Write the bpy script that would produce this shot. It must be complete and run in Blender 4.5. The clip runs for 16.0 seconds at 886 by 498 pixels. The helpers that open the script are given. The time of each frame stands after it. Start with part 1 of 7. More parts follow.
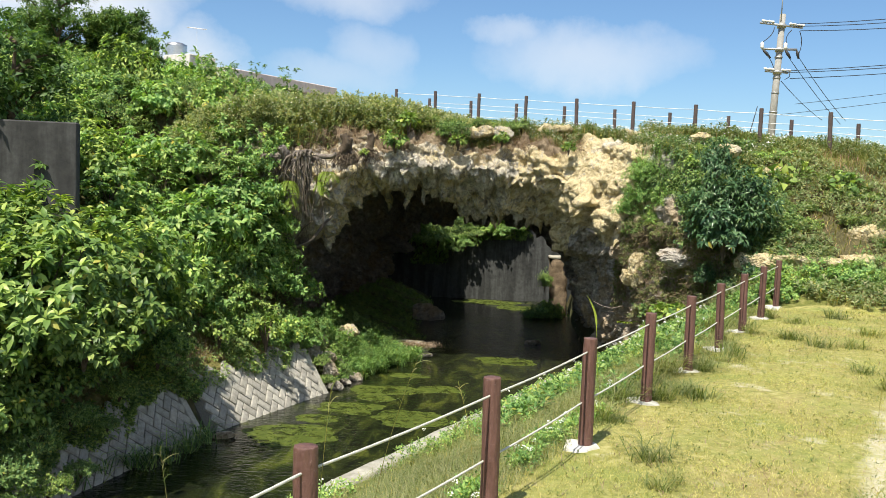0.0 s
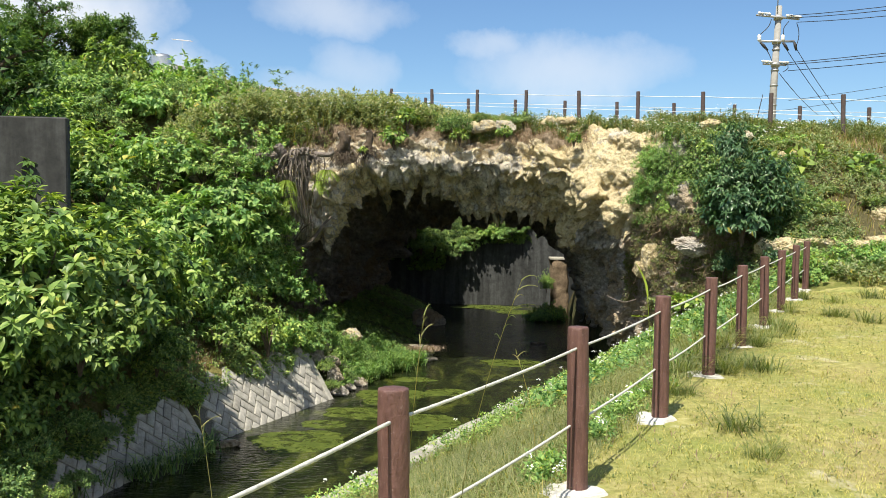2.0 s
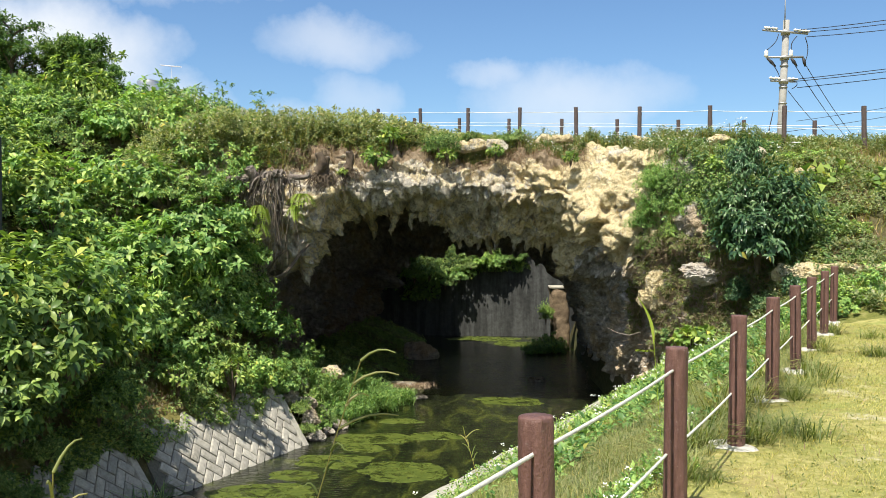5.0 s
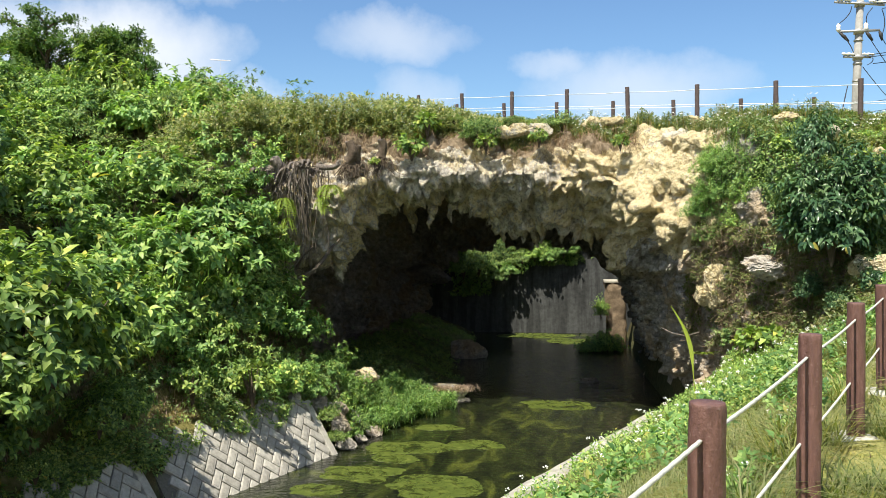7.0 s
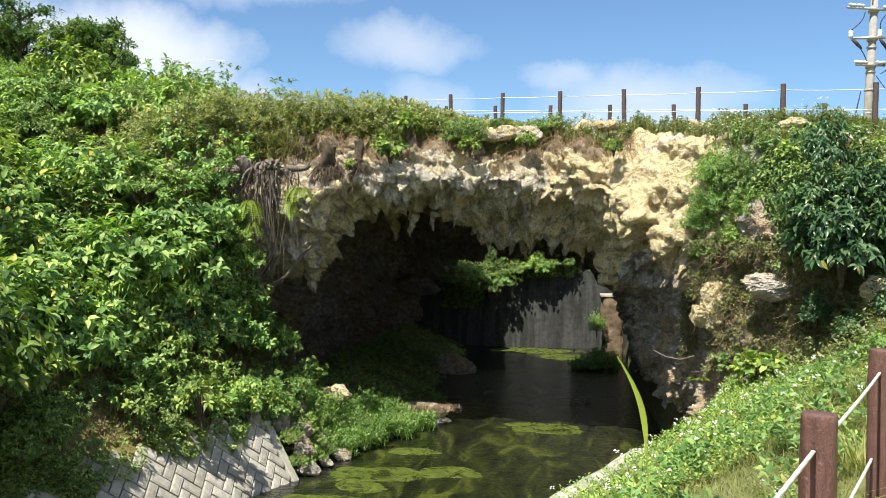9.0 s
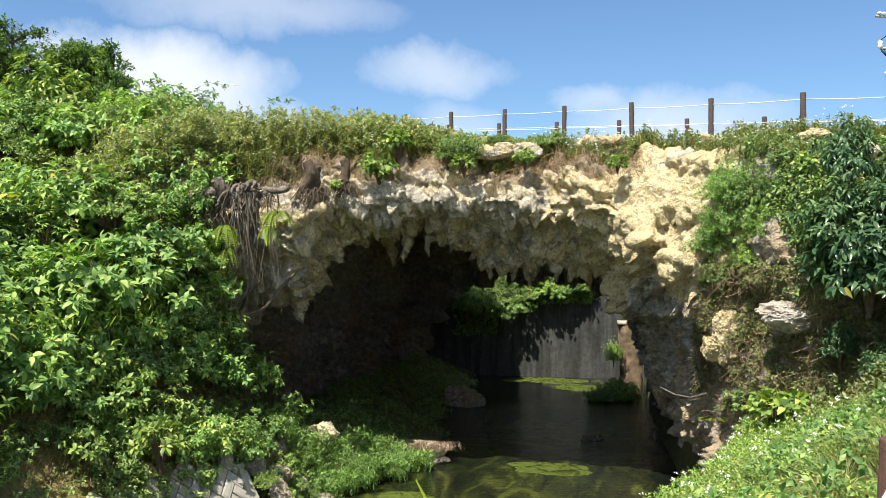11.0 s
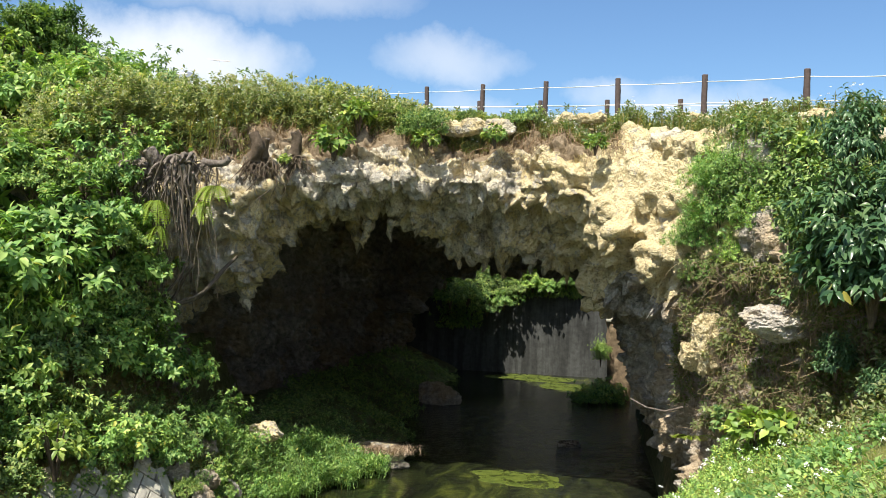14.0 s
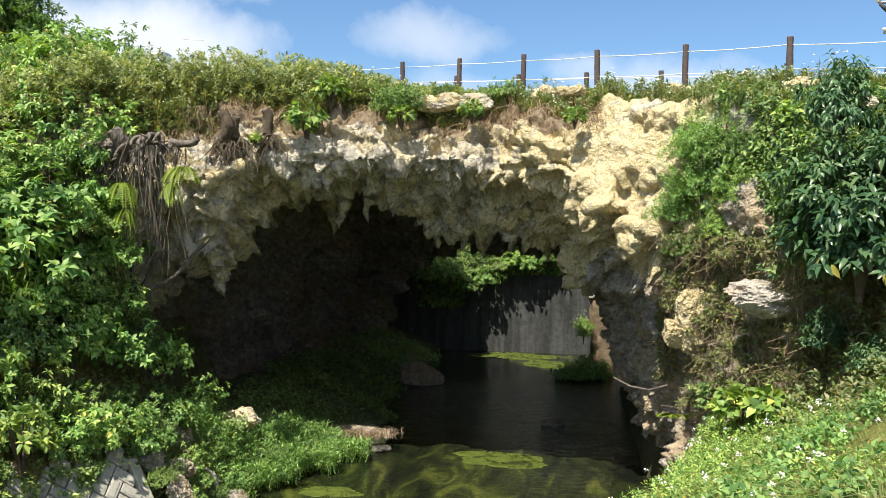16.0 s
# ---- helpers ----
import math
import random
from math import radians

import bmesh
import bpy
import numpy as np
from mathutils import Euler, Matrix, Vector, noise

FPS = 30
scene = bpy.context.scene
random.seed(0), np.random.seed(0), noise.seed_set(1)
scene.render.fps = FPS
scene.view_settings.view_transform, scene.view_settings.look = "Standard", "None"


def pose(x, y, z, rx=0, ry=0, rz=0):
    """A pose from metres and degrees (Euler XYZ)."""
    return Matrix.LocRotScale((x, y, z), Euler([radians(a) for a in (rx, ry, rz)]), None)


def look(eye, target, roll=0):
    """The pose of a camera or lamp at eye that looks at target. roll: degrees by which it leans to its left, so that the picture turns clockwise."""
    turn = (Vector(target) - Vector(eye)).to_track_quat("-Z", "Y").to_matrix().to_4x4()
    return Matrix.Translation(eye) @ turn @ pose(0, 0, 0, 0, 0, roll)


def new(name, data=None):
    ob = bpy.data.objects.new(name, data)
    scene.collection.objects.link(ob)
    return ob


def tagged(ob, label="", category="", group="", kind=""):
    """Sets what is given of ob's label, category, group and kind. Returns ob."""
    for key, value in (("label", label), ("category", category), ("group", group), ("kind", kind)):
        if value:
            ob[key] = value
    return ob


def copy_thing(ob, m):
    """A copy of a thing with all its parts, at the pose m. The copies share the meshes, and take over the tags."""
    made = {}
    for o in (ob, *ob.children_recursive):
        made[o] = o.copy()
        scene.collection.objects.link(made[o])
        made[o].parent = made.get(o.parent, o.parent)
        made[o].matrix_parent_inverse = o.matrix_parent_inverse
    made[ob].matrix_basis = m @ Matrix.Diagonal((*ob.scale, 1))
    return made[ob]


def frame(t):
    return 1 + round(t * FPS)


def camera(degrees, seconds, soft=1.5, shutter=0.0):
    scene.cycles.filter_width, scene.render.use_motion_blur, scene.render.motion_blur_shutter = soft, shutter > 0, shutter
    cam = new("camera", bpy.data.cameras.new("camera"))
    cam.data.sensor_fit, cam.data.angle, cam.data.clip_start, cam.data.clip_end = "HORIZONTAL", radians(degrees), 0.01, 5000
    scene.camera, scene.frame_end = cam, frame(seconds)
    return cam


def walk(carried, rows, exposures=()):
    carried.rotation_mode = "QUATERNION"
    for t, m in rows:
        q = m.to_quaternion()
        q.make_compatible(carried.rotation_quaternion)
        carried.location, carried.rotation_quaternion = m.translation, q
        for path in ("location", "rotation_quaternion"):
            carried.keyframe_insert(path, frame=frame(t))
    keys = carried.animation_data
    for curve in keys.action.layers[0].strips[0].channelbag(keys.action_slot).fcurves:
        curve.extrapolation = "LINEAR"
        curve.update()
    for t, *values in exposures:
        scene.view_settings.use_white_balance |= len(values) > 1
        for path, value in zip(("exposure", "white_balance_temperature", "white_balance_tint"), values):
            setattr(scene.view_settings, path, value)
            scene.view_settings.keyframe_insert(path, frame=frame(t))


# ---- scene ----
cam = camera(52.7, 16.0, 0.7)
PATH = [
    (0, (0.165, -0.938, 2.256), (0.038, 1.053, 2.117), 2.0),
    (0.5, (0.016, -0.759, 2.069), (-0.074, 1.236, 1.952), 0.0),
    (1, (-0.075, -0.521, 1.95), (-0.141, 1.476, 1.867), 0.6),
    (1.5, (-0.234, -0.328, 1.819), (-0.292, 1.67, 1.748), 1.3),
    (2, (-0.386, -0.106, 1.691), (-0.486, 1.889, 1.585), 0.5),
    (2.5, (-0.526, 0.193, 1.603), (-0.619, 2.188, 1.493), 0.9),
    (3, (-0.681, 0.614, 1.551), (-0.714, 2.61, 1.421), 0.3),
    (3.5, (-0.597, 1.031, 1.549), (-0.581, 3.029, 1.449), -0.5),
    (4, (-0.435, 1.315, 1.597), (-0.382, 3.313, 1.518), 0.2),
    (4.5, (-0.25, 1.701, 1.609), (-0.233, 3.699, 1.529), 0.2),
    (5, (-0.001, 2.086, 1.598), (-0.111, 4.083, 1.556), -0.0),
    (5.2, (0.091, 2.284, 1.627), (-0.073, 4.277, 1.594), 0.1),
    (7.5, (0.569, 4.324, 1.553), (0.301, 6.305, 1.493), -0.6),
    (8, (0.654, 4.716, 1.545), (0.362, 6.694, 1.522), -0.4),
    (8.5, (0.761, 5.166, 1.564), (0.501, 7.149, 1.545), -0.0),
    (8.7, (0.846, 5.38, 1.568), (0.588, 7.363, 1.53), 0.3),
    (10.8, (1.532, 7.254, 1.58), (1.229, 9.229, 1.568), -0.2),
    (11, (1.625, 7.425, 1.586), (1.295, 9.396, 1.603), 0.0),
    (11.5, (1.727, 7.796, 1.523), (1.399, 9.767, 1.566), 0.5),
    (12, (1.824, 8.207, 1.533), (1.589, 10.193, 1.548), 0.4),
    (12.5, (2.016, 8.629, 1.505), (1.794, 10.616, 1.514), 0.9),
    (13, (2.128, 9.028, 1.51), (1.871, 11.011, 1.522), 0.9),
    (13.5, (2.227, 9.353, 1.535), (1.925, 11.33, 1.539), 1.3),
    (14, (2.325, 9.642, 1.556), (1.976, 11.611, 1.548), 1.7),
    (14.5, (2.358, 9.93, 1.557), (2.011, 11.899, 1.519), 1.0),
    (15, (2.389, 10.079, 1.536), (2.047, 12.048, 1.476), 0.4),
    (15.5, (2.403, 10.118, 1.569), (2.072, 12.089, 1.492), 0.4),
    (16, (2.345, 10.092, 1.566), (2.035, 12.068, 1.51), 0.7),
]
walk(cam, [(t, look(eye, target, roll)) for t, eye, target, roll in PATH], ((0, 0.60), (5, 0.68), (8, 0.75), (16, 0.80)))

# ---- world, sun, exposure ----
SUN_AZ = math.atan2(-0.41, -0.91)      # the sun stands behind the camera, a little to its left
SUN_EL = radians(60)
world = bpy.data.worlds.new("world")
scene.world = world
world.use_nodes = True
wn, wl = world.node_tree.nodes, world.node_tree.links
wn.clear()
w_out = wn.new("ShaderNodeOutputWorld")
w_bg = wn.new("ShaderNodeBackground")
w_sky = wn.new("ShaderNodeTexSky")
w_sky.sky_type = "NISHITA"
w_sky.sun_disc = False
w_sky.sun_elevation = SUN_EL
w_sky.sun_rotation = SUN_AZ
w_sky.air_density, w_sky.dust_density, w_sky.ozone_density = 1.0, 0.3, 2.5
w_bg.inputs["Strength"].default_value = 0.080
w_co = wn.new("ShaderNodeTexCoord")


def wmath(op, a, b=None):
    n = wn.new("ShaderNodeMath")
    n.operation = op
    for i, v in enumerate((a, b)):
        if v is None:
            continue
        if isinstance(v, (int, float)):
            n.inputs[i].default_value = v
        else:
            wl.new(v, n.inputs[i])
    return n.outputs[0]


# soft fair-weather clouds: ellipses in the sky's own directions, frayed by noise
w_noise = wn.new("ShaderNodeTexNoise")
w_noise.inputs["Scale"].default_value = 9.0
w_noise.inputs["Detail"].default_value = 8.0
w_noise.inputs["Roughness"].default_value = 0.62
w_warp = wn.new("ShaderNodeVectorMath")
w_warp.operation = "MULTIPLY_ADD"
wl.new(w_co.outputs["Generated"], w_noise.inputs["Vector"])
wl.new(w_noise.outputs["Color"], w_warp.inputs[0])
w_warp.inputs[1].default_value = (0.11, 0.0, 0.075)
wl.new(w_co.outputs["Generated"], w_warp.inputs[2])
w_sep = wn.new("ShaderNodeSeparateXYZ")
wl.new(w_warp.outputs[0], w_sep.inputs[0])
cover = None
for cx, cz, rx, rz, amount in [(0.145, 0.180, 0.125, 0.040, 0.52), (0.065, 0.205, 0.055, 0.022, 0.42), (-0.085, 0.180, 0.055, 0.035, 0.34),
                               (-0.13, 0.155, 0.09, 0.025, 0.3), (-0.115, 0.24, 0.10, 0.034, 0.5), (-0.40, 0.225, 0.15, 0.055, 0.95),
                               (-0.31, 0.16, 0.09, 0.05, 0.75), (-0.30, 0.30, 0.16, 0.03, 0.4), (0.45, 0.33, 0.2, 0.05, 0.3), (-0.8, 0.3, 0.3, 0.1, 0.7)]:
    dx = wmath("DIVIDE", wmath("SUBTRACT", w_sep.outputs[0], cx), rx)
    dz = wmath("DIVIDE", wmath("SUBTRACT", w_sep.outputs[2], cz), rz)
    r2 = wmath("ADD", wmath("MULTIPLY", dx, dx), wmath("MULTIPLY", dz, dz))
    one = wmath("MULTIPLY", wmath("MAXIMUM", wmath("SUBTRACT", 1.0, r2), 0.0), amount)
    cover = one if cover is None else wmath("MAXIMUM", cover, one)
ahead = wmath("GREATER_THAN", w_sep.outputs[1], 0.0)
cover = wmath("MULTIPLY", cover, ahead)
# the same scattered clouds, added unseen behind the camera to brighten the arch's underside
w_fill = wn.new("ShaderNodeTexNoise")
w_fill.inputs["Scale"].default_value = 2.6
w_fill.inputs["Detail"].default_value = 7.0
wl.new(w_co.outputs["Generated"], w_fill.inputs["Vector"])
scattered = wmath("MULTIPLY", wmath("MAXIMUM", wmath("SUBTRACT", w_fill.outputs["Fac"], 0.42), 0.0), 5.0)
cover = wmath("MAXIMUM", cover, wmath("MULTIPLY", wmath("MINIMUM", scattered, 0.8), wmath("LESS_THAN", w_sep.outputs[1], 0.0)))
w_mix = wn.new("ShaderNodeMix")
w_mix.data_type = "RGBA"
wl.new(wmath("MINIMUM", wmath("MULTIPLY", cover, 1.0), 0.88), w_mix.inputs["Factor"])
w_tint = wn.new("ShaderNodeMix")
w_tint.data_type, w_tint.blend_type = "RGBA", "MULTIPLY"
w_tint.inputs["Factor"].default_value = 1.0
wl.new(w_sky.outputs[0], w_tint.inputs["A"])
w_tint.inputs["B"].default_value = (0.78, 0.95, 1.10, 1)
wl.new(w_tint.outputs["Result"], w_mix.inputs["A"])
w_mix.inputs["B"].default_value = (7.6, 7.9, 8.3, 1)
wl.new(w_mix.outputs["Result"], w_bg.inputs["Color"])
wl.new(w_bg.outputs[0], w_out.inputs[0])

sun = new("sun", bpy.data.lights.new("sun", "SUN"))
sun.data.energy, sun.data.angle, sun.data.color = 5.0, radians(0.53), (1.0, 0.93, 0.80)
to_sun = Vector((math.sin(SUN_AZ) * math.cos(SUN_EL), math.cos(SUN_AZ) * math.cos(SUN_EL), math.sin(SUN_EL)))
sun.matrix_world = look(to_sun * 60, (0, 0, 0))


# ---- materials ----
class Mat:
    """A small builder for procedural node materials."""

    def __init__(self, name, rough=0.8, metal=0.0, spec=0.5):
        self.m = bpy.data.materials.new(name)
        self.m.use_nodes = True
        self.n, self.l = self.m.node_tree.nodes, self.m.node_tree.links
        self.b = self.n["Principled BSDF"]
        self.out = self.n["Material Output"]
        self.b.inputs["Roughness"].default_value = rough
        self.b.inputs["Metallic"].default_value = metal
        self.b.inputs["Specular IOR Level"].default_value = spec
        self.co = self.n.new("ShaderNodeTexCoord").outputs["Object"]
        self.geo = self.n.new("ShaderNodeNewGeometry")

    def put(self, value, socket):
        if isinstance(value, (int, float)):
            socket.default_value = value
        elif isinstance(value, tuple):
            socket.default_value = value if len(value) == 4 else (*value, 1)
        else:
            self.l.new(value, socket)

    def noise(self, scale, detail=6.0, rough=0.6, stretch=None, distort=0.0, where=None):
        n = self.n.new("ShaderNodeTexNoise")
        n.inputs["Scale"].default_value, n.inputs["Detail"].default_value = scale, detail
        n.inputs["Roughness"].default_value, n.inputs["Distortion"].default_value = rough, distort
        src = where or self.geo.outputs["Position"]
        if stretch:
            mp = self.n.new("ShaderNodeMapping")
            mp.inputs["Scale"].default_value = stretch
            self.l.new(src, mp.inputs["Vector"])
            src = mp.outputs[0]
        self.l.new(src, n.inputs["Vector"])
        return n.outputs["Fac"]

    def cells(self, scale, feature="F1"):
        n = self.n.new("ShaderNodeTexVoronoi")
        n.feature = feature
        n.inputs["Scale"].default_value = scale
        self.l.new(self.geo.outputs["Position"], n.inputs["Vector"])
        return n.outputs["Distance"]

    def ramp(self, fac, *stops):
        n = self.n.new("ShaderNodeValToRGB")
        el = n.color_ramp.elements
        while len(el) < len(stops):
            el.new(0.5)
        for e, (p, c) in zip(el, stops):
            e.position, e.color = p, (*c, 1) if isinstance(c, tuple) else (c, c, c, 1)
        self.l.new(fac, n.inputs[0])
        return n.outputs[0]

    def mix(self, fac, a, b, mode="MIX"):
        n = self.n.new("ShaderNodeMix")
        n.data_type, n.blend_type = "RGBA", mode
        self.put(fac, n.inputs["Factor"])
        self.put(a, n.inputs["A"])
        self.put(b, n.inputs["B"])
        return n.outputs["Result"]

    def math(self, op, a, b=0.5):
        n = self.n.new("ShaderNodeMath")
        n.operation = op
        self.put(a, n.inputs[0])
        self.put(b, n.inputs[1])
        return n.outputs[0]

    def random(self):
        return self.n.new("ShaderNodeObjectInfo").outputs["Random"]

    def island(self):
        return self.geo.outputs["Random Per Island"]

    def colour(self, c):
        self.put(c, self.b.inputs["Base Color"])
        return self

    def bump(self, height, strength=0.5, distance=0.02):
        n = self.n.new("ShaderNodeBump")
        n.inputs["Strength"].default_value, n.inputs["Distance"].default_value = strength, distance
        self.l.new(height, n.inputs["Height"])
        self.l.new(n.outputs[0], self.b.inputs["Normal"])
        return self


def leaf_mat(name, dark, mid, light, rough=0.45, glow=0.35, yellow=0.03, tint=0.5):
    """Leaves: colour varies leaf by leaf and plant by plant, light shines through."""
    m = Mat(name, rough, 0.0, 0.30)
    dark, mid, light = [(c[0], c[1], c[2] * 1.25) for c in (dark, mid, light)]
    base = m.ramp(m.island(), (0.0, dark), (0.5, mid), (1.0 - yellow, light), (1.0, (0.42, 0.36, 0.06)))
    patch = m.ramp(m.noise(0.7, 3), (0.3, 0.5), (0.7, 1.35))
    base = m.mix(tint, base, m.mix(1.0, base, patch, "MULTIPLY"))
    base = m.mix(1.0, base, (1.04, 1.0, 1.20), "MULTIPLY")
    base = m.mix(1.0, base, m.ramp(m.random(), (0.0, (0.78, 0.84, 0.84)), (0.5, (0.97, 0.99, 0.97)), (1.0, (1.20, 1.12, 0.98))), "MULTIPLY")
    m.colour(base)
    tr = m.n.new("ShaderNodeBsdfTranslucent")
    m.put(m.mix(1.0, base, (1.35, 1.5, 0.55), "MULTIPLY"), tr.inputs["Color"])
    sh = m.n.new("ShaderNodeMixShader")
    sh.inputs[0].default_value = glow
    m.l.new(m.b.outputs[0], sh.inputs[1])
    m.l.new(tr.outputs[0], sh.inputs[2])
    m.l.new(sh.outputs[0], m.out.inputs[0])
    return m.m


def limestone():
    m = Mat("limestone", 0.93, 0.0, 0.12)
    tone = m.noise(0.50, 5, 0.6, (1, 1, 1.3), 0.6)
    fine = m.noise(9.0, 6, 0.68)
    cream = m.ramp(fine, (0.28, (0.50, 0.44, 0.33)), (0.46, (0.76, 0.69, 0.54)), (0.70, (0.90, 0.86, 0.74)))
    ochre = m.ramp(fine, (0.25, (0.58, 0.45, 0.22)), (0.5, (0.84, 0.71, 0.41)), (0.8, (0.92, 0.83, 0.56)))
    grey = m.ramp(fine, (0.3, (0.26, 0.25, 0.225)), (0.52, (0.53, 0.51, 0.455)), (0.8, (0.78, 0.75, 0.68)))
    sep = m.n.new("ShaderNodeSeparateXYZ")
    m.l.new(m.geo.outputs["Position"], sep.inputs[0])
    # the newer, yellower break lies at the east end
    east = m.math("MULTIPLY", m.ramp(m.math("MULTIPLY", m.math("ADD", sep.outputs[0], 10.0), 0.06), (0.63, 0.0), (0.74, 1.0)), 0.12)
    c = m.mix(m.ramp(m.math("ADD", tone, east), (0.45, 0.0), (0.54, 0.9)), cream, ochre)
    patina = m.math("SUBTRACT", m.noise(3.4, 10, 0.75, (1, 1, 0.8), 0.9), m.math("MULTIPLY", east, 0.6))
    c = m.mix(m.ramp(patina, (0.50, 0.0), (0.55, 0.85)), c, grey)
    # dark pits and holes: crevice shade painted into the colour by noise
    pit_shade = m.ramp(m.noise(14.0, 5, 0.7), (0.34, (0.22, 0.19, 0.15)), (0.42, (1, 1, 1)))
    c = m.mix(0.55, c, pit_shade, "MULTIPLY")
    hole_shade = m.ramp(m.noise(5.2, 6, 0.7, (1, 1, 0.75), 0.6), (0.33, (0.14, 0.12, 0.10)), (0.39, (1, 1, 1)))
    c = m.mix(0.55, c, hole_shade, "MULTIPLY")
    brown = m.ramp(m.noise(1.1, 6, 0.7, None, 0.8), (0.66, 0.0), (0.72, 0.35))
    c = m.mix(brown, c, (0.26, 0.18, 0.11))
    m.colour(m.mix(1.0, c, (0.81, 0.795, 0.80), "MULTIPLY"))
    hgt = m.math("ADD", m.noise(10, 4, 0.6, None, 0.4), m.math("MULTIPLY", m.noise(30, 3, 0.6), 0.45))
    m.bump(hgt, 1.0, 0.13)
    return m.m


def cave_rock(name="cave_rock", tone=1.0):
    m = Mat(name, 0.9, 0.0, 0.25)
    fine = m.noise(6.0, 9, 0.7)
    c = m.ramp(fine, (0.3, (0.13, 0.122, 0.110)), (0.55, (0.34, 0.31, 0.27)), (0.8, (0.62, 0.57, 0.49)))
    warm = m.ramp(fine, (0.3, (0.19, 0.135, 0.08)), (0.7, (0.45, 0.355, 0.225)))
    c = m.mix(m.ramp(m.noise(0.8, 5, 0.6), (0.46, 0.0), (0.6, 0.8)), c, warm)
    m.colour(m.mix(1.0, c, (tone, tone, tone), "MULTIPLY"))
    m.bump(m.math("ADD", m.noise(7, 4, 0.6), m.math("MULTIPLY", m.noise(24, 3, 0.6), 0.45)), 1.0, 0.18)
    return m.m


def concrete(name, a, b, streak=0.5, rough=0.9):
    m = Mat(name, rough, 0.0, 0.25)
    c = m.ramp(m.noise(5, 8, 0.7), (0.3, a), (0.7, b))
    run = m.ramp(m.noise(1.6, 5, 0.6, (2.2, 2.2, 0.22)), (0.40, 0.35), (0.6, 1.0))
    c = m.mix(streak, c, m.mix(1.0, c, run, "MULTIPLY"))
    m.colour(c)
    m.bump(m.noise(40, 6, 0.7), 0.35, 0.01)
    return m.m


def lawn_mat():
    m = Mat("lawn", 0.95, 0.0, 0.1)
    c = m.ramp(m.noise(9, 8, 0.75), (0.3, (0.15, 0.155, 0.046)), (0.5, (0.31, 0.295, 0.098)), (0.72, (0.52, 0.465, 0.225)))
    green = m.ramp(m.noise(14, 7, 0.7), (0.3, (0.13, 0.17, 0.04)), (0.7, (0.30, 0.34, 0.09)))
    c = m.mix(m.ramp(m.noise(0.9, 5, 0.65), (0.44, 0.0), (0.62, 0.75)), c, green)
    c = m.mix(m.ramp(m.noise(0.55, 7, 0.72, None, 0.6), (0.50, 0.0), (0.62, 0.55)), c, m.ramp(m.noise(20, 6, 0.75), (0.3, (0.24, 0.175, 0.075)), (0.7, (0.46, 0.37, 0.19))))
    sandy = m.ramp(m.noise(30, 6, 0.8), (0.3, (0.40, 0.36, 0.25)), (0.7, (0.66, 0.62, 0.48)))
    c = m.mix(m.ramp(m.noise(0.8, 6, 0.7, (1.0, 0.8, 1)), (0.57, 0.0), (0.66, 0.8)), c, sandy)
    # a worn track, bare to the sand
    sep = m.n.new("ShaderNodeSeparateXYZ")
    m.l.new(m.geo.outputs["Position"], sep.inputs[0])
    off = m.math("ABSOLUTE", m.math("SUBTRACT", m.math("SUBTRACT", sep.outputs[0], m.math("MULTIPLY", sep.outputs[1], 0.48)), 0.25))
    c = m.mix(m.ramp(m.math("ADD", off, m.noise(2.2, 6, 0.7)), (0.52, 0.85), (0.72, 0.0)), c, sandy)
    m.colour(c)
    m.bump(m.noise(45, 7, 0.8), 0.6, 0.02)
    return m.m


def soil_mat(name, a, b, c2):
    m = Mat(name, 0.95, 0.0, 0.1)
    c = m.ramp(m.noise(6, 9, 0.75), (0.28, a), (0.5, b), (0.75, c2))
    m.colour(c)
    m.bump(m.noise(18, 8, 0.75), 0.8, 0.05)
    return m.m


def water_mat():
    m = Mat("stream_water", 0.06, 0.0, 0.5)
    weed = m.noise(0.9, 6, 0.65, (1.6, 0.5, 1), 1.2)
    c = m.ramp(weed, (0.40, (0.007, 0.009, 0.006)), (0.54, (0.020, 0.026, 0.009)), (0.68, (0.075, 0.088, 0.018)))
    m.colour(c)
    m.b.inputs["IOR"].default_value = 1.33
    sep = m.n.new("ShaderNodeSeparateXYZ")
    m.l.new(m.geo.outputs["Position"], sep.inputs[0])
    # a riffle over stones under the arch, still water above and below it
    riffle = m.ramp(m.math("ADD", m.math("MULTIPLY", m.math("ABSOLUTE", m.math("SUBTRACT", sep.outputs[1], 36.0)), 0.1), m.math("MULTIPLY", m.noise(0.6, 4), 0.5)), (0.55, 1.0), (0.95, 0.0))
    ripple = m.math("ADD", m.math("MULTIPLY", m.noise(4.0, 3, 0.5, (1.0, 1.8, 1), 0.8), 0.25), m.math("MULTIPLY", m.noise(2.6, 5, 0.62, (1.0, 1.3, 1), 1.4), riffle))
    m.bump(ripple, 0.6, 0.14)
    return m.m


def algae_mat():
    m = Mat("floating_algae", 0.6, 0.0, 0.3)
    c = m.ramp(m.noise(5, 8, 0.7), (0.3, (0.042, 0.064, 0.010)), (0.52, (0.080, 0.108, 0.017)), (0.75, (0.14, 0.165, 0.031)))
    m.colour(c)
    m.bump(m.noise(25, 6, 0.7), 0.5, 0.01)
    clear = m.n.new("ShaderNodeBsdfTransparent")
    sh = m.n.new("ShaderNodeMixShader")
    m.l.new(m.ramp(m.noise(2.6, 9, 0.74, None, 0.8), (0.37, 0.04), (0.51, 0.92)), sh.inputs[0])
    m.l.new(clear.outputs[0], sh.inputs[1])
    m.l.new(m.b.outputs[0], sh.inputs[2])
    m.l.new(sh.outputs[0], m.out.inputs[0])
    return m.m


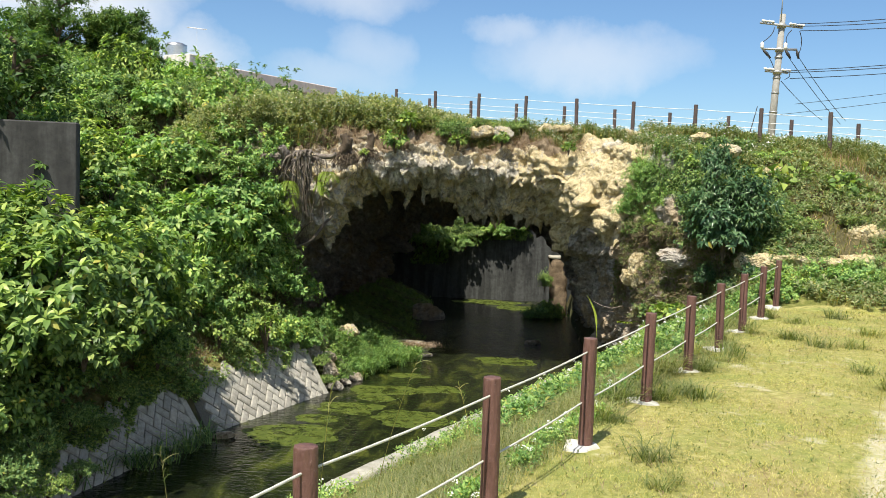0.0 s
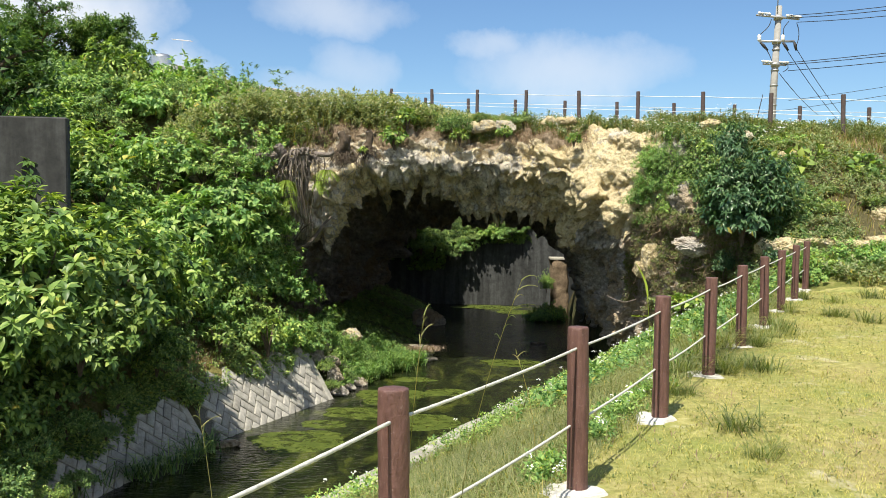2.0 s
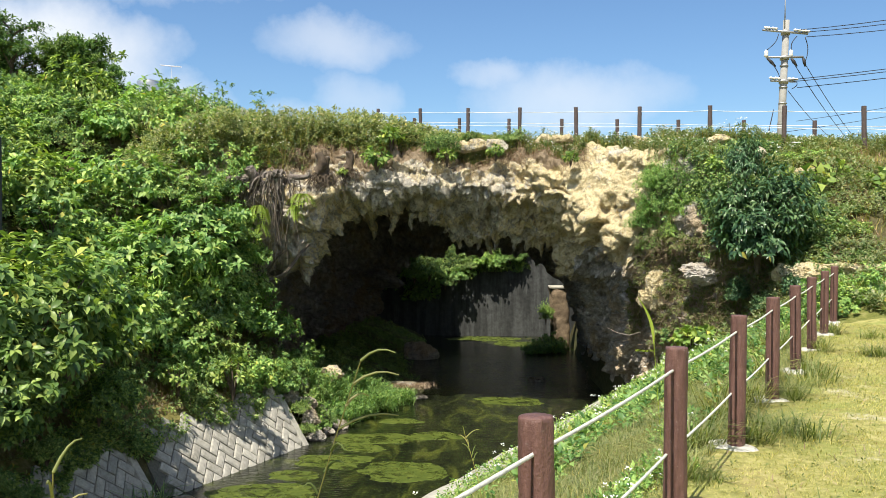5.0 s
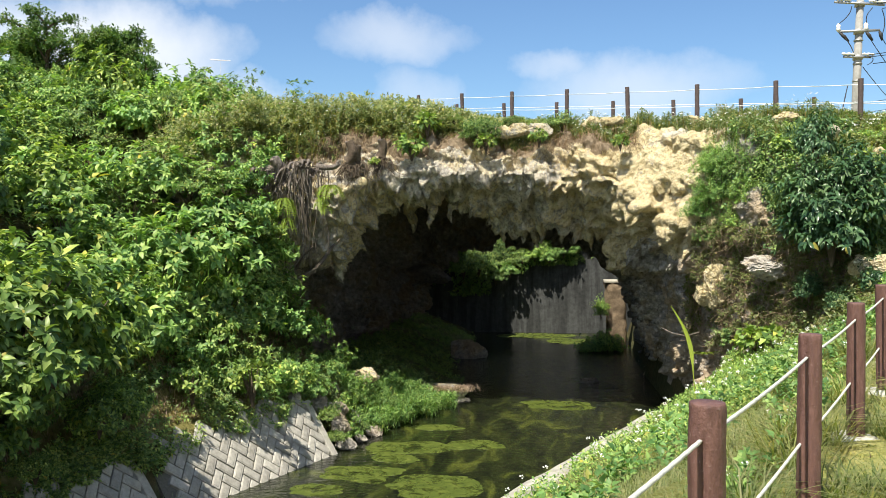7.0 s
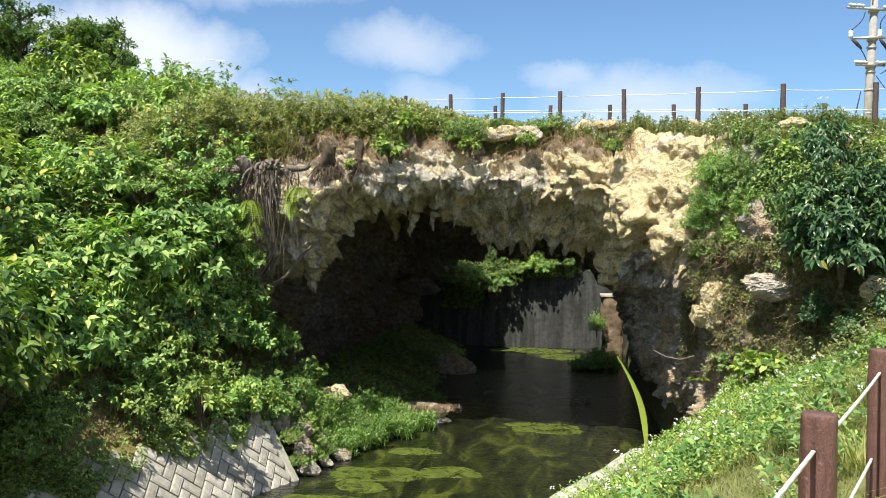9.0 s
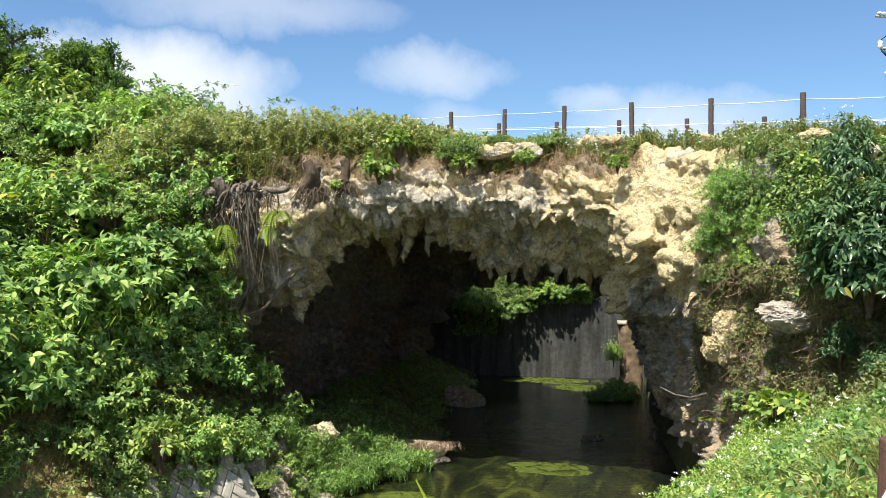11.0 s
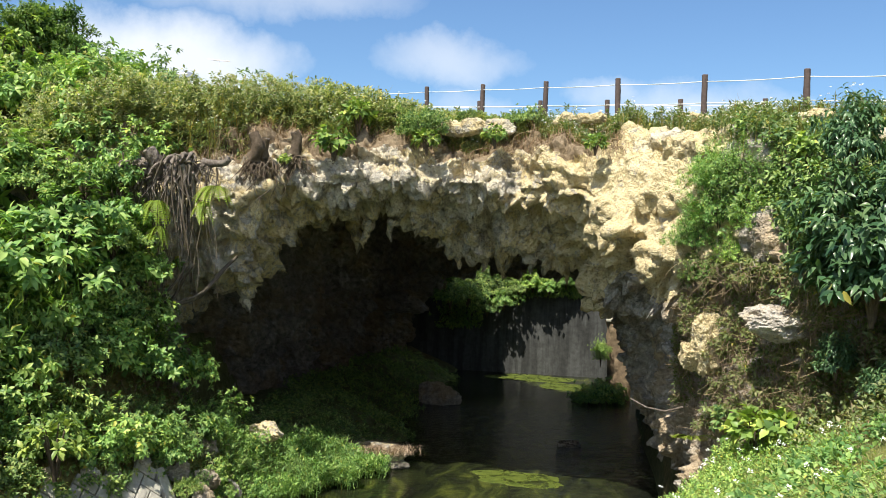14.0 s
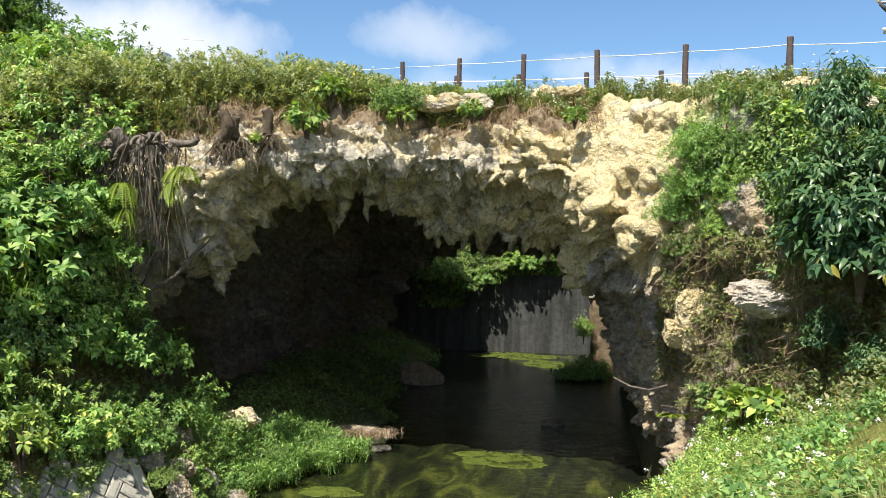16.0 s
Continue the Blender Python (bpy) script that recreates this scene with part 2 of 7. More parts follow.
def fake_wood():
    m = Mat("moulded_brown_concrete", 0.55, 0.0, 0.45)
    c = m.ramp(m.noise(9, 7, 0.7, (3, 3, 0.5)), (0.3, (0.085, 0.040, 0.033)), (0.7, (0.175, 0.090, 0.073)))
    c = m.mix(m.ramp(m.noise(60, 4, 0.6), (0.62, 0.0), (0.72, 0.5)), c, (0.30, 0.22, 0.19))
    m.colour(c)
    m.bump(m.math("ADD", m.noise(34, 6, 0.65, (1.3, 1.3, 0.5)), m.math("MULTIPLY", m.noise(90, 3, 0.6), 0.3)), 0.7, 0.014)
    return m.m


def plain(name, a, b, scale=12.0, rough=0.7, metal=0.0, bump=0.3, dist=0.01):
    m = Mat(name, rough, metal, 0.35)
    m.colour(m.ramp(m.noise(scale, 7, 0.7), (0.3, a), (0.7, b)))
    m.bump(m.noise(scale * 4, 6, 0.7), bump, dist)
    return m.m


def dead_wood():
    m = Mat("dead_wood", 0.92, 0.0, 0.15)
    grain = m.noise(26, 8, 0.75, (1.0, 1.0, 0.35), 1.2)
    c = m.ramp(grain, (0.30, (0.075, 0.060, 0.050)), (0.48, (0.20, 0.170, 0.145)), (0.72, (0.44, 0.385, 0.335)))
    c = m.mix(m.ramp(m.noise(3.2, 6, 0.7), (0.50, 0.0), (0.62, 0.75)), c, (0.10, 0.078, 0.062))
    m.colour(c)
    m.bump(m.math("ADD", grain, m.math("MULTIPLY", m.noise(70, 5, 0.7), 0.4)), 1.0, 0.04)
    return m.m


def block_mat():
    m = Mat("revetment_block", 0.92, 0.0, 0.2)
    c = m.ramp(m.noise(8, 8, 0.72), (0.3, (0.32, 0.305, 0.265)), (0.7, (0.55, 0.525, 0.46)))
    c = m.mix(1.0, c, m.ramp(m.random(), (0.0, 0.80), (1.0, 1.12)), "MULTIPLY")
    c = m.mix(m.ramp(m.noise(1.4, 6, 0.7), (0.56, 0.0), (0.70, 0.5)), c, (0.15, 0.145, 0.11))
    m.colour(c)
    m.bump(m.noise(50, 6, 0.75), 0.6, 0.012)
    return m.m


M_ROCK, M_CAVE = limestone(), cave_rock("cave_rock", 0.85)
M_LAWN = lawn_mat()
M_BANK = soil_mat("bank_turf", (0.07, 0.085, 0.02), (0.17, 0.18, 0.05), (0.33, 0.29, 0.13))
M_HILL = soil_mat("hill_soil", (0.035, 0.04, 0.016), (0.10, 0.09, 0.045), (0.20, 0.16, 0.08))
M_BED = soil_mat("stream_bed", (0.03, 0.036, 0.016), (0.08, 0.085, 0.04), (0.17, 0.16, 0.09))
M_MUD = soil_mat("mossy_cave_floor", (0.06, 0.07, 0.028), (0.14, 0.15, 0.065), (0.26, 0.25, 0.13))
M_SOIL = soil_mat("rooty_soil", (0.10, 0.075, 0.05), (0.24, 0.185, 0.125), (0.45, 0.37, 0.27))
M_TOP = soil_mat("dry_meadow", (0.10, 0.10, 0.03), (0.22, 0.20, 0.07), (0.38, 0.32, 0.15))
M_BLUFF = cave_rock("overgrown_rock", 1.35)
M_STONE = cave_rock("weathered_limestone", 1.65)
M_WATER, M_ALGAE = water_mat(), algae_mat()
M_POST = fake_wood()
# upper fences: darker and greyer than the posts along the lawn
M_FARPOST = plain("dark_grey_post", (0.060, 0.045, 0.042), (0.115, 0.085, 0.078), 14, 0.8)
M_ROPE = plain("pale_rope", (0.42, 0.42, 0.37), (0.66, 0.66, 0.60), 60, 0.8)
M_WIRE_ROPE = plain("white_rope", (0.66, 0.68, 0.68), (0.82, 0.83, 0.82), 60, 0.8)
M_FOOT = concrete("footing_concrete", (0.46, 0.445, 0.40), (0.68, 0.66, 0.60), 0.15)
M_KERB = concrete("kerb_concrete", (0.30, 0.285, 0.235), (0.56, 0.535, 0.45), 0.35)
# Streaked concrete; its very dark base stands in for shade behind the arch.
M_WALL = concrete("shaded_stained_concrete", (0.045, 0.048, 0.047), (0.095, 0.10, 0.099), 0.75)
M_DARKWALL = concrete("dark_weathered_concrete", (0.045, 0.046, 0.046), (0.085, 0.086, 0.084), 0.6)
M_BLOCK = block_mat()
M_JOINT = plain("mossy_joint", (0.09, 0.088, 0.07), (0.19, 0.18, 0.15), 20, 0.95)
M_BARK = plain("bark", (0.06, 0.045, 0.03), (0.16, 0.12, 0.085), 16, 0.9, 0, 0.7, 0.03)
M_DEAD = dead_wood()
M_ROOT = plain("hanging_root", (0.05, 0.04, 0.03), (0.17, 0.14, 0.105), 18, 0.9)
M_VINE = plain("dry_vine", (0.16, 0.115, 0.07), (0.38, 0.29, 0.18), 18, 0.9)
M_BROAD = leaf_mat("broad_leaf", (0.072, 0.140, 0.028), (0.175, 0.285, 0.048), (0.420, 0.530, 0.095), 0.42, 0.26)
M_SHRUB = leaf_mat("shrub_leaf", (0.070, 0.142, 0.036), (0.172, 0.288, 0.062), (0.420, 0.530, 0.120), 0.45, 0.24)
M_LUSH = leaf_mat("lush_leaf", (0.076, 0.172, 0.034), (0.195, 0.345, 0.066), (0.410, 0.550, 0.115), 0.45, 0.28)
M_GLOSSY = leaf_mat("glossy_leaf", (0.036, 0.085, 0.028), (0.068, 0.145, 0.042), (0.145, 0.235, 0.075), 0.28, 0.22, 0.02)
M_TREE = leaf_mat("tree_leaf", (0.045, 0.105, 0.025), (0.100, 0.185, 0.035), (0.215, 0.310, 0.070), 0.5, 0.28, 0.0)
M_BRIGHT = leaf_mat("yellow_green_leaf", (0.161, 0.276, 0.023), (0.276, 0.391, 0.040), (0.437, 0.506, 0.069), 0.5, 0.45)
M_HERB = leaf_mat("herb_leaf", (0.128, 0.190, 0.054), (0.237, 0.298, 0.087), (0.385, 0.380, 0.141), 0.55, 0.32)
M_MEADOW = leaf_mat("meadow_leaf", (0.115, 0.161, 0.034), (0.207, 0.253, 0.057), (0.345, 0.333, 0.115), 0.6, 0.38)
M_GRASS = leaf_mat("grass_blade", (0.137, 0.160, 0.030), (0.260, 0.250, 0.050), (0.465, 0.360, 0.110), 0.55, 0.38, 0.08)
M_BANKG = leaf_mat("bank_blade", (0.120, 0.170, 0.045), (0.215, 0.260, 0.080), (0.345, 0.345, 0.135), 0.6, 0.32, 0.06)
M_TURF = leaf_mat("short_turf", (0.250, 0.270, 0.058), (0.390, 0.390, 0.092), (0.540, 0.490, 0.165), 0.7, 0.35, 0.10)
M_DRY = leaf_mat("dry_straw", (0.200, 0.140, 0.070), (0.360, 0.270, 0.140), (0.500, 0.400, 0.220), 0.8, 0.25, 0.0)
M_RED = leaf_mat("withered_leaf", (0.180, 0.110, 0.058), (0.330, 0.215, 0.110), (0.480, 0.355, 0.200), 0.8, 0.25, 0.0)
M_FLOWER = plain("white_petal", (0.75, 0.75, 0.70), (0.86, 0.86, 0.82), 30, 0.7, 0, 0.05)
M_PINKWALL = concrete("faded_pink_render", (0.66, 0.54, 0.51), (0.80, 0.70, 0.66), 0.2)
M_HOUSE = concrete("pale_render", (0.55, 0.53, 0.48), (0.74, 0.72, 0.67), 0.3)
M_STEEL = plain("stainless_steel", (0.50, 0.51, 0.52), (0.66, 0.67, 0.68), 10, 0.35, 0.9, 0.1)
M_POLE = concrete("spun_concrete", (0.29, 0.285, 0.265), (0.43, 0.42, 0.395), 0.3)
M_GALV = plain("galvanised_steel", (0.32, 0.33, 0.33), (0.48, 0.48, 0.47), 10, 0.5, 0.7, 0.1)
M_CABLE = plain("black_cable", (0.02, 0.02, 0.022), (0.04, 0.04, 0.042), 30, 0.6)
M_CERAMIC = plain("white_ceramic", (0.70, 0.70, 0.68), (0.80, 0.80, 0.78), 30, 0.25, 0, 0.05)
M_GLASS_DARK = plain("window_glass", (0.02, 0.025, 0.03), (0.04, 0.045, 0.05), 3, 0.08, 0, 0.0)
M_PILLAR = plain("orange_limestone", (0.085, 0.060, 0.040), (0.33, 0.25, 0.165), 4, 0.95, 0, 0.9, 0.06)


# ---- building helpers ----
from mathutils.bvhtree import BVHTree


def mesh_np(name, verts, faces, material, slots=None, smooth=False):
    """A mesh from arrays of vertices and of faces that all have the same number of corners."""
    me = bpy.data.meshes.new(name)
    verts = np.ascontiguousarray(verts, dtype=np.float32)
    faces = np.ascontiguousarray(faces, dtype=np.int32)
    k = faces.shape[1]
    me.vertices.add(len(verts))
    me.vertices.foreach_set("co", verts.ravel())
    me.loops.add(faces.size)
    me.loops.foreach_set("vertex_index", faces.ravel())
    me.polygons.add(len(faces))
    me.polygons.foreach_set("loop_start", np.arange(0, faces.size, k, dtype=np.int32))
    for mt in material if isinstance(material, (list, tuple)) else [material]:
        me.materials.append(mt)
    if slots is not None:
        me.polygons.foreach_set("material_index", np.ascontiguousarray(slots, dtype=np.int32))
    if smooth:
        me.polygons.foreach_set("use_smooth", np.ones(len(faces), dtype=bool))
    me.update(calc_edges=True)
    return me


def part(name, data, material, parent, label=""):
    """Links a bmesh or a mesh as one object under a thing or a part."""
    if isinstance(data, bmesh.types.BMesh):
        me = bpy.data.meshes.new(name)
        data.to_mesh(me)
        data.free()
        me.materials.append(material)
        data = me
    ob = new(name, data)
    ob.parent = parent
    return tagged(ob, label) if label else ob


def thing(name, label, category, place=(0, 0, 0), turn=0.0, group="", kind="", data=None):
    ob = new(name, data)
    ob.matrix_world = pose(*place, 0, 0, turn)
    return tagged(ob, label, category, group, kind)


def unit(v):
    return v / np.maximum(np.linalg.norm(v, axis=-1, keepdims=True), 1e-9)


def tube(points, radii, sides=8, cap=True):
    """Vertices and quads of a round tube along points."""
    p = np.asarray(points, float)
    r = np.broadcast_to(np.asarray(radii, float), (len(p),))
    t = unit(np.gradient(p, axis=0))
    ref = np.array([0.31, 0.17, 0.93]) if abs(t[0] @ np.array([0.31, 0.17, 0.93])) < 0.9 else np.array([0.9, 0.3, 0.1])
    a = unit(np.cross(t, ref))
    b = np.cross(t, a)
    ang = np.arange(sides) * 2 * np.pi / sides
    ring = np.cos(ang)[None, :, None] * a[:, None] + np.sin(ang)[None, :, None] * b[:, None]
    v = (p[:, None] + ring * r[:, None, None]).reshape(-1, 3)
    i, j = np.meshgrid(np.arange(len(p) - 1), np.arange(sides), indexing="ij")
    j2 = (j + 1) % sides
    f = np.stack([i * sides + j, i * sides + j2, (i + 1) * sides + j2, (i + 1) * sides + j], -1).reshape(-1, 4)
    if cap:
        v = np.vstack([v, p[:1], p[-1:]])
        n = len(v)
        k = np.arange(sides)
        k2 = (k + 1) % sides
        lo = np.stack([k2, k, np.full(sides, n - 2), np.full(sides, n - 2)], -1)
        base = (len(p) - 1) * sides
        hi = np.stack([base + k, base + k2, np.full(sides, n - 1), np.full(sides, n - 1)], -1)
        f = np.vstack([f, lo, hi])
    return v, f


def merge(pieces):
    vs, fs, at = [], [], 0
    for v, f in pieces:
        vs.append(v)
        fs.append(f + at)
        at += len(v)
    return np.vstack(vs), np.vstack(fs)


def tube_mesh(name, points, radii, material, sides=8, smooth=True):
    v, f = tube(points, radii, sides, cap=False)
    me = mesh_np(name, v, f, material, smooth=smooth)
    bm = bmesh.new()
    bm.from_mesh(me)
    bmesh.ops.holes_fill(bm, edges=[e for e in bm.edges if e.is_boundary], sides=0)
    bm.to_mesh(me)
    bm.free()
    return me


def tubes_mesh(name, runs, material, sides=5):
    v, f = merge([tube(p, r, sides, cap=False) for p, r in runs])
    return mesh_np(name, v, f, material, smooth=True)


def box_bm(size, place=(0, 0, 0), bevel=0.0, turn=None, seg=1):
    bm = bmesh.new()
    bmesh.ops.create_cube(bm, size=1.0)
    for v in bm.verts:
        v.co = Vector((v.co.x * size[0], v.co.y * size[1], v.co.z * size[2]))
    if bevel:
        bmesh.ops.bevel(bm, geom=bm.edges[:], offset=bevel, segments=seg, affect="EDGES", profile=0.5)
    m = Matrix.Translation(place) @ (turn or Matrix())
    bmesh.ops.transform(bm, matrix=m, verts=bm.verts)
    return bm


def fbm(p, octaves=4, seed=0.0):
    """Fractal noise at an array of places, about -1 to 1."""
    out = np.empty(len(p))
    for i, q in enumerate(p):
        out[i] = noise.fractal(Vector((q[0] + seed, q[1] - seed, q[2] + 0.5 * seed)), 1.0, 2.1, octaves)
    return out


def leaves(rng, base, along, face, length, width, fold=0.22, droop=0.25):
    """Vertices and triangles of folded pointed leaves, four triangles each."""
    n = len(base)
    length = np.broadcast_to(length, (n,))[:, None]
    width = np.broadcast_to(width, (n,))[:, None]
    along = unit(along)
    side = unit(np.cross(along, face))
    up = np.cross(side, along)
    mid = base + along * length * 0.45
    tip = base + along * length - up * length * droop
    v = np.stack([base, mid - side * width / 2 + up * width * fold, mid, mid + side * width / 2 + up * width * fold, tip], 1).reshape(-1, 3)
    k = (np.arange(n) * 5)[:, None]
    f = np.concatenate([k + [0, 2, 1], k + [0, 3, 2], k + [1, 2, 4], k + [2, 3, 4]], 1).reshape(-1, 3)
    return v, f


def full_leaves(rng, base, along, face, length, width, fold=0.22, droop=0.25):
    """Oval pointed leaves with a folded midrib, eight triangles each."""
    n = len(base)
    length = np.broadcast_to(length, (n,))[:, None]
    width = np.broadcast_to(width, (n,))[:, None]
    along = unit(along)
    side = unit(np.cross(along, face))
    up = np.cross(side, along)
    rows = [base]
    for at, wide, low in ((0.28, 0.82, 0.02), (0.62, 0.86, 0.35)):
        mid = base + along * length * at - up * length * droop * low
        edge = side * width * wide / 2
        lift = up * width * fold * wide
        rows += [mid - edge + lift, mid, mid + edge + lift]
    rows.append(base + along * length - up * length * droop)
    v = np.stack(rows, 1).reshape(-1, 3)
    k = (np.arange(n) * 8)[:, None]
    f = np.concatenate([k + t for t in ([0, 2, 1], [0, 3, 2], [1, 2, 5], [1, 5, 4], [2, 3, 6], [2, 6, 5], [4, 5, 7], [5, 6, 7])], 1).reshape(-1, 3)
    return v, f


def sprays(rng, centre, axis, count, length, width, spread=1.0, forward=0.5, droop=0.25, reach=0.10, jitter=0.35, hang=0.0, full=False):
    """Twig ends: at each centre a whorl of leaves round the axis."""
    n = len(centre)
    axis = unit(axis)
    ref = unit(rng.normal(size=(n, 3)))
    a = unit(np.cross(axis, ref))
    b = np.cross(axis, a)
    bases, dirs, ups, lens = [], [], [], []
    for i in range(count):
        ang = i * 2.4 + rng.uniform(0, 0.9, n)
        rad = np.cos(ang)[:, None] * a + np.sin(ang)[:, None] * b
        step = (i / max(count - 1, 1))
        d = rad * spread * (1.1 - 0.5 * step) + axis * (forward + 0.6 * step) + rng.normal(size=(n, 3)) * jitter * 0.5
        d[:, 2] -= hang
        bases.append(centre + axis * (reach * (step - 0.6)) + rad * 0.01)
        dirs.append(d)
        ups.append(axis + np.array([0, 0, 0.9]) + rng.normal(size=(n, 3)) * jitter)
        lens.append(rng.uniform(0.65, 1.15, n))
    lens = np.concatenate(lens)
    return (full_leaves if full else leaves)(rng, np.vstack(bases), np.vstack(dirs), unit(np.vstack(ups)), length * lens, width * lens, 0.2, droop)


def blades(rng, base, height, width, lean=0.35, bend=0.4):
    """Grass: narrow blades of three triangles, bent over."""
    n = len(base)
    ang = rng.uniform(0, 2 * np.pi, n)
    out = np.stack([np.cos(ang), np.sin(ang), np.zeros(n)], 1)
    side = np.stack([-np.sin(ang), np.cos(ang), np.zeros(n)], 1)
    h = np.broadcast_to(height, (n,))[:, None] * rng.uniform(0.5, 1.25, (n, 1))
    w = np.broadcast_to(width, (n,))[:, None]
    ln = rng.uniform(0.3, 1.0, (n, 1)) * lean
    mid = base + out * h * ln * 0.5 + np.array([0, 0, 1.0]) * h * 0.6
    tip = base + out * h * (ln + bend * rng.uniform(0.2, 1.0, (n, 1))) + np.array([0, 0, 1.0]) * h * (1.0 - 0.3 * bend)
    v = np.stack([base - side * w / 2, base + side * w / 2, mid - side * w * 0.4, mid + side * w * 0.4, tip], 1).reshape(-1, 3)
    k = (np.arange(n) * 5)[:, None]
    f = np.concatenate([k + [0, 1, 3], k + [0, 3, 2], k + [2, 3, 4]], 1).reshape(-1, 3)
    return v, f


def stuff(name, label, category, data):
    return tagged(new(name, data), label, category, "", "stuff")


# ---- the lie of the land ----
WATER = -3.85


def smooth(a, b, v):
    t = np.clip((v - a) / (b - a), 0, 1)
    return t * t * (3 - 2 * t)


def x_left(y):
    """The stream's left edge."""
    y = np.asarray(y, float)
    wander = (0.30 * np.sin(y * 1.7) + 0.18 * np.sin(y * 4.1 + 1)) * np.clip((y - 30.5) / 2, 0, 1)
    return np.interp(y, [-60, 10, 19.5, 19.8, 24.4, 27, 29.5, 31.3, 33, 36, 40, 47], [-25, -8.9, -6.75, -6.45, -4.7, -4.0, -2.9, -2.35, -2.6, -3.2, -3.6, -3.3]) + wander


def x_right(y):
    """The stream's right edge, at the foot of the low wall."""
    return np.interp(y, [-60, 11.8, 19.0, 22.0, 25.0, 27.5, 30, 38, 47], [-34, -1.55, 1.7, 3.0, 3.6, 3.7, 3.3, 3.1, 3.4])


def y_face(x):
    """The plan of the rock face."""
    return np.interp(x, [-14, -8, -6.3, -4.5, -2, 0.5, 2.2, 3.2, 3.9, 4.4, 5.0, 5.9, 7.0], [22.5, 25.6, 27.3, 28.1, 28.4, 28.0, 27.2, 26.4, 25.2, 23.6, 22.2, 21.3, 20.9])


def fence_x(y):
    return 0.99 + 0.4486 * (y - 6.988)


def plateau(x, y):
    """The level of the land above the arch."""
    z = 4.15 - 0.085 * (x - 4) + 0.05 * (y - 27)
    z = np.minimum(z, 4.9)
    return z + 2.9 * smooth(-8.5, -22, x) * smooth(26, 38, y) - 0.03 * np.clip(y - 45, 0, 60)


def ground_z(x, y):
    x, y = np.broadcast_arrays(np.asarray(x, float), np.asarray(y, float))
    bed = np.full(x.shape, -4.45)
    # right bank: low wall, grass slope, lawn, then the slope up to the land above
    d = (x - x_right(y)) * 0.91
    bank = np.interp(d, [-0.2, 0.36, 0.66, 1.4, 3.2, 4.1, 5.2], [-4.45, -4.4, -1.60, -1.25, -0.35, -0.03, 0.0])
    foot = np.interp(x, [4.0, 5.2, 6.1, 7.0, 9, 14, 40], [27, 21.6, 18.6, 17.8, 17.3, 17.0, 16.0])
    rise = np.interp(y - foot, [0, 0.35, 0.9, 2.4, 2.9, 3.4, 5.5, 8.9], [0, 0.12, 0.25, 0.55, 0.95, 1.25, 2.6, 4.0])
    top = plateau(x, y)
    hill = np.where(y > foot, np.minimum(rise + np.clip(y - foot - 8.5, 0, 5) * 0.15, np.maximum(top, 0)), 0.0)
    inside = smooth(3.9, 4.9, x) * smooth(19.0, 20.2, y) + smooth(5.2, 6.4, x) * (1 - smooth(19.0, 20.2, y))
    right = bank + hill * np.clip(inside, 0, 1)
    right = np.where(y > 26.0, np.where(x > 4.6, np.maximum(top, right), np.minimum(right, -4.3 + 3 * smooth(3.2, 4.6, x))), right)
    # left bank: block wall, ledge, steep overgrown hillside
    e = (x_left(y) - x) * 0.98
    left = np.interp(e, [-0.3, 0.1, 0.3, 0.92, 1.5, 2.3, 3.3, 4.6, 6.2, 9, 14, 24, 60], [-4.45, -4.4, -4.05, -2.72, -2.25, -1.55, -0.5, 0.8, 1.9, 2.9, 4.5, 6.3, 8.0])
    far = np.where(x < -8.6, top, np.interp(x, [-8.6, -7.9, -6.5], [3.6, -2.3, -2.9]))
    far = np.where(x > -7.9, np.minimum(far, np.interp(e, [-0.3, 0.0, 0.6, 2.5], [-4.45, -4.05, -3.75, -2.9])), far)
    left = left * (1 - smooth(26.4, 28.8, y)) + far * smooth(26.4, 28.8, y)
    z = np.where(x < 0.5 * (x_left(y) + x_right(y)), np.where(e > -0.3, left, bed), np.where(d > -0.2, right, bed))
    back = smooth(48.9, 49.5, y)
    z = z * (1 - back) + top * back
    calm = smooth(80, 300, np.hypot(x, y))
    return z * (1 - calm) + 1.0 * calm


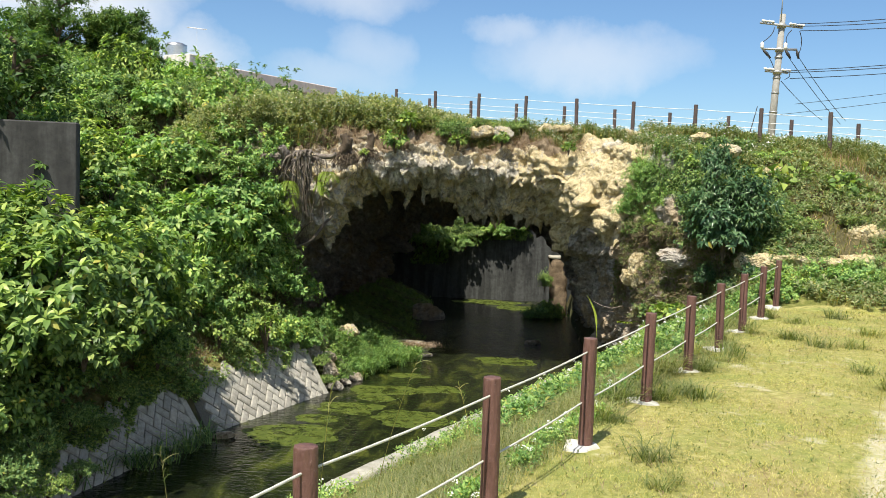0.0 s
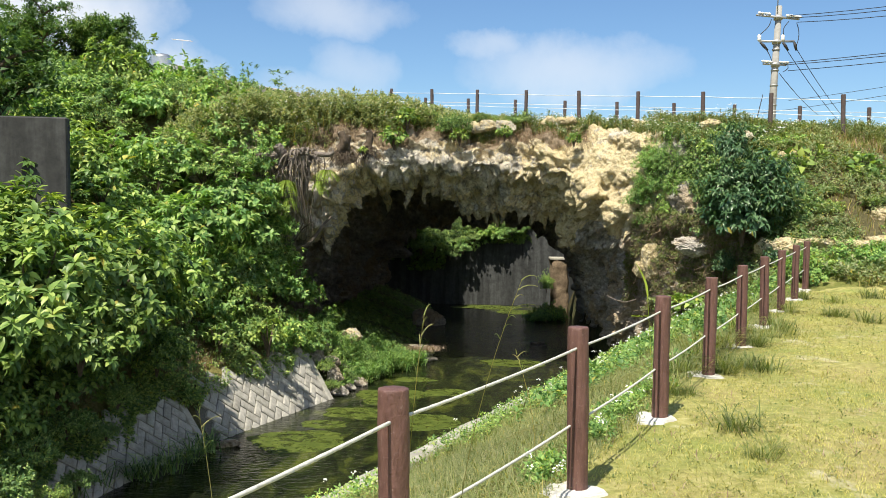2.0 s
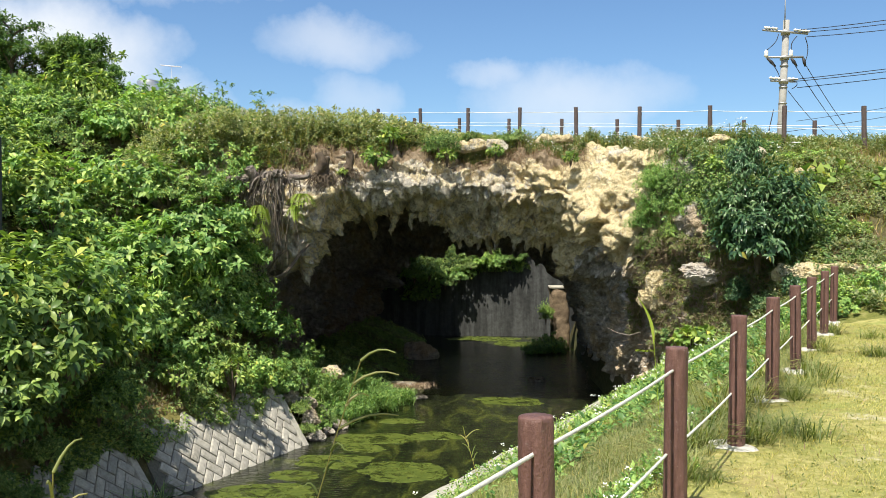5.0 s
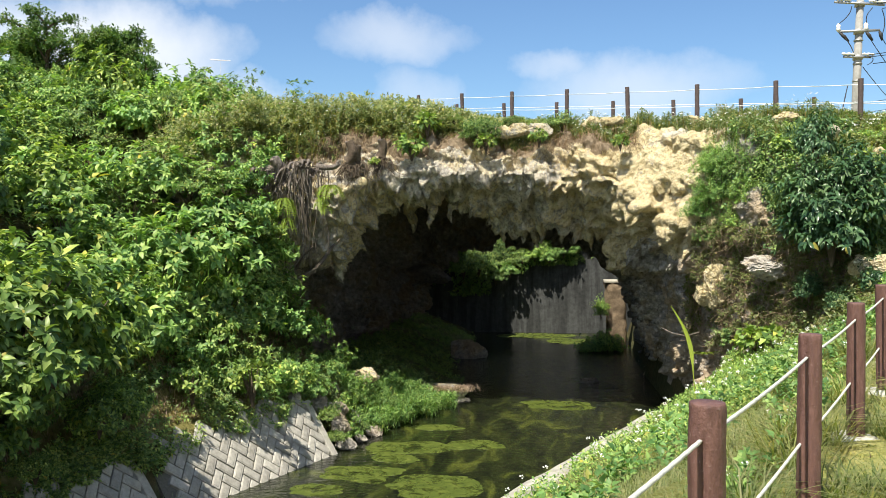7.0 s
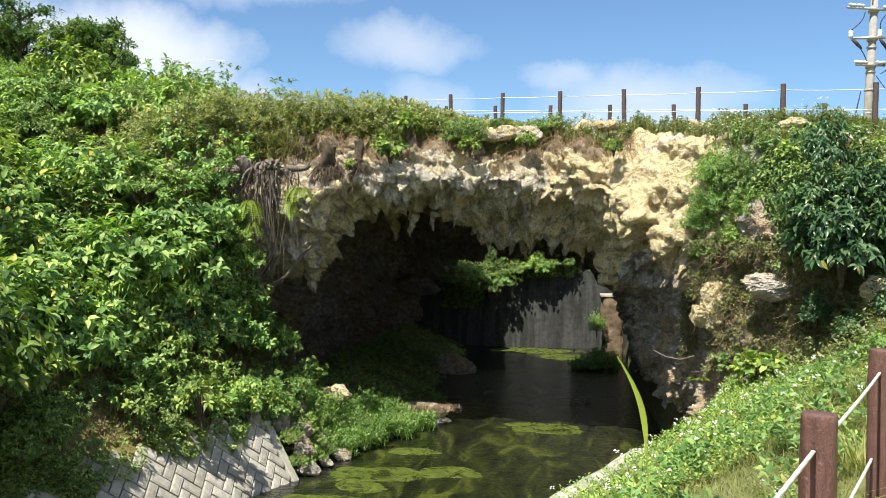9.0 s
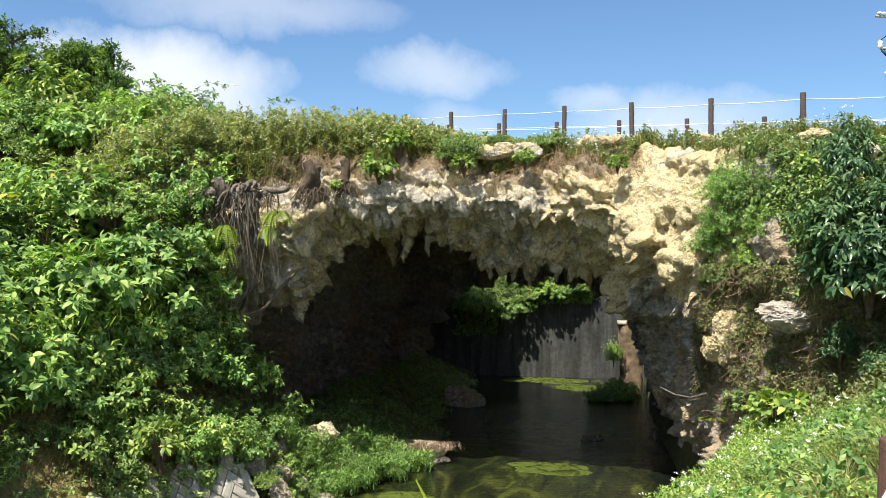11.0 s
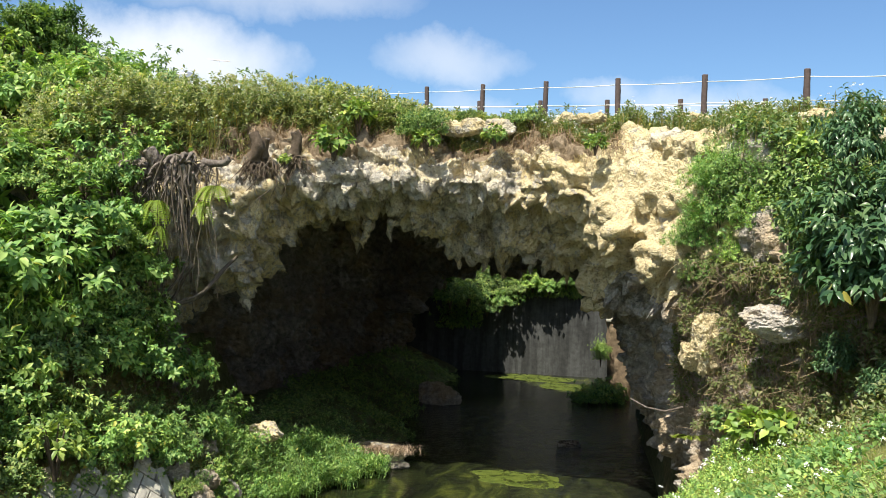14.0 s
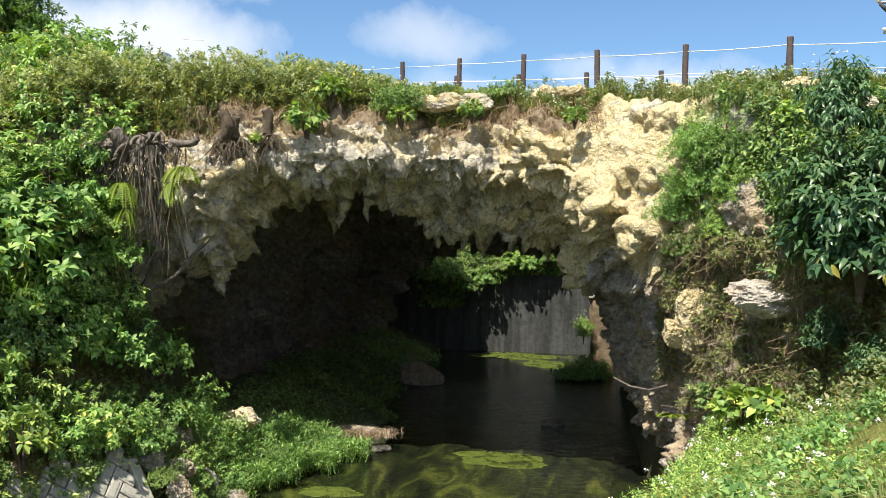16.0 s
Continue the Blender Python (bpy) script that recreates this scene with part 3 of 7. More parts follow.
def build_ground():
    def spaced(lo, hi, step, reach):
        fine = np.arange(lo, hi + 1e-6, step)
        grow = step * 1.35 ** np.arange(1, 40)
        out = np.cumsum(grow)
        out = out[out < reach]
        return np.concatenate([lo - out[::-1], fine, hi + out])
    xs, ys = spaced(-13, 11, 0.17, 2500), spaced(2, 30, 0.17, 2500)
    ys = np.concatenate([ys[ys <= 30.01], np.arange(30.4, 52, 0.4), ys[ys > 52.5]])
    gx, gy = np.meshgrid(xs, ys, indexing="ij")
    gz = ground_z(gx, gy)
    p = np.stack([gx, gy, gz], -1).reshape(-1, 3)
    near = (np.abs(p[:, 0]) < 40) & (p[:, 1] > -20) & (p[:, 1] < 60)
    bumps = np.zeros(len(p))
    bumps[near] = fbm(p[near] * [0.9, 0.9, 0.4], 4, 3.0)
    rough = np.where((p[:, 0] > fence_x(p[:, 1]) - 0.5) & (p[:, 1] < 17.6), 0.025, 0.13)
    p[:, 2] += bumps * rough
    n = len(ys)
    i, j = np.meshgrid(np.arange(len(xs) - 1), np.arange(n - 1), indexing="ij")
    f = np.stack([i * n + j, (i + 1) * n + j, (i + 1) * n + j + 1, i * n + j + 1], -1).reshape(-1, 4)
    c = p[f].mean(1)
    slot = np.full(len(f), 2)
    slot[(c[:, 0] > x_right(c[:, 1])) & (c[:, 1] < 27)] = 1
    slot[(c[:, 0] > fence_x(c[:, 1]) - 0.35) & (c[:, 1] < 17.9) & (c[:, 0] < 40)] = 0
    slot[(c[:, 2] > 0.3) & (c[:, 0] > 4.2)] = 2
    slot[(c[:, 2] > 3.3) & (c[:, 0] > -7)] = 4
    led = x_left(c[:, 1]) - c[:, 0]
    slot[(led > 0.9) & (led < 3.3) & (c[:, 1] < 28.5) & (c[:, 1] > -5)] = 4
    slot[(c[:, 2] < -3.4)] = 3
    slot[(c[:, 1] > 28.5) & (c[:, 0] > -8.2) & (c[:, 0] < x_left(c[:, 1]) + 0.2) & (c[:, 1] < 47)] = 5
    # unseen land behind the camera: paler lawn added to bounce light under the arch
    slot[(c[:, 1] < -8) & (np.abs(c[:, 0]) < 200)] = 0
    ob = new("ground", mesh_np("ground", p, f, [M_LAWN, M_BANK, M_HILL, M_BED, M_TOP, M_MUD], slot, True))
    return tagged(ob, "uneven ground with a mown lawn, a grassy bank and overgrown slopes", "ground", "", "structure")


build_ground()


def build_water():
    xs, ys = np.linspace(-20, 6, 60), np.linspace(-20, 48.6, 120)
    gx, gy = np.meshgrid(xs, ys, indexing="ij")
    p = np.stack([gx, gy, np.full_like(gx, WATER)], -1).reshape(-1, 3)
    n = len(ys)
    i, j = np.meshgrid(np.arange(len(xs) - 1), np.arange(n - 1), indexing="ij")
    f = np.stack([i * n + j, (i + 1) * n + j, (i + 1) * n + j + 1, i * n + j + 1], -1).reshape(-1, 4)
    return tagged(new("water", mesh_np("water", p, f, M_WATER, None, True)), "shallow dark green stream with weed on its bed", "stream", "", "structure")


build_water()


# ---- the limestone arch ----
def arch_ring(s, left, right, top, floor, left_power, right_power):
    """One ring of the arch: x and z along it from the left foot to the right foot."""
    a = np.pi * (1 - s)
    c, si = np.cos(a), np.sin(a)
    pw = np.where(c < 0, left_power, right_power)
    mid = -2.4
    reach = np.where(c < 0, mid - left, right - mid)
    x = mid + reach * np.sign(c) * np.abs(c) ** (2 / pw)
    z = floor + (top - floor) * np.abs(si) ** (2 / pw)
    return x, z


def cell_peaks(p, size, seed):
    """How near each place is to a scattered centre, 1 at the centre."""
    out = np.empty(len(p))
    for i, q in enumerate(p):
        d, _ = noise.voronoi(Vector((q[0] / size + seed, q[1] / size, q[2] / size * 0.25)))
        out[i] = d[0]
    return np.clip(1 - out / 0.62, 0, 1)


def cell_domes(p, size, seed):
    """Rounded domes round scattered centres, with creases where they meet."""
    out = np.empty(len(p))
    for i, q in enumerate(p):
        d, _ = noise.voronoi(Vector((q[0] / size + seed, q[1] / size, q[2] / size)))
        out[i] = d[0]
    return 1 - (out / 0.62) ** 2


def build_arch():
    ns = 300
    s = np.linspace(0, 1, ns)
    # rings: left and right foot, top, floor, powers, plan (fixed y or offset from the face), steps to the next, part
    rings = [(-6.2, 3.6, 0.85, -4.9, 2.2, 3.2, ("rear", 41.2), 22, 0), (-7.2, 3.5, 2.0, -4.9, 2.0, 3.4, ("at", 37.2), 30, 0),
             (-8.4, 3.5, 3.0, -4.9, 2.0, 3.6, ("at", 32.6), 26, 0), (-9.0, 3.45, 2.5, -4.9, 2.1, 3.8, ("soffit", 1.75), 40, 1),
             (-9.3, 3.9, 2.6, -4.9, 2.1, 4.0, ("soffit", 0.75), 34, 1), (-9.4, 4.05, 2.85, -4.9, 2.2, 4.2, ("face", -0.25), 30, 2), (-9.6, 4.5, 3.3, -4.6, 2.4, 4.2, ("face", -0.02), 36, 2),
             (-10.1, 5.6, 3.78, -4.2, 2.8, 4.0, ("face", 0.42), 34, 3), (-11.0, 7.4, 4.1, -3.6, 4.0, 4.0, ("face", 1.6), 16, 3),
             (-11.1, 8.1, 4.35, -3.6, 5.0, 5.0, ("at", 34.0), 12, 3), (-11.1, 8.1, 4.3, -3.6, 5.0, 5.0, ("rear", 41.4), 16, 3), (-6.25, 3.65, 0.95, -4.9, 2.2, 3.2, ("rear", 41.6), 0, 3)]
    made = []
    for lf, rt, top, floor, lp, rp, plan, n, which in rings:
        x, z = arch_ring(s, lf, rt, top, floor, lp, rp)
        y = np.full(ns, plan[1])
        if plan[0] == "face":
            y = y_face(x) + plan[1] + 2.1 * smooth(1.5, -0.1, z) * smooth(4.5, 3.9, x) * smooth(1.6, 3.0, x)
        if plan[0] == "soffit":
            deep = smooth(-3.2, -0.8, x)
            y = y_face(x) + plan[1] * (1 + 0.45 * deep) + 2.1 * smooth(1.5, -0.1, z) * smooth(4.5, 3.9, x) * smooth(1.6, 3.0, x)
            z = z - 0.48 * plan[1] * deep * smooth(-1.5, 0.5, z)
        if plan[0] == "rear":
            y = y - 3.0 * smooth(-1.2, 0.6, x) + 6.8 * smooth(-2.8, -4.2, x)
        if n and which < 2:
            x = x + 0.60 * smooth(-1.7, -3.4, z) * smooth(1.5, 2.5, x)
        made.append(np.stack([x, y, z], -1))
    rows, which = [], []
    for k in range(len(rings) - 1):
        n = rings[k][7]
        for t in np.arange(n) / n:
            p0, p1 = made[max(k - 1, 0)], made[k]
            p2, p3 = made[k + 1], made[min(k + 2, len(made) - 1)]
            soft = 0.5 * ((2 * p1) + (p2 - p0) * t + (2 * p0 - 5 * p1 + 4 * p2 - p3) * t * t + (3 * p1 - p0 - 3 * p2 + p3) * t ** 3)
            lin = p1 * (1 - t) + p2 * t
            rows.append(0.45 * soft + 0.55 * lin)
            which.append(rings[k][8])
    rows.append(made[-1])
    g = np.array(rows)
    nv = len(g)
    du, dv = np.gradient(g, axis=1), np.gradient(g, axis=0)
    nor = unit(np.cross(dv, du)).reshape(-1, 3)
    p = g.reshape(-1, 3)
    # the normal points out of the rock: into the tunnel below, to the camera in front
    probe = nor.reshape(nv, ns, 3)[190, ns // 2]
    if probe[1] > 0:
        nor = -nor
    swell = 0.24 * fbm(p * 0.45, 3, 1.0) + 0.20 * fbm(p * [1.1, 1.1, 1.3], 3, 5.0)
    flat = smooth(3.9, 4.2, p[:, 2]) * smooth(0.5, 0.9, nor[:, 2])
    p = p + nor * (swell * (1 - 0.8 * flat))[:, None]
    # the big lobe at the left end of the soffit
    lobe = np.exp(-(((p[:, 0] + 5.55) / 0.78) ** 2 + ((p[:, 1] - 28.9) / 1.0) ** 2))
    p[:, 2] -= 1.45 * lobe * smooth(3.3, 2.0, p[:, 2]) * smooth(-1.0, 0.6, p[:, 2])
    # close the shape, then remesh it evenly so that the relief is not drawn out
    i, j = np.meshgrid(np.arange(nv), np.arange(ns - 1), indexing="ij")
    i2 = (i + 1) % nv
    f = np.stack([i * ns + j, i * ns + j + 1, i2 * ns + j + 1, i2 * ns + j], -1).reshape(-1, 4)
    rough = bpy.data.meshes.new("rough")
    ends = [[k * ns for k in range(nv)], [k * ns + ns - 1 for k in range(nv)][::-1]]
    rough.from_pydata(p.tolist(), [], f.tolist() + ends)
    tmp = new("rough", rough)
    even = tmp.modifiers.new("even", "REMESH")
    even.mode, even.voxel_size, even.adaptivity = "VOXEL", 0.046, 0.0
    bpy.context.view_layer.update()
    me = bpy.data.meshes.new_from_object(tmp.evaluated_get(bpy.context.evaluated_depsgraph_get()))
    bpy.data.objects.remove(tmp)
    nvert = len(me.vertices)
    p = np.empty(nvert * 3, dtype=np.float32)
    me.vertices.foreach_get("co", p)
    nor = np.empty(nvert * 3, dtype=np.float32)
    me.vertices.foreach_get("normal", nor)
    f = np.empty(len(me.loops), dtype=np.int32)
    me.loops.foreach_get("vertex_index", f)
    p, nor, f = p.reshape(-1, 3).astype(float), nor.reshape(-1, 3).astype(float), f.reshape(-1, 4)
    bpy.data.meshes.remove(me)
    # drop what lies buried, far back on the top or outside the view
    keep = ((p[:, 2] > -4.6) & (p[:, 0] > -10.4) & ~((p[:, 2] > 3.0) & (p[:, 1] > 35.0)))
    f = f[keep[f].all(1)]
    used, ix = np.unique(f, return_inverse=True)
    p, nor, f = p[used], nor[used], ix.reshape(-1, 4)
    # relief: knobs with creases between them, fine grain, hanging points below
    inner = smooth(4.0, 6.0, p[:, 1] - y_face(p[:, 0]))
    smoother = smooth(1.0, 2.2, p[:, 0]) * smooth(1.2, 1.9, p[:, 2]) * (1 - inner)
    warp = 0.22 * np.stack([fbm(p * 2.2, 2, 40.0 + k) for k in range(3)], -1)
    knob = cell_domes((p + warp) * [1, 1, 1.25], 0.85, 13.0)
    knob2 = cell_domes((p + 0.9 * warp) * [1, 1, 1.1], 0.40, 17.0)
    scallop = 1 - np.clip(cell_domes((p + 1.3 * warp) * [1, 1, 1.3], 0.27, 19.0), -0.6, 1)
    grain = 1 - np.clip(cell_domes(p + 0.5 * warp, 0.125, 23.0), -0.6, 1)
    fine = fbm(p * 8.0, 3, 21.0)
    crack = 1 - 2 * np.abs(fbm(p * [2.4, 2.4, 4.6], 4, 29.0))
    flat = smooth(3.9, 4.2, p[:, 2]) * smooth(0.5, 0.9, nor[:, 2])
    side = smooth(3.8, 4.3, p[:, 0])
    under = smooth(0.15, -0.25, nor[:, 2]) * smooth(3.4, 2.9, p[:, 2]) * (1 - inner) * (1 - side)
    worn = np.exp(-(((p[:, 0] - 3.0) / 0.85) ** 2 + ((p[:, 2] - 2.75) / 0.70) ** 2)) * (1 - inner)
    ragged = 0.5 + 0.5 * np.clip(2.2 * fbm(p * 1.1, 2, 51.0) + 0.3, -0.6, 1)
    z_of = p[:, 2] / 0.46 + 1.1 * fbm(p * [0.6, 0.6, 0.5], 3, 61.0)
    step = 1 - (z_of - np.floor(z_of))
    shelf = (step ** 2 - 0.35) * np.clip(0.4 + 1.6 * fbm(p * 0.8, 2, 67.0), 0, 1) * (1 - inner) * (1 - worn)
    calm = (1 - 0.75 * worn) * (1 - 0.45 * smoother)
    amount = 0.21 * (1 - 0.4 * side) * (1 - 0.6 * worn) * (knob - 0.4) + calm * (0.13 * (knob2 - 0.4) + 0.11 * ragged * (scallop - 0.5) + 0.045 * ragged * (grain - 0.5) + 0.08 * fine + 0.12 * (crack - 0.3)) + 0.15 * shelf
    # draperies that run down the overhanging underside
    fold = cell_domes((p + 0.8 * warp) * [1, 0.8, 0.30], 0.46, 37.0)
    fold2 = cell_domes((p + 0.5 * warp) * [1, 0.9, 0.22], 0.20, 41.0)
    amount = (amount + under * (0.20 * (fold - 0.35) + 0.07 * (fold2 - 0.35))) * (1 - 0.6 * flat)
    amount = amount + inner * (0.58 - 0.28 * smooth(1.0, 2.2, p[:, 0])) * (cell_domes((p + warp) * [1, 1, 0.35], 1.35, 5.0) - 0.4) + inner * 0.20 * (cell_domes((p + warp) * [1, 1, 0.6], 0.55, 9.0) - 0.4)
    down = smooth(0.1, 0.6, -nor[:, 2]) * smooth(3.3, 2.5, p[:, 2])
    flatp = np.stack([p[:, 0], p[:, 1], np.zeros(len(p))], -1)
    spike, spike2 = cell_peaks(flatp, 0.62, 7.0) ** 1.8, cell_peaks(flatp, 0.30, 3.0) ** 1.6
    p = p + nor * amount[:, None]
    p[:, 2] -= down * (0.42 * spike + 0.22 * spike2) * (1 - 0.6 * inner) * smooth(3.2, 2.2, p[:, 2])
    mid_f, nz = p[f].mean(1), nor[f].mean(1)
    x, y, z = mid_f.T
    back = y - y_face(x)
    owner = np.full(len(f), 2)
    owner[(nz[:, 2] < -0.05) & (z < 3.0)] = 1
    owner[(z > 3.3) & (nz[:, 2] > 0.35)] = 3
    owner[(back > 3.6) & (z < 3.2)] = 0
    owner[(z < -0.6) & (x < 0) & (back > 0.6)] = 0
    owner[(x > 2.4) & (x < 3.95) & (z < 0.9 + 0.25 * np.sin(x * 5)) & (y > 25.2) & (nz[:, 1] > -0.75)] = 4
    owner[(owner != 0) & (x > 4.15 + 0.2 * np.sin(z * 4)) & (z < 3.7)] = 4
    owner[(owner != 0) & (x > 3.75 + 0.15 * np.sin(z * 5)) & (z < 0.9)] = 4
    owner[(owner == 3) & (x < 1.6 + 0.5 * np.sin(y * 3)) & (z > 3.50 + 0.16 * np.sin(x * 2.3) + 0.10 * np.sin(x * 7.1))] = 5
    # stray flecks of the face go with the weathered rock
    ix = np.where(owner == 2)[0]
    mark = np.arange(len(p))
    for _ in range(400):
        least = mark[f[ix]].min(1)
        before = mark.copy()
        np.minimum.at(mark, f[ix].ravel(), np.repeat(least, 4))
        mark = mark[mark]
        if (before == mark).all():
            break
    lab = mark[f[ix][:, 0]]
    names, counts = np.unique(lab, return_counts=True)
    owner[ix[lab != names[counts.argmax()]]] = 3
    whole = thing("limestone_arch", "natural arch of cream and ochre limestone, pitted and overhanging a stream", "rock arch")
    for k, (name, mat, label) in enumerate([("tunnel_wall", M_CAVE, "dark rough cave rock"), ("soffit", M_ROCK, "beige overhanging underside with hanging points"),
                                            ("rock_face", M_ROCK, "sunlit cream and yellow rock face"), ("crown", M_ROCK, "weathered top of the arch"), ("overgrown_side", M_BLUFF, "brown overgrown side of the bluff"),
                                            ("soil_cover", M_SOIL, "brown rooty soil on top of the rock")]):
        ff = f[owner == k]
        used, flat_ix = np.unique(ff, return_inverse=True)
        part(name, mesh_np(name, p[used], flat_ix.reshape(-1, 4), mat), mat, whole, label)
    return whole, p, f


arch, ARCH_V, ARCH_F = build_arch()
LAND = bpy.data.objects["ground"]


def surface_tree():
    """One search tree over the arch and the ground."""
    me = LAND.data
    co = np.empty(len(me.vertices) * 3, dtype=np.float32)
    me.vertices.foreach_get("co", co)
    ix = np.empty(len(me.loops), dtype=np.int32)
    me.loops.foreach_get("vertex_index", ix)
    return BVHTree.FromPolygons(np.vstack([ARCH_V, co.reshape(-1, 3)]).tolist(), np.vstack([ARCH_F, ix.reshape(-1, 4) + len(ARCH_V)]).tolist())


SURF = surface_tree()


def drop(xy, top=14.0):
    """Places and normals where plumb lines from above meet rock or ground."""
    ps, ns = [], []
    for x, y in xy:
        hit, nor, _, _ = SURF.ray_cast(Vector((x, y, top)), Vector((0, 0, -1)))
        if hit:
            ps.append(hit)
            ns.append(nor if nor.z > 0 else -nor)
    return np.array(ps), np.array(ns)


def ahead_of(xz, from_y=10.0, way=(0, 1, 0)):
    """Places and normals where level lines meet the rock face."""
    ps, ns = [], []
    for x, z in xz:
        hit, nor, _, _ = SURF.ray_cast(Vector((x, from_y, z)), Vector(way))
        if hit:
            ps.append(hit)
            ns.append(nor if nor.y < 0 else -nor)
    return np.array(ps), np.array(ns)


def stalactite(place, length, width, seed):
    rng = np.random.default_rng(seed)
    n = 14
    t = np.linspace(0, 1, n)
    pts = np.stack([place[0] + 0.06 * np.sin(t * 5 + seed), place[1] + 0.05 * np.cos(t * 4 + seed), place[2] + length * (1 - t)], -1)
    rad = width * (1 - t) ** 0.8 * (1 + 0.25 * np.sin(t * 17 + seed)) + 0.012
    v, f = tube(pts, rad, 10, cap=False)
    v = v + (rng.normal(size=v.shape) * 0.018)
    return part("stalactite", mesh_np("stalactite", v, f, M_ROCK, None, False), M_ROCK, arch, "pointed limestone stalactite")


for k, (px, py, pz, ln, wd) in enumerate([(-3.1, 29.9, 1.45, 0.9, 0.20), (-2.5, 30.0, 1.62, 0.8, 0.13), (-5.6, 29.0, -0.10, 0.7, 0.24), (-1.1, 30.9, 1.0, 0.9, 0.2), (-0.5, 31.0, 0.95, 0.8, 0.22),
                                          (0.1, 31.0, 0.95, 0.9, 0.18), (0.75, 30.8, 0.95, 0.9, 0.2), (1.6, 30.6, 0.75, 1.0, 0.16), (2.1, 30.4, 0.4, 1.2, 0.2), (-0.1, 31.6, 0.8, 0.9, 0.2), (-4.1, 32.6, 1.3, 1.0, 0.25)]):
    stalactite((px, py, pz), ln, wd, k)


def rock(name, label, place, size, seed, material, group=""):
    """A weathered boulder: broken flat sides, worn edges, pitting."""
    rng = np.random.default_rng(int(seed) + 900)
    sides = unit(rng.normal(size=(11, 3)))
    reach = rng.uniform(0.34, 0.54, 11)
    bm = bmesh.new()
    bmesh.ops.create_icosphere(bm, subdivisions=5, radius=1.0)
    for v in bm.verts:
        d = np.array(v.co)
        c = np.maximum(sides @ d, 0.05)
        far = np.sort(reach / c)
        r = min(far[0], 0.62) - 0.05 * math.exp(-(far[1] - far[0]) / 0.05)
        q = v.co * 1.15 + Vector((seed * 3.1, seed * 1.7, seed))
        near, _ = noise.voronoi(q * 3.2)
        near2, _ = noise.voronoi(q * 8.0)
        k = r * (1 + 0.16 * noise.fractal(q * 1.5, 1.0, 2.1, 4) + 0.13 * (near[0] - 0.35) + 0.15 * (near2[0] - 0.35) + 0.05 * noise.fractal(q * 9.0, 0.9, 2.1, 3))
        v.co = Vector((d[0] * size[0] * k, d[1] * size[1] * k, d[2] * size[2] * k))
    me = bpy.data.meshes.new(name)
    bm.to_mesh(me)
    bm.free()
    me.materials.append(material)
    ob = new(name, me)
    ob.location = place
    return tagged(ob, label, "rock", group)


# ---- low wall along the right bank ----
def build_low_wall():
    ys = np.linspace(-6, 19.0, 90)
    xr = x_right(ys)
    w = 0.64
    prof = [(-0.30, -4.5), (0.30, -1.66), (0.34, -1.59), (w, -1.57), (w + 0.04, -1.61), (w + 0.05, -4.5)]
    v = np.array([[x + a + 0.012 * math.sin(y * 7 + b), y, z + 0.012 * math.sin(y * 3.1)] for x, y in zip(xr, ys) for b, (a, z) in enumerate(prof)])
    k = len(prof)
    i, j = np.meshgrid(np.arange(len(ys) - 1), np.arange(k - 1), indexing="ij")
    f = np.stack([i * k + j, i * k + j + 1, (i + 1) * k + j + 1, (i + 1) * k + j], -1).reshape(-1, 4)
    return tagged(new("wall_stream_bank", mesh_np("wall_stream_bank", v, f, M_KERB)), "low concrete wall with a pale coping along the stream", "wall", "", "structure")


build_low_wall()

# ---- rope fence along the lawn ----
POST_H = 0.965


def post_mesh(name, height, radius, seed, slot=None, material=None):
    """A round post moulded like a trunk, with a worn rim, shallow bark and, where asked, a rope slot."""
    sides, rows = 32, 30
    ang = np.arange(sides) * 2 * np.pi / sides
    if slot is not None:
        ang = ang + slot
    prof = [(radius * 1.03, -0.25)] + [(radius * (1.03 - 0.05 * t), height * t) for t in np.linspace(0, 0.965, rows)]
    prof += [(radius * 0.985, height * 0.985), (radius * 0.965, height * 0.997), (radius * 0.93, height), (0.002, height + 0.002)]
    v = []
    for r, z in prof:
        for i, a in enumerate(ang):
            g = 0.006 * noise.fractal(Vector((math.cos(a) * 2 + seed, math.sin(a) * 2, z * 3)), 1.0, 2.0, 3) + 0.0035 * noise.noise(Vector((math.cos(a) * 5, math.sin(a) * 5 + seed, z * 22)))
            if slot is not None and i == 0 and z < 0.885 * height:
                g -= 0.017
            v.append(((r + g) * math.cos(a), (r + g) * math.sin(a), z))
    i, j = np.meshgrid(np.arange(len(prof) - 1), np.arange(sides), indexing="ij")
    f = np.stack([i * sides + j, i * sides + (j + 1) % sides, (i + 1) * sides + (j + 1) % sides, (i + 1) * sides + j], -1).reshape(-1, 4)
    return mesh_np(name, np.array(v), f, material or M_POST, None, True)


def footing_mesh(seed):
    bm = bmesh.new()
    bmesh.ops.create_cone(bm, cap_ends=True, segments=40, radius1=0.215, radius2=0.175, depth=0.06)
    for v in bm.verts:
        k = 1 + 0.42 * noise.noise(Vector((v.co.x * 7 + seed, v.co.y * 6, 0.3))) + 0.16 * noise.noise(Vector((v.co.x * 19, v.co.y * 19 + seed, 1.3)))
        v.co = Vector((v.co.x * k, v.co.y * k * 0.8, v.co.z + 0.012 * noise.noise(v.co * 9)))
    bmesh.ops.bevel(bm, geom=[e for e in bm.edges if len(e.link_faces) == 2 and e.calc_face_angle() > 0.8], offset=0.009, segments=2, affect="EDGES")
    me = bpy.data.meshes.new("footing")
    bm.to_mesh(me)
    bm.free()
    me.materials.append(M_FOOT)
    return me


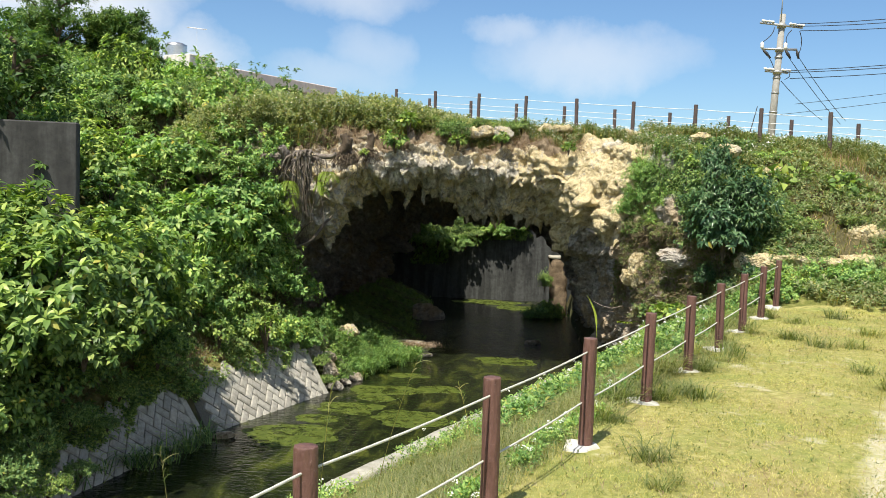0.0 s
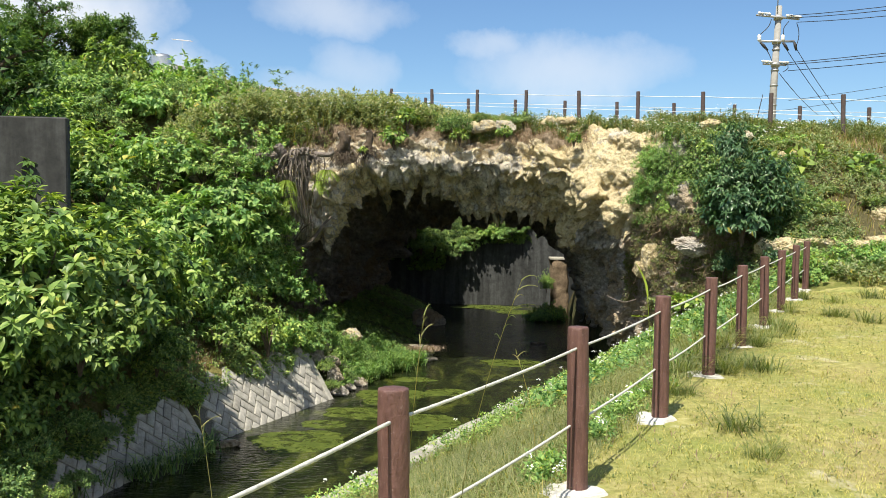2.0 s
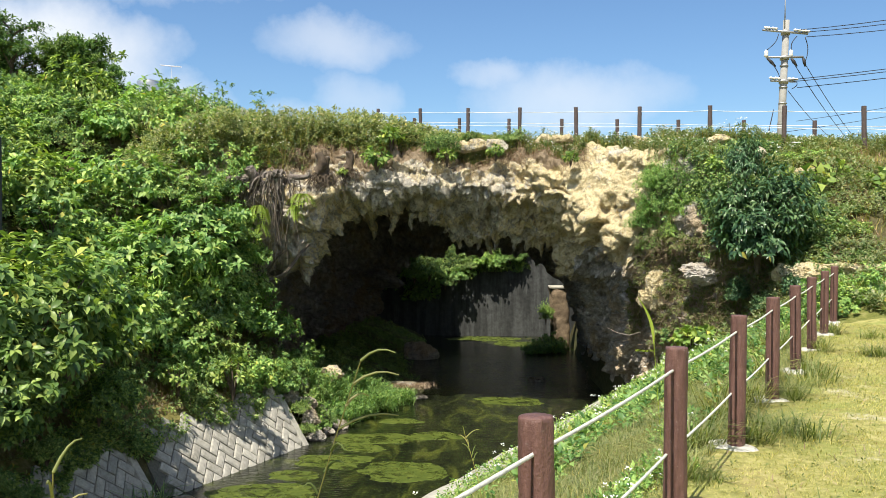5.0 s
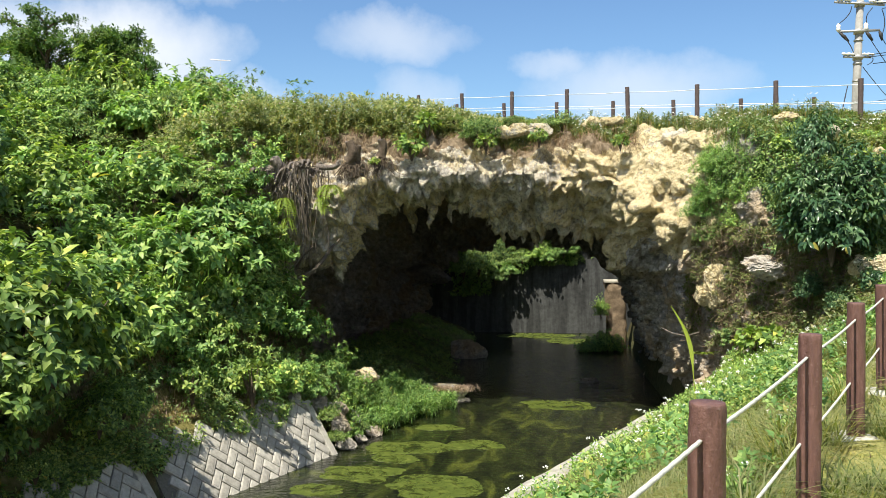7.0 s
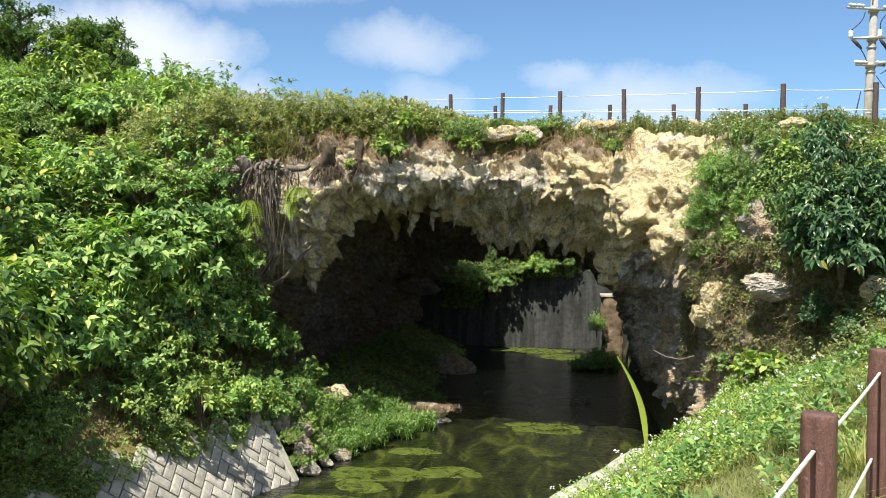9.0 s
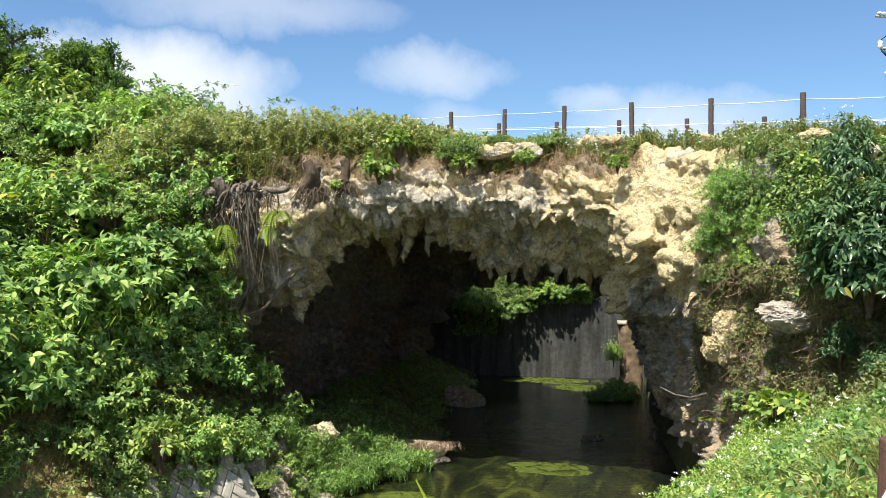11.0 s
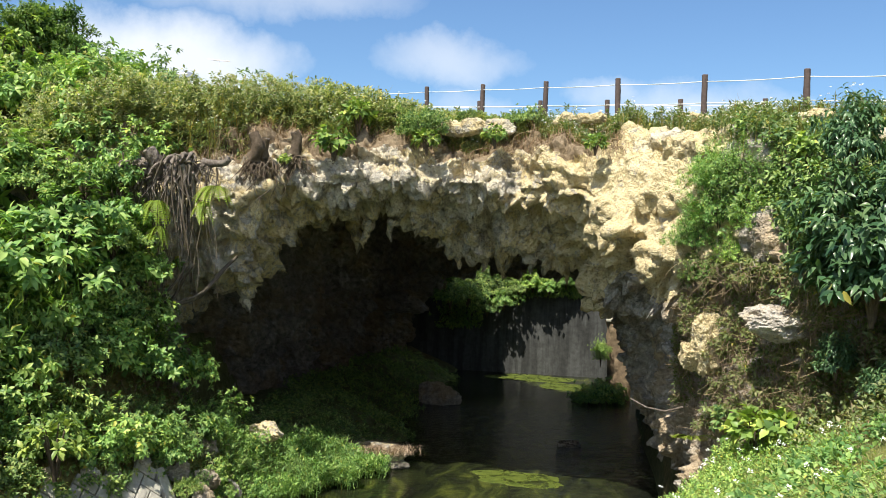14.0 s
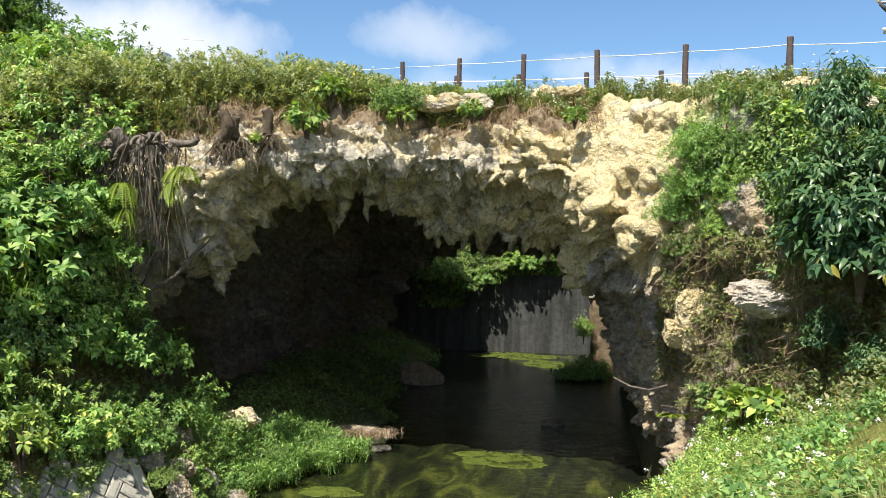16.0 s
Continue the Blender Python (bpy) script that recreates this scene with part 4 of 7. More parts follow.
def rope_run(a, b, sag, n=9):
    t = np.linspace(0, 1, n)[:, None]
    p = np.asarray(a) * (1 - t) + np.asarray(b) * t
    p[:, 2] -= sag * 4 * (t * (1 - t))[:, 0]
    return p


FENCE = [(0.99 + 0.8305 * k, 6.988 + 1.8515 * k) for k in range(-4, 7)]
FENCE[2] = (-0.735, 3.31)
fence = thing("rope_fence", "brown mould-wood concrete posts with two pale ropes along the lawn", "fence")
for k, (fx, fy) in enumerate(FENCE):
    post = part("post", post_mesh("post", POST_H, 0.061, k * 1.7, math.atan2(-0.91, -0.41)), M_POST, fence)
    post.location = (fx, fy, 0)
    post.rotation_euler = (0.012 * math.sin(k * 2.1), 0.015 * math.cos(k * 1.3), 0)
    ft = part("footing", footing_mesh(k * 2.3), M_FOOT, fence, "whitish concrete footing")
    ft.location = (fx - 0.05, fy, -0.028)
    ft.rotation_euler = (0, 0, k * 1.1)


def laid_rope(a, b, sag, radius):
    """A three-strand rope, its strands wound round each other."""
    n, sides = 150, 12
    p = rope_run(a, b, sag, n)
    v, f = tube(p, radius, sides, cap=False)
    turn = np.tile(np.arange(sides) * 2 * np.pi / sides, n) * 3 - np.repeat(np.arange(n), sides) * 0.85
    c = np.repeat(p, sides, 0)
    v = c + (v - c) * (0.90 + 0.17 * np.abs(np.cos(turn / 2)))[:, None]
    return mesh_np("rope", v, f, M_ROPE, None, True)


for h, aside in ((0.845, 0.0), (0.385, 0.03)):
    for (ax, ay), (bx, by) in zip(FENCE[:-1], FENCE[1:]):
        part("rope", laid_rope((ax - aside, ay + aside * 0.45, h), (bx - aside, by + aside * 0.45, h), 0.012, 0.0076), M_ROPE, fence, "pale twisted rope")

# ---- two rope fences on the land above ----
for name, label, first, step, count, z0, dz, tall in [
        ("rope_fence", "dark brown posts with thin white ropes along the cliff edge", (-4.26, 35.26), (1.713, -1.32), 12, 5.11, -0.178, 1.0),
        ("rope_fence", "far row of brown posts with white ropes", (-2.95, 35.75), (1.765, -0.98), 12, 4.82, -0.145, 1.0)]:
    top_fence = thing(name, label, "fence")
    prev = None
    for k in range(count):
        px, py, pz = first[0] + step[0] * k, first[1] + step[1] * k, z0 + dz * k
        if step[1] < -1.2 and k > 5:
            px, py, pz = 5.98 + 1.72 * (k - 6), 27.15 - 0.88 * (k - 6), 4.03 - 0.14 * (k - 6)
        pb = part("post", post_mesh("post", tall, 0.060, k + 40, None, M_FARPOST), M_FARPOST, top_fence)
        pb.location = (px, py, pz)
        pb.rotation_euler = (0.02 * math.sin(k * 3.7), 0.02 * math.cos(k * 2.9), k)
        if prev:
            for h in (0.86, 0.42):
                part("rope", tube_mesh("rope", rope_run((*prev[:2], prev[2] + h), (px, py, pz + h), 0.02), 0.0085, M_WIRE_ROPE, 6), M_WIRE_ROPE, top_fence, "thin white rope")
        prev = (px, py, pz)

thing("leaning_stick", "thin dark stick leaning on the upper fence", "stick",
              data=tube_mesh("leaning_stick", [(8.35, 30.2, 3.6), (8.5, 30.4, 4.4), (8.85, 30.9, 5.4)], [0.02, 0.02, 0.012], M_CABLE, 6))

# ---- concrete wall behind the arch, and the pillar ----
def wall_slab(name, label, a, b, z0, z1, thick, material, kind="structure"):
    a, b = Vector(a), Vector(b)
    mid = (a + b) / 2
    ang = math.atan2(b.y - a.y, b.x - a.x)
    bm = box_bm(((b - a).length, thick, z1 - z0), (mid.x, mid.y, (z0 + z1) / 2), 0.03, Matrix.Rotation(ang, 4, "Z"))
    me = bpy.data.meshes.new(name)
    bm.to_mesh(me)
    bm.free()
    me.materials.append(material)
    return tagged(new(name, me), label, "wall", "", kind)


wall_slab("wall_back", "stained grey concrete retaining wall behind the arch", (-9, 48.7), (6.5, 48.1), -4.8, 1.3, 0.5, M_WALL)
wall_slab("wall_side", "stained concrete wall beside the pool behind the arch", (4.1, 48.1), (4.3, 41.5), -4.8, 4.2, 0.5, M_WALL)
wall_slab("wall_hillside", "dark weathered concrete wall standing in the undergrowth", (-16.5, 16.4), (-9.25, 18.45), -1.0, 3.38, 0.35, M_DARKWALL)


def build_pillar():
    n, m = 24, 20
    t = np.linspace(0, 1, n)
    pts = np.stack([3.05 + 0.04 * np.sin(t * 4), 43.1 + 0 * t, -4.6 + 3.6 * t], -1)
    v, f = tube(pts, 0.47 + 0.03 * np.sin(t * 9), m, cap=False)
    c = np.repeat(pts, m, 0)
    off = v - c
    square = 0.47 / np.maximum(np.abs(off[:, 0]), np.abs(off[:, 1]))
    k = np.array([0.94 + 0.16 * noise.fractal(Vector(q) * 2.6, 0.8, 2.0, 4) for q in v]) * (0.45 + 0.55 * square)
    v = c + off * k[:, None]
    pil = thing("stone_pillar", "rough orange limestone block pillar with a thin pale cap", "pillar")
    part("shaft", mesh_np("shaft", v, f, M_PILLAR), M_PILLAR, pil)
    part("cap", box_bm((0.98, 0.98, 0.10), (3.06, 43.1, -0.99), 0.02), M_KERB, pil, "thin pale concrete cap")
    return pil


build_pillar()

# ---- revetment of herringbone blocks on the left bank ----


def block_mesh():
    """A concrete block with a chamfered rim and a shallow sunk groove round its raised face."""
    bl, bw, gap = 0.44, 0.22, 0.022
    bm = box_bm((bl - gap, bw - gap, 0.10), (0, 0, 0), 0.010)
    raised = box_bm((bl - gap - 0.09, bw - gap - 0.075, 0.02), (-0.012, 0.012, 0.048), 0.006)
    extra = bpy.data.meshes.new("raised")
    raised.to_mesh(extra)
    raised.free()
    bm.from_mesh(extra)
    bpy.data.meshes.remove(extra)
    me = bpy.data.meshes.new("block")
    bm.to_mesh(me)
    bm.free()
    me.materials.append(M_BLOCK)
    return me


def build_revetment(name, foot, way, length, high, seed, block):
    along = Vector((way[0], way[1], 0)).normalized()
    up = Vector((-0.56 * along.y, 0.56 * along.x, 0.83)).normalized()
    m = Matrix(((*along, 0), (*up, 0), (*along.cross(up), 0), (0, 0, 0, 1))).transposed()
    m.translation = foot
    rev = new(name)
    rev.matrix_world = m
    tagged(rev, "sloping bank of pale grey concrete blocks laid in herringbone", "revetment", "", "structure")
    part("backing", box_bm((length, high, 0.2), (-length / 2, high / 2 - 0.15, -0.105)), M_JOINT, rev, "dark mossy joints")
    part("edge_band", box_bm((0.20, high, 0.14), (0.03, high / 2 - 0.15, 0.02), 0.015), M_BLOCK, rev, "plain concrete edge band")
    bl, bw = 0.44, 0.22
    rng = random.Random(seed)
    c45 = math.cos(radians(45))
    # herringbone in a frame turned by 45 degrees: each step (bw, bw) has one lying and one standing block
    for k in range(-80, 81):
        for r in range(-24, 25):
            ox, oy = k * bw + r * bl, k * bw - r * bl
            for hx, hy, stand in ((ox + bl / 2, oy + bw / 2, 0), (ox + bw / 2, oy + bw + bl / 2, 1)):
                u, v = (hx - hy) * c45, (hx + hy) * c45
                if not (-length + 0.3 < u < -0.12 and 0.02 < v < high - 0.1):
                    continue
                ob = part("block", block, M_BLOCK, rev)
                ob.location = (u, v, 0.025 + rng.uniform(-0.014, 0.006))
                ob.rotation_euler = (rng.uniform(-0.014, 0.014), rng.uniform(-0.014, 0.014), radians(45 if not stand else 135) + rng.uniform(-0.012, 0.012))
    return rev


# ---- utility pole and cables ----
def build_pole():
    bx, by = 12.62, 42.5
    pole = thing("utility_pole", "pale round concrete pole with steel cross arms and insulators", "utility pole")
    part("shaft", tube_mesh("shaft", [(bx, by, 2.0), (bx + 0.16, by, 6.9), (bx + 0.32, by, 10.85)], [0.19, 0.165, 0.135], M_POLE, 16), M_POLE, pole)
    part("earth_spike", tube_mesh("earth_spike", [(bx + 0.22, by - 0.1, 10.5), (bx + 0.24, by - 0.1, 12.4)], [0.03, 0.015], M_GALV, 6), M_GALV, pole, "thin steel tip")
    # height, reach to both sides, tilt, upright insulators, end-on insulators
    for z, left, right, tilt, upright, flat in ((10.30, 1.05, 0.90, -0.10, (), (-0.85, -0.55, 0.42, 0.62, 0.85)), (9.20, 0.85, 0.75, 0.0, (-0.85, 0.22), ()), (8.15, 0.62, 0.45, -0.05, (), (-0.55, -0.35, 0.25, 0.42))):
        cx = bx + 0.36 * (z - 2) / 10.6
        part("cross_arm", tube_mesh("cross_arm", [(cx - left, by - 0.2, z - tilt * left), (cx + right, by - 0.2, z + tilt * right)], 0.055, M_GALV, 8), M_GALV, pole, "galvanised steel arm")
        part("clamp", tube_mesh("clamp", [(cx, by, z - 0.09), (cx, by, z + 0.09)], 0.20, M_GALV, 16), M_GALV, pole, "steel clamp")
        for o in upright:
            q = (cx + o, by - 0.2, z)
            part("insulator", tube_mesh("insulator", [(q[0], q[1], z), (q[0], q[1], z + 0.08), (q[0], q[1], z + 0.16), (q[0], q[1], z + 0.24), (q[0], q[1], z + 0.32)], [0.05, 0.10, 0.07, 0.095, 0.04], M_CERAMIC, 12), M_CERAMIC, pole, "white ceramic insulator")
        for o in flat:
            q = np.array([cx + o, by - 0.25, z + tilt * o + 0.10])
            part("insulator", tube_mesh("insulator", [tuple(q + [d, 0, -0.15 * d]) for d in (-0.15, -0.08, 0.0, 0.08, 0.15)], [0.025, 0.062, 0.04, 0.062, 0.025], M_CERAMIC, 10), M_CERAMIC, pole, "white ceramic insulator")
    cx = bx + 0.25
    # strain insulators under the middle arm, black jumpers between the arms
    for o, sway in ((-0.80, 0.35), (0.22, 0.25), (0.74, 0.10)):
        part("strain_insulator", tube_mesh("strain_insulator", [(cx + o, by - 0.2, 9.15), (cx + o + sway * 0.5, by - 0.2, 8.98), (cx + o + sway, by - 0.2, 8.78)], [0.05, 0.075, 0.04], M_CABLE, 8), M_CABLE, pole, "black strain insulator")
    for (ox, z0), (px, z1), bow in (((-0.35, 10.2), (-0.85, 9.5), 0.12), ((0.45, 10.1), (0.22, 9.5), -0.10), ((0.80, 10.05), (0.80, 8.95), 0.12), ((-0.6, 8.9), (-0.25, 8.2), 0.05), ((0.45, 8.1), (0.25, 7.8), 0.1)):
        t = np.linspace(0, 1, 9)
        run = np.stack([cx + ox + (px - ox) * t + bow * np.sin(t * np.pi), np.full(9, by - 0.25), z0 + (z1 - z0) * t], -1)
        part("jumper", tube_mesh("jumper", run, 0.018, M_CABLE, 5), M_CABLE, pole, "black jumper cable")
    for z in (8.85, 7.9, 7.2, 6.3):
        part("step_band", tube_mesh("step_band", [(bx + 0.36 * (z - 2) / 10.6, by, z - 0.03), (bx + 0.36 * (z - 2) / 10.6, by, z + 0.03)], 0.185, M_GALV, 16), M_GALV, pole, "steel band")
    return pole


build_pole()
for start, end, sag in [((13.3, 42.25, 10.36), (27.4, 22.0, 10.9), 0.86), ((13.5, 42.25, 10.26), (27.8, 22.0, 10.7), 0.88), ((13.7, 42.25, 10.06), (28.2, 22.0, 10.5), 0.90),
                        ((13.1, 42.25, 8.20), (27.4, 22.0, 8.6), 0.46), ((13.2, 42.25, 8.12), (27.8, 22.0, 8.4), 0.45), ((13.35, 42.25, 7.85), (28.2, 22.0, 8.2), 0.40),
                        ((13.72, 42.3, 8.85), (20.23, 53.75, 6.95), 0.12), ((13.25, 42.3, 8.85), (19.94, 53.75, 6.76), 0.12), ((13.0, 42.4, 7.75), (18.86, 53.73, 6.96), 0.12),
                        ((19.2, 60.0, 8.5), (40.87, 60.0, 12.54), 0.3), ((17.2, 60.0, 7.65), (39.56, 60.0, 11.67), 0.3)]:
    tagged(new("cable", tube_mesh("cable", rope_run(start, end, sag, 17), 0.016, M_CABLE, 5)), "thin black overhead cable in the sky", "cable", "overhead cables")


# ---- house above the slope ----
def build_house():
    h = thing("house", "flat-roofed house with a faded pink parapet behind hilltop shrubs", "house", (-18.5, 58.0, 0), 64.5)
    part("wall", box_bm((12.0, 8.0, 5.2), (6.0, 4.0, 6.3), 0.03), M_HOUSE, h)
    part("parapet", box_bm((12.5, 8.5, 0.8), (6.0, 4.0, 9.25), 0.04), M_PINKWALL, h, "faded pink parapet")
    part("stair_room", box_bm((2.4, 2.4, 1.0), (-0.6, 2.6, 9.85), 0.04), M_HOUSE, h, "pale roof room")
    for wx in (2.5, 6.0, 9.5):
        win = part("window", box_bm((1.6, 0.08, 1.1), (wx, -0.02, 7.4), 0.02), M_GALV, h)
        part("pane", box_bm((1.44, 0.06, 0.94), (wx, -0.05, 7.4), 0.005), M_GLASS_DARK, win, "dark glass")
    tk = thing("water_tank", "round stainless steel water tank on a roof", "water tank", (-22.4, 59.5, 9.75))
    part("drum", tube_mesh("drum", [(0, 0, z) for z in np.linspace(0, 1.5, 16)], [0.72 + 0.025 * (i % 2) for i in range(16)], M_STEEL, 24), M_STEEL, tk)
    part("lid", tube_mesh("lid", [(0, 0, 1.5), (0, 0, 1.6), (0, 0, 1.68), (0, 0, 1.7)], [0.72, 0.55, 0.25, 0.02], M_STEEL, 24), M_STEEL, tk, "domed steel lid")
    part("stand", box_bm((1.3, 1.3, 1.6), (0, 0, -0.8), 0.02), M_HOUSE, tk)
    tv = thing("roof_antenna", "thin white television antenna above the roofs", "antenna", (-23.2, 65.9, 5.0))
    part("mast", tube_mesh("mast", [(0, 0, 0), (0, 0, 8.5)], 0.009, M_GALV, 6), M_GALV, tv)
    part("boom", tube_mesh("boom", [(-0.75, 0, 8.55), (0.75, 0, 8.4)], 0.03, M_CERAMIC, 6), M_CERAMIC, tv)
    for k in range(7):
        part("element", tube_mesh("element", [(-0.7 + 0.23 * k, -0.28, 8.54 - 0.02 * k), (-0.7 + 0.23 * k, 0.28, 8.54 - 0.02 * k)], 0.012, M_CERAMIC, 5), M_CERAMIC, tv)


build_house()


# ---- plants ----
def shrub_mesh(name, seed, radius, height, twigs, per, length, width, material, droop=0.25, hang=0.1, spread=1.0, shell=0.35, lump=0.35, full=False, reach=0.9):
    """Foliage of a shrub: twig ends scattered through the outer shell of a lumpy dome."""
    rng = np.random.default_rng(seed)
    d = unit(rng.normal(size=(twigs, 3)))
    d[:, 2] = np.abs(d[:, 2]) * 1.0 - 0.22
    d = unit(d)
    lumps = np.array([1 + lump * noise.fractal(Vector(q) * 1.7 + Vector((seed, 0, 0)), 1.0, 2.0, 3) for q in d])
    r = lumps * (1 - shell * rng.uniform(0, 1, twigs) ** 1.5)
    c = d * r[:, None] * [radius, radius, height * 0.72] + [0, 0, height * 0.30]
    axis = unit(d * [1, 1, 0.9] + [0, 0, 0.55] + rng.normal(size=(twigs, 3)) * 0.25)
    v, f = sprays(rng, c, axis, per, length, width, spread, 0.45, droop, length * reach, 0.35, hang, full)
    return mesh_np(name, v, f, material)


def stem_mesh(seed, radius, height, count=7, thick=0.03):
    rng = np.random.default_rng(seed)
    runs = []
    for k in range(count):
        a = k * 2.4 + rng.uniform(0, 1)
        t = np.linspace(0, 1, 6)
        lean = radius * rng.uniform(0.3, 0.75)
        p = np.stack([np.cos(a) * lean * t ** 1.3, np.sin(a) * lean * t ** 1.3, -0.3 + (height * 0.8 + 0.3) * t], -1)
        runs.append((p, thick * (1.1 - 0.8 * t)))
    return tubes_mesh("woody_frame", runs, M_BARK, 5)


def shrub(name, label, category, seed, radius, height, twigs, per, length, width, material, group, **kw):
    s = thing(name, label, category, group=group)
    part("foliage", shrub_mesh("foliage", seed, radius, height, twigs, per, length, width, material, **kw), material, s)
    part("woody_frame", stem_mesh(seed, radius, height), M_BARK, s)
    return s


def place_at(x, y, turn=0.0, size=1.0, sink=0.1, tall=1.0, z=None):
    gz = float(ground_z(x, y)) if z is None else z
    return Matrix.Translation((x, y, gz - sink)) @ Matrix.Rotation(turn, 4, "Z") @ Matrix.Diagonal((size, size, size * tall, 1))


H = "hillside shrubs"
broad = [shrub("broad_leaved_shrub", "dense shrub with large light green leaves in the sun", "shrub", 11 + k, 1.15, 1.5, 330, 11, 0.165, 0.090, M_BROAD, H, droop=0.42, hang=0.42, spread=1.35, lump=0.75, shell=0.45, full=True, reach=0.3) for k in range(2)]
mixed = [shrub("hillside_shrub", "thick green shrub on the overgrown slope", "shrub", 21 + k, 1.0, 1.25, 260, 10, 0.140, 0.070, M_SHRUB, H, droop=0.38, hang=0.3, spread=1.25, lump=1.0, shell=0.55, full=True, reach=0.4) for k in range(3)]
lush = [shrub("lush_shrub", "bright green leafy shrub on the overgrown slope", "shrub", 31 + k, 1.0, 1.2, 190, 9, 0.19, 0.112, M_LUSH, H, droop=0.42, hang=0.38, spread=1.3, lump=1.0, shell=0.55, full=True, reach=0.35) for k in range(3)]
large = shrub("large_leaved_plant", "plant with a few very large drooping leaves", "plant", 41, 0.8, 0.9, 60, 5, 0.40, 0.28, M_LUSH, H, droop=0.35, hang=0.3, full=True)
creeper = [shrub("creeper_mound", "low mound of small-leaved creeper", "creeper", 51 + k, 0.9, 0.75, 520, 8, 0.095, 0.055, M_SHRUB, H, droop=0.15, hang=0.05, lump=0.6) for k in range(2)]
young = shrub("young_shrub", "small shrub with large light green leaves on the ledge", "shrub", 16, 0.45, 0.7, 34, 8, 0.160, 0.085, M_BROAD, H, droop=0.42, hang=0.35, spread=1.3, shell=0.4, full=True, reach=0.35)
protos = []


def use(proto, m):
    """The first use moves the built plant itself; later ones are copies."""
    if proto not in protos:
        protos.append(proto)
        proto.matrix_basis = m
        return proto
    ob = copy_thing(proto, m)
    ob.matrix_basis = m
    return ob


def palmate_plant(seed, stems, height, leaflet):
    """Stems that carry star-shaped leaves of seven narrow leaflets, held flat to the light."""
    rng = np.random.default_rng(seed)
    t = thing("palmate_plant", "tall plant with star-shaped bright green leaves on thin stalks", "plant", group=H)
    hubs, ups, runs = [], [], []
    for k in range(stems):
        a, r = rng.uniform(0, 6.28), rng.uniform(0.1, 0.75)
        u = np.linspace(0, 1, 6)
        top = np.array([np.cos(a) * r, np.sin(a) * r, height * rng.uniform(0.55, 1.05)])
        runs.append((np.stack([top[0] * u ** 1.5, top[1] * u ** 1.5, top[2] * u], -1), 0.012 * (1.2 - 0.8 * u)))
        for i in range(6):
            b = rng.uniform(0, 6.28)
            hubs.append(top + np.array([np.cos(b) * 0.22, np.sin(b) * 0.22, rng.uniform(-0.25, 0.08)]))
            ups.append([np.cos(b) * 0.45, np.sin(b) * 0.45, 1.0])
    hubs, ups = np.array(hubs), unit(np.array(ups))
    side = unit(np.cross(ups, rng.normal(size=ups.shape)))
    fore = np.cross(ups, side)
    base, along, face, size = [], [], [], []
    for i in range(7):
        g = (i - 3) * 0.72
        base.append(hubs)
        along.append(np.cos(g) * fore + np.sin(g) * side)
        face.append(ups)
        size.append(np.full(len(hubs), leaflet * (1.0 - 0.09 * abs(i - 3))) * rng.uniform(0.85, 1.1, len(hubs)))
    size = np.concatenate(size)
    v, f = full_leaves(rng, np.vstack(base), np.vstack(along), np.vstack(face), size, size * 0.30, 0.18, 0.22)
    part("foliage", mesh_np("foliage", v, f, M_LUSH), M_LUSH, t)
    part("stalk", tubes_mesh("stalk", runs, M_BARK, 5), M_BARK, t)
    return t


def cane_clump(seed):
    """A clump of thin canes with long narrow hanging leaves."""
    rng = np.random.default_rng(seed)
    n = 150
    b = np.stack([rng.normal(0, 0.28, n), rng.normal(0, 0.28, n), rng.uniform(0.1, 1.0, n)], -1)
    v, f = blades(rng, b, 0.42, 0.028, 1.5, 1.2)
    return thing("cane_clump", "clump of cane with long narrow arching leaves", "cane", group=H, data=mesh_np("cane_clump", v, f, M_LUSH))


palmate = [palmate_plant(501 + k, 11, 1.0, 0.17) for k in range(2)]
canes = [cane_clump(511)]
rs = random.Random(7)
# the big shrub beside the revetment
for x, y, s, z, p in [(-7.7, 16.2, 1.30, -0.75, 0), (-8.4, 15.0, 1.35, -0.8, 1), (-8.7, 17.2, 1.35, -0.5, 0), (-7.6, 17.5, 1.05, -0.9, 1), (-9.7, 16.2, 1.4, -0.4, 1), (-9.3, 13.9, 1.3, -1.2, 0),
                      (-8.4, 18.8, 1.05, -1.0, 1), (-10.6, 18.2, 1.2, 0.3, 1), (-7.5, 15.1, 0.9, -1.15, 0), (-8.3, 15.9, 0.75, -2.0, 1), (-8.4, 17.1, 0.7, -1.8, 0), (-8.8, 14.6, 0.85, -2.2, 0), (-9.0, 13.4, 0.9, -2.4, 1)]:
    use(broad[p], place_at(x, y, rs.uniform(0, 6.28), s, 0, 1.0, z))
for x, y, s, z in [(-8.0, 14.2, 0.6, -2.7), (-8.1, 13.2, 0.7, -3.0), (-7.9, 15.4, 0.5, -2.5), (-8.6, 12.4, 0.8, -2.9), (-7.6, 16.9, 0.45, -2.3), (-7.5, 13.8, 0.42, -3.3), (-7.7, 12.8, 0.5, -3.4), (-7.9, 11.8, 0.6, -3.5), (-7.3, 14.6, 0.32, -3.2), (-7.4, 15.9, 0.3, -2.7)]:
    use(creeper[0], place_at(x, y, rs.uniform(0, 6.28), s, 0, 1.0, z))
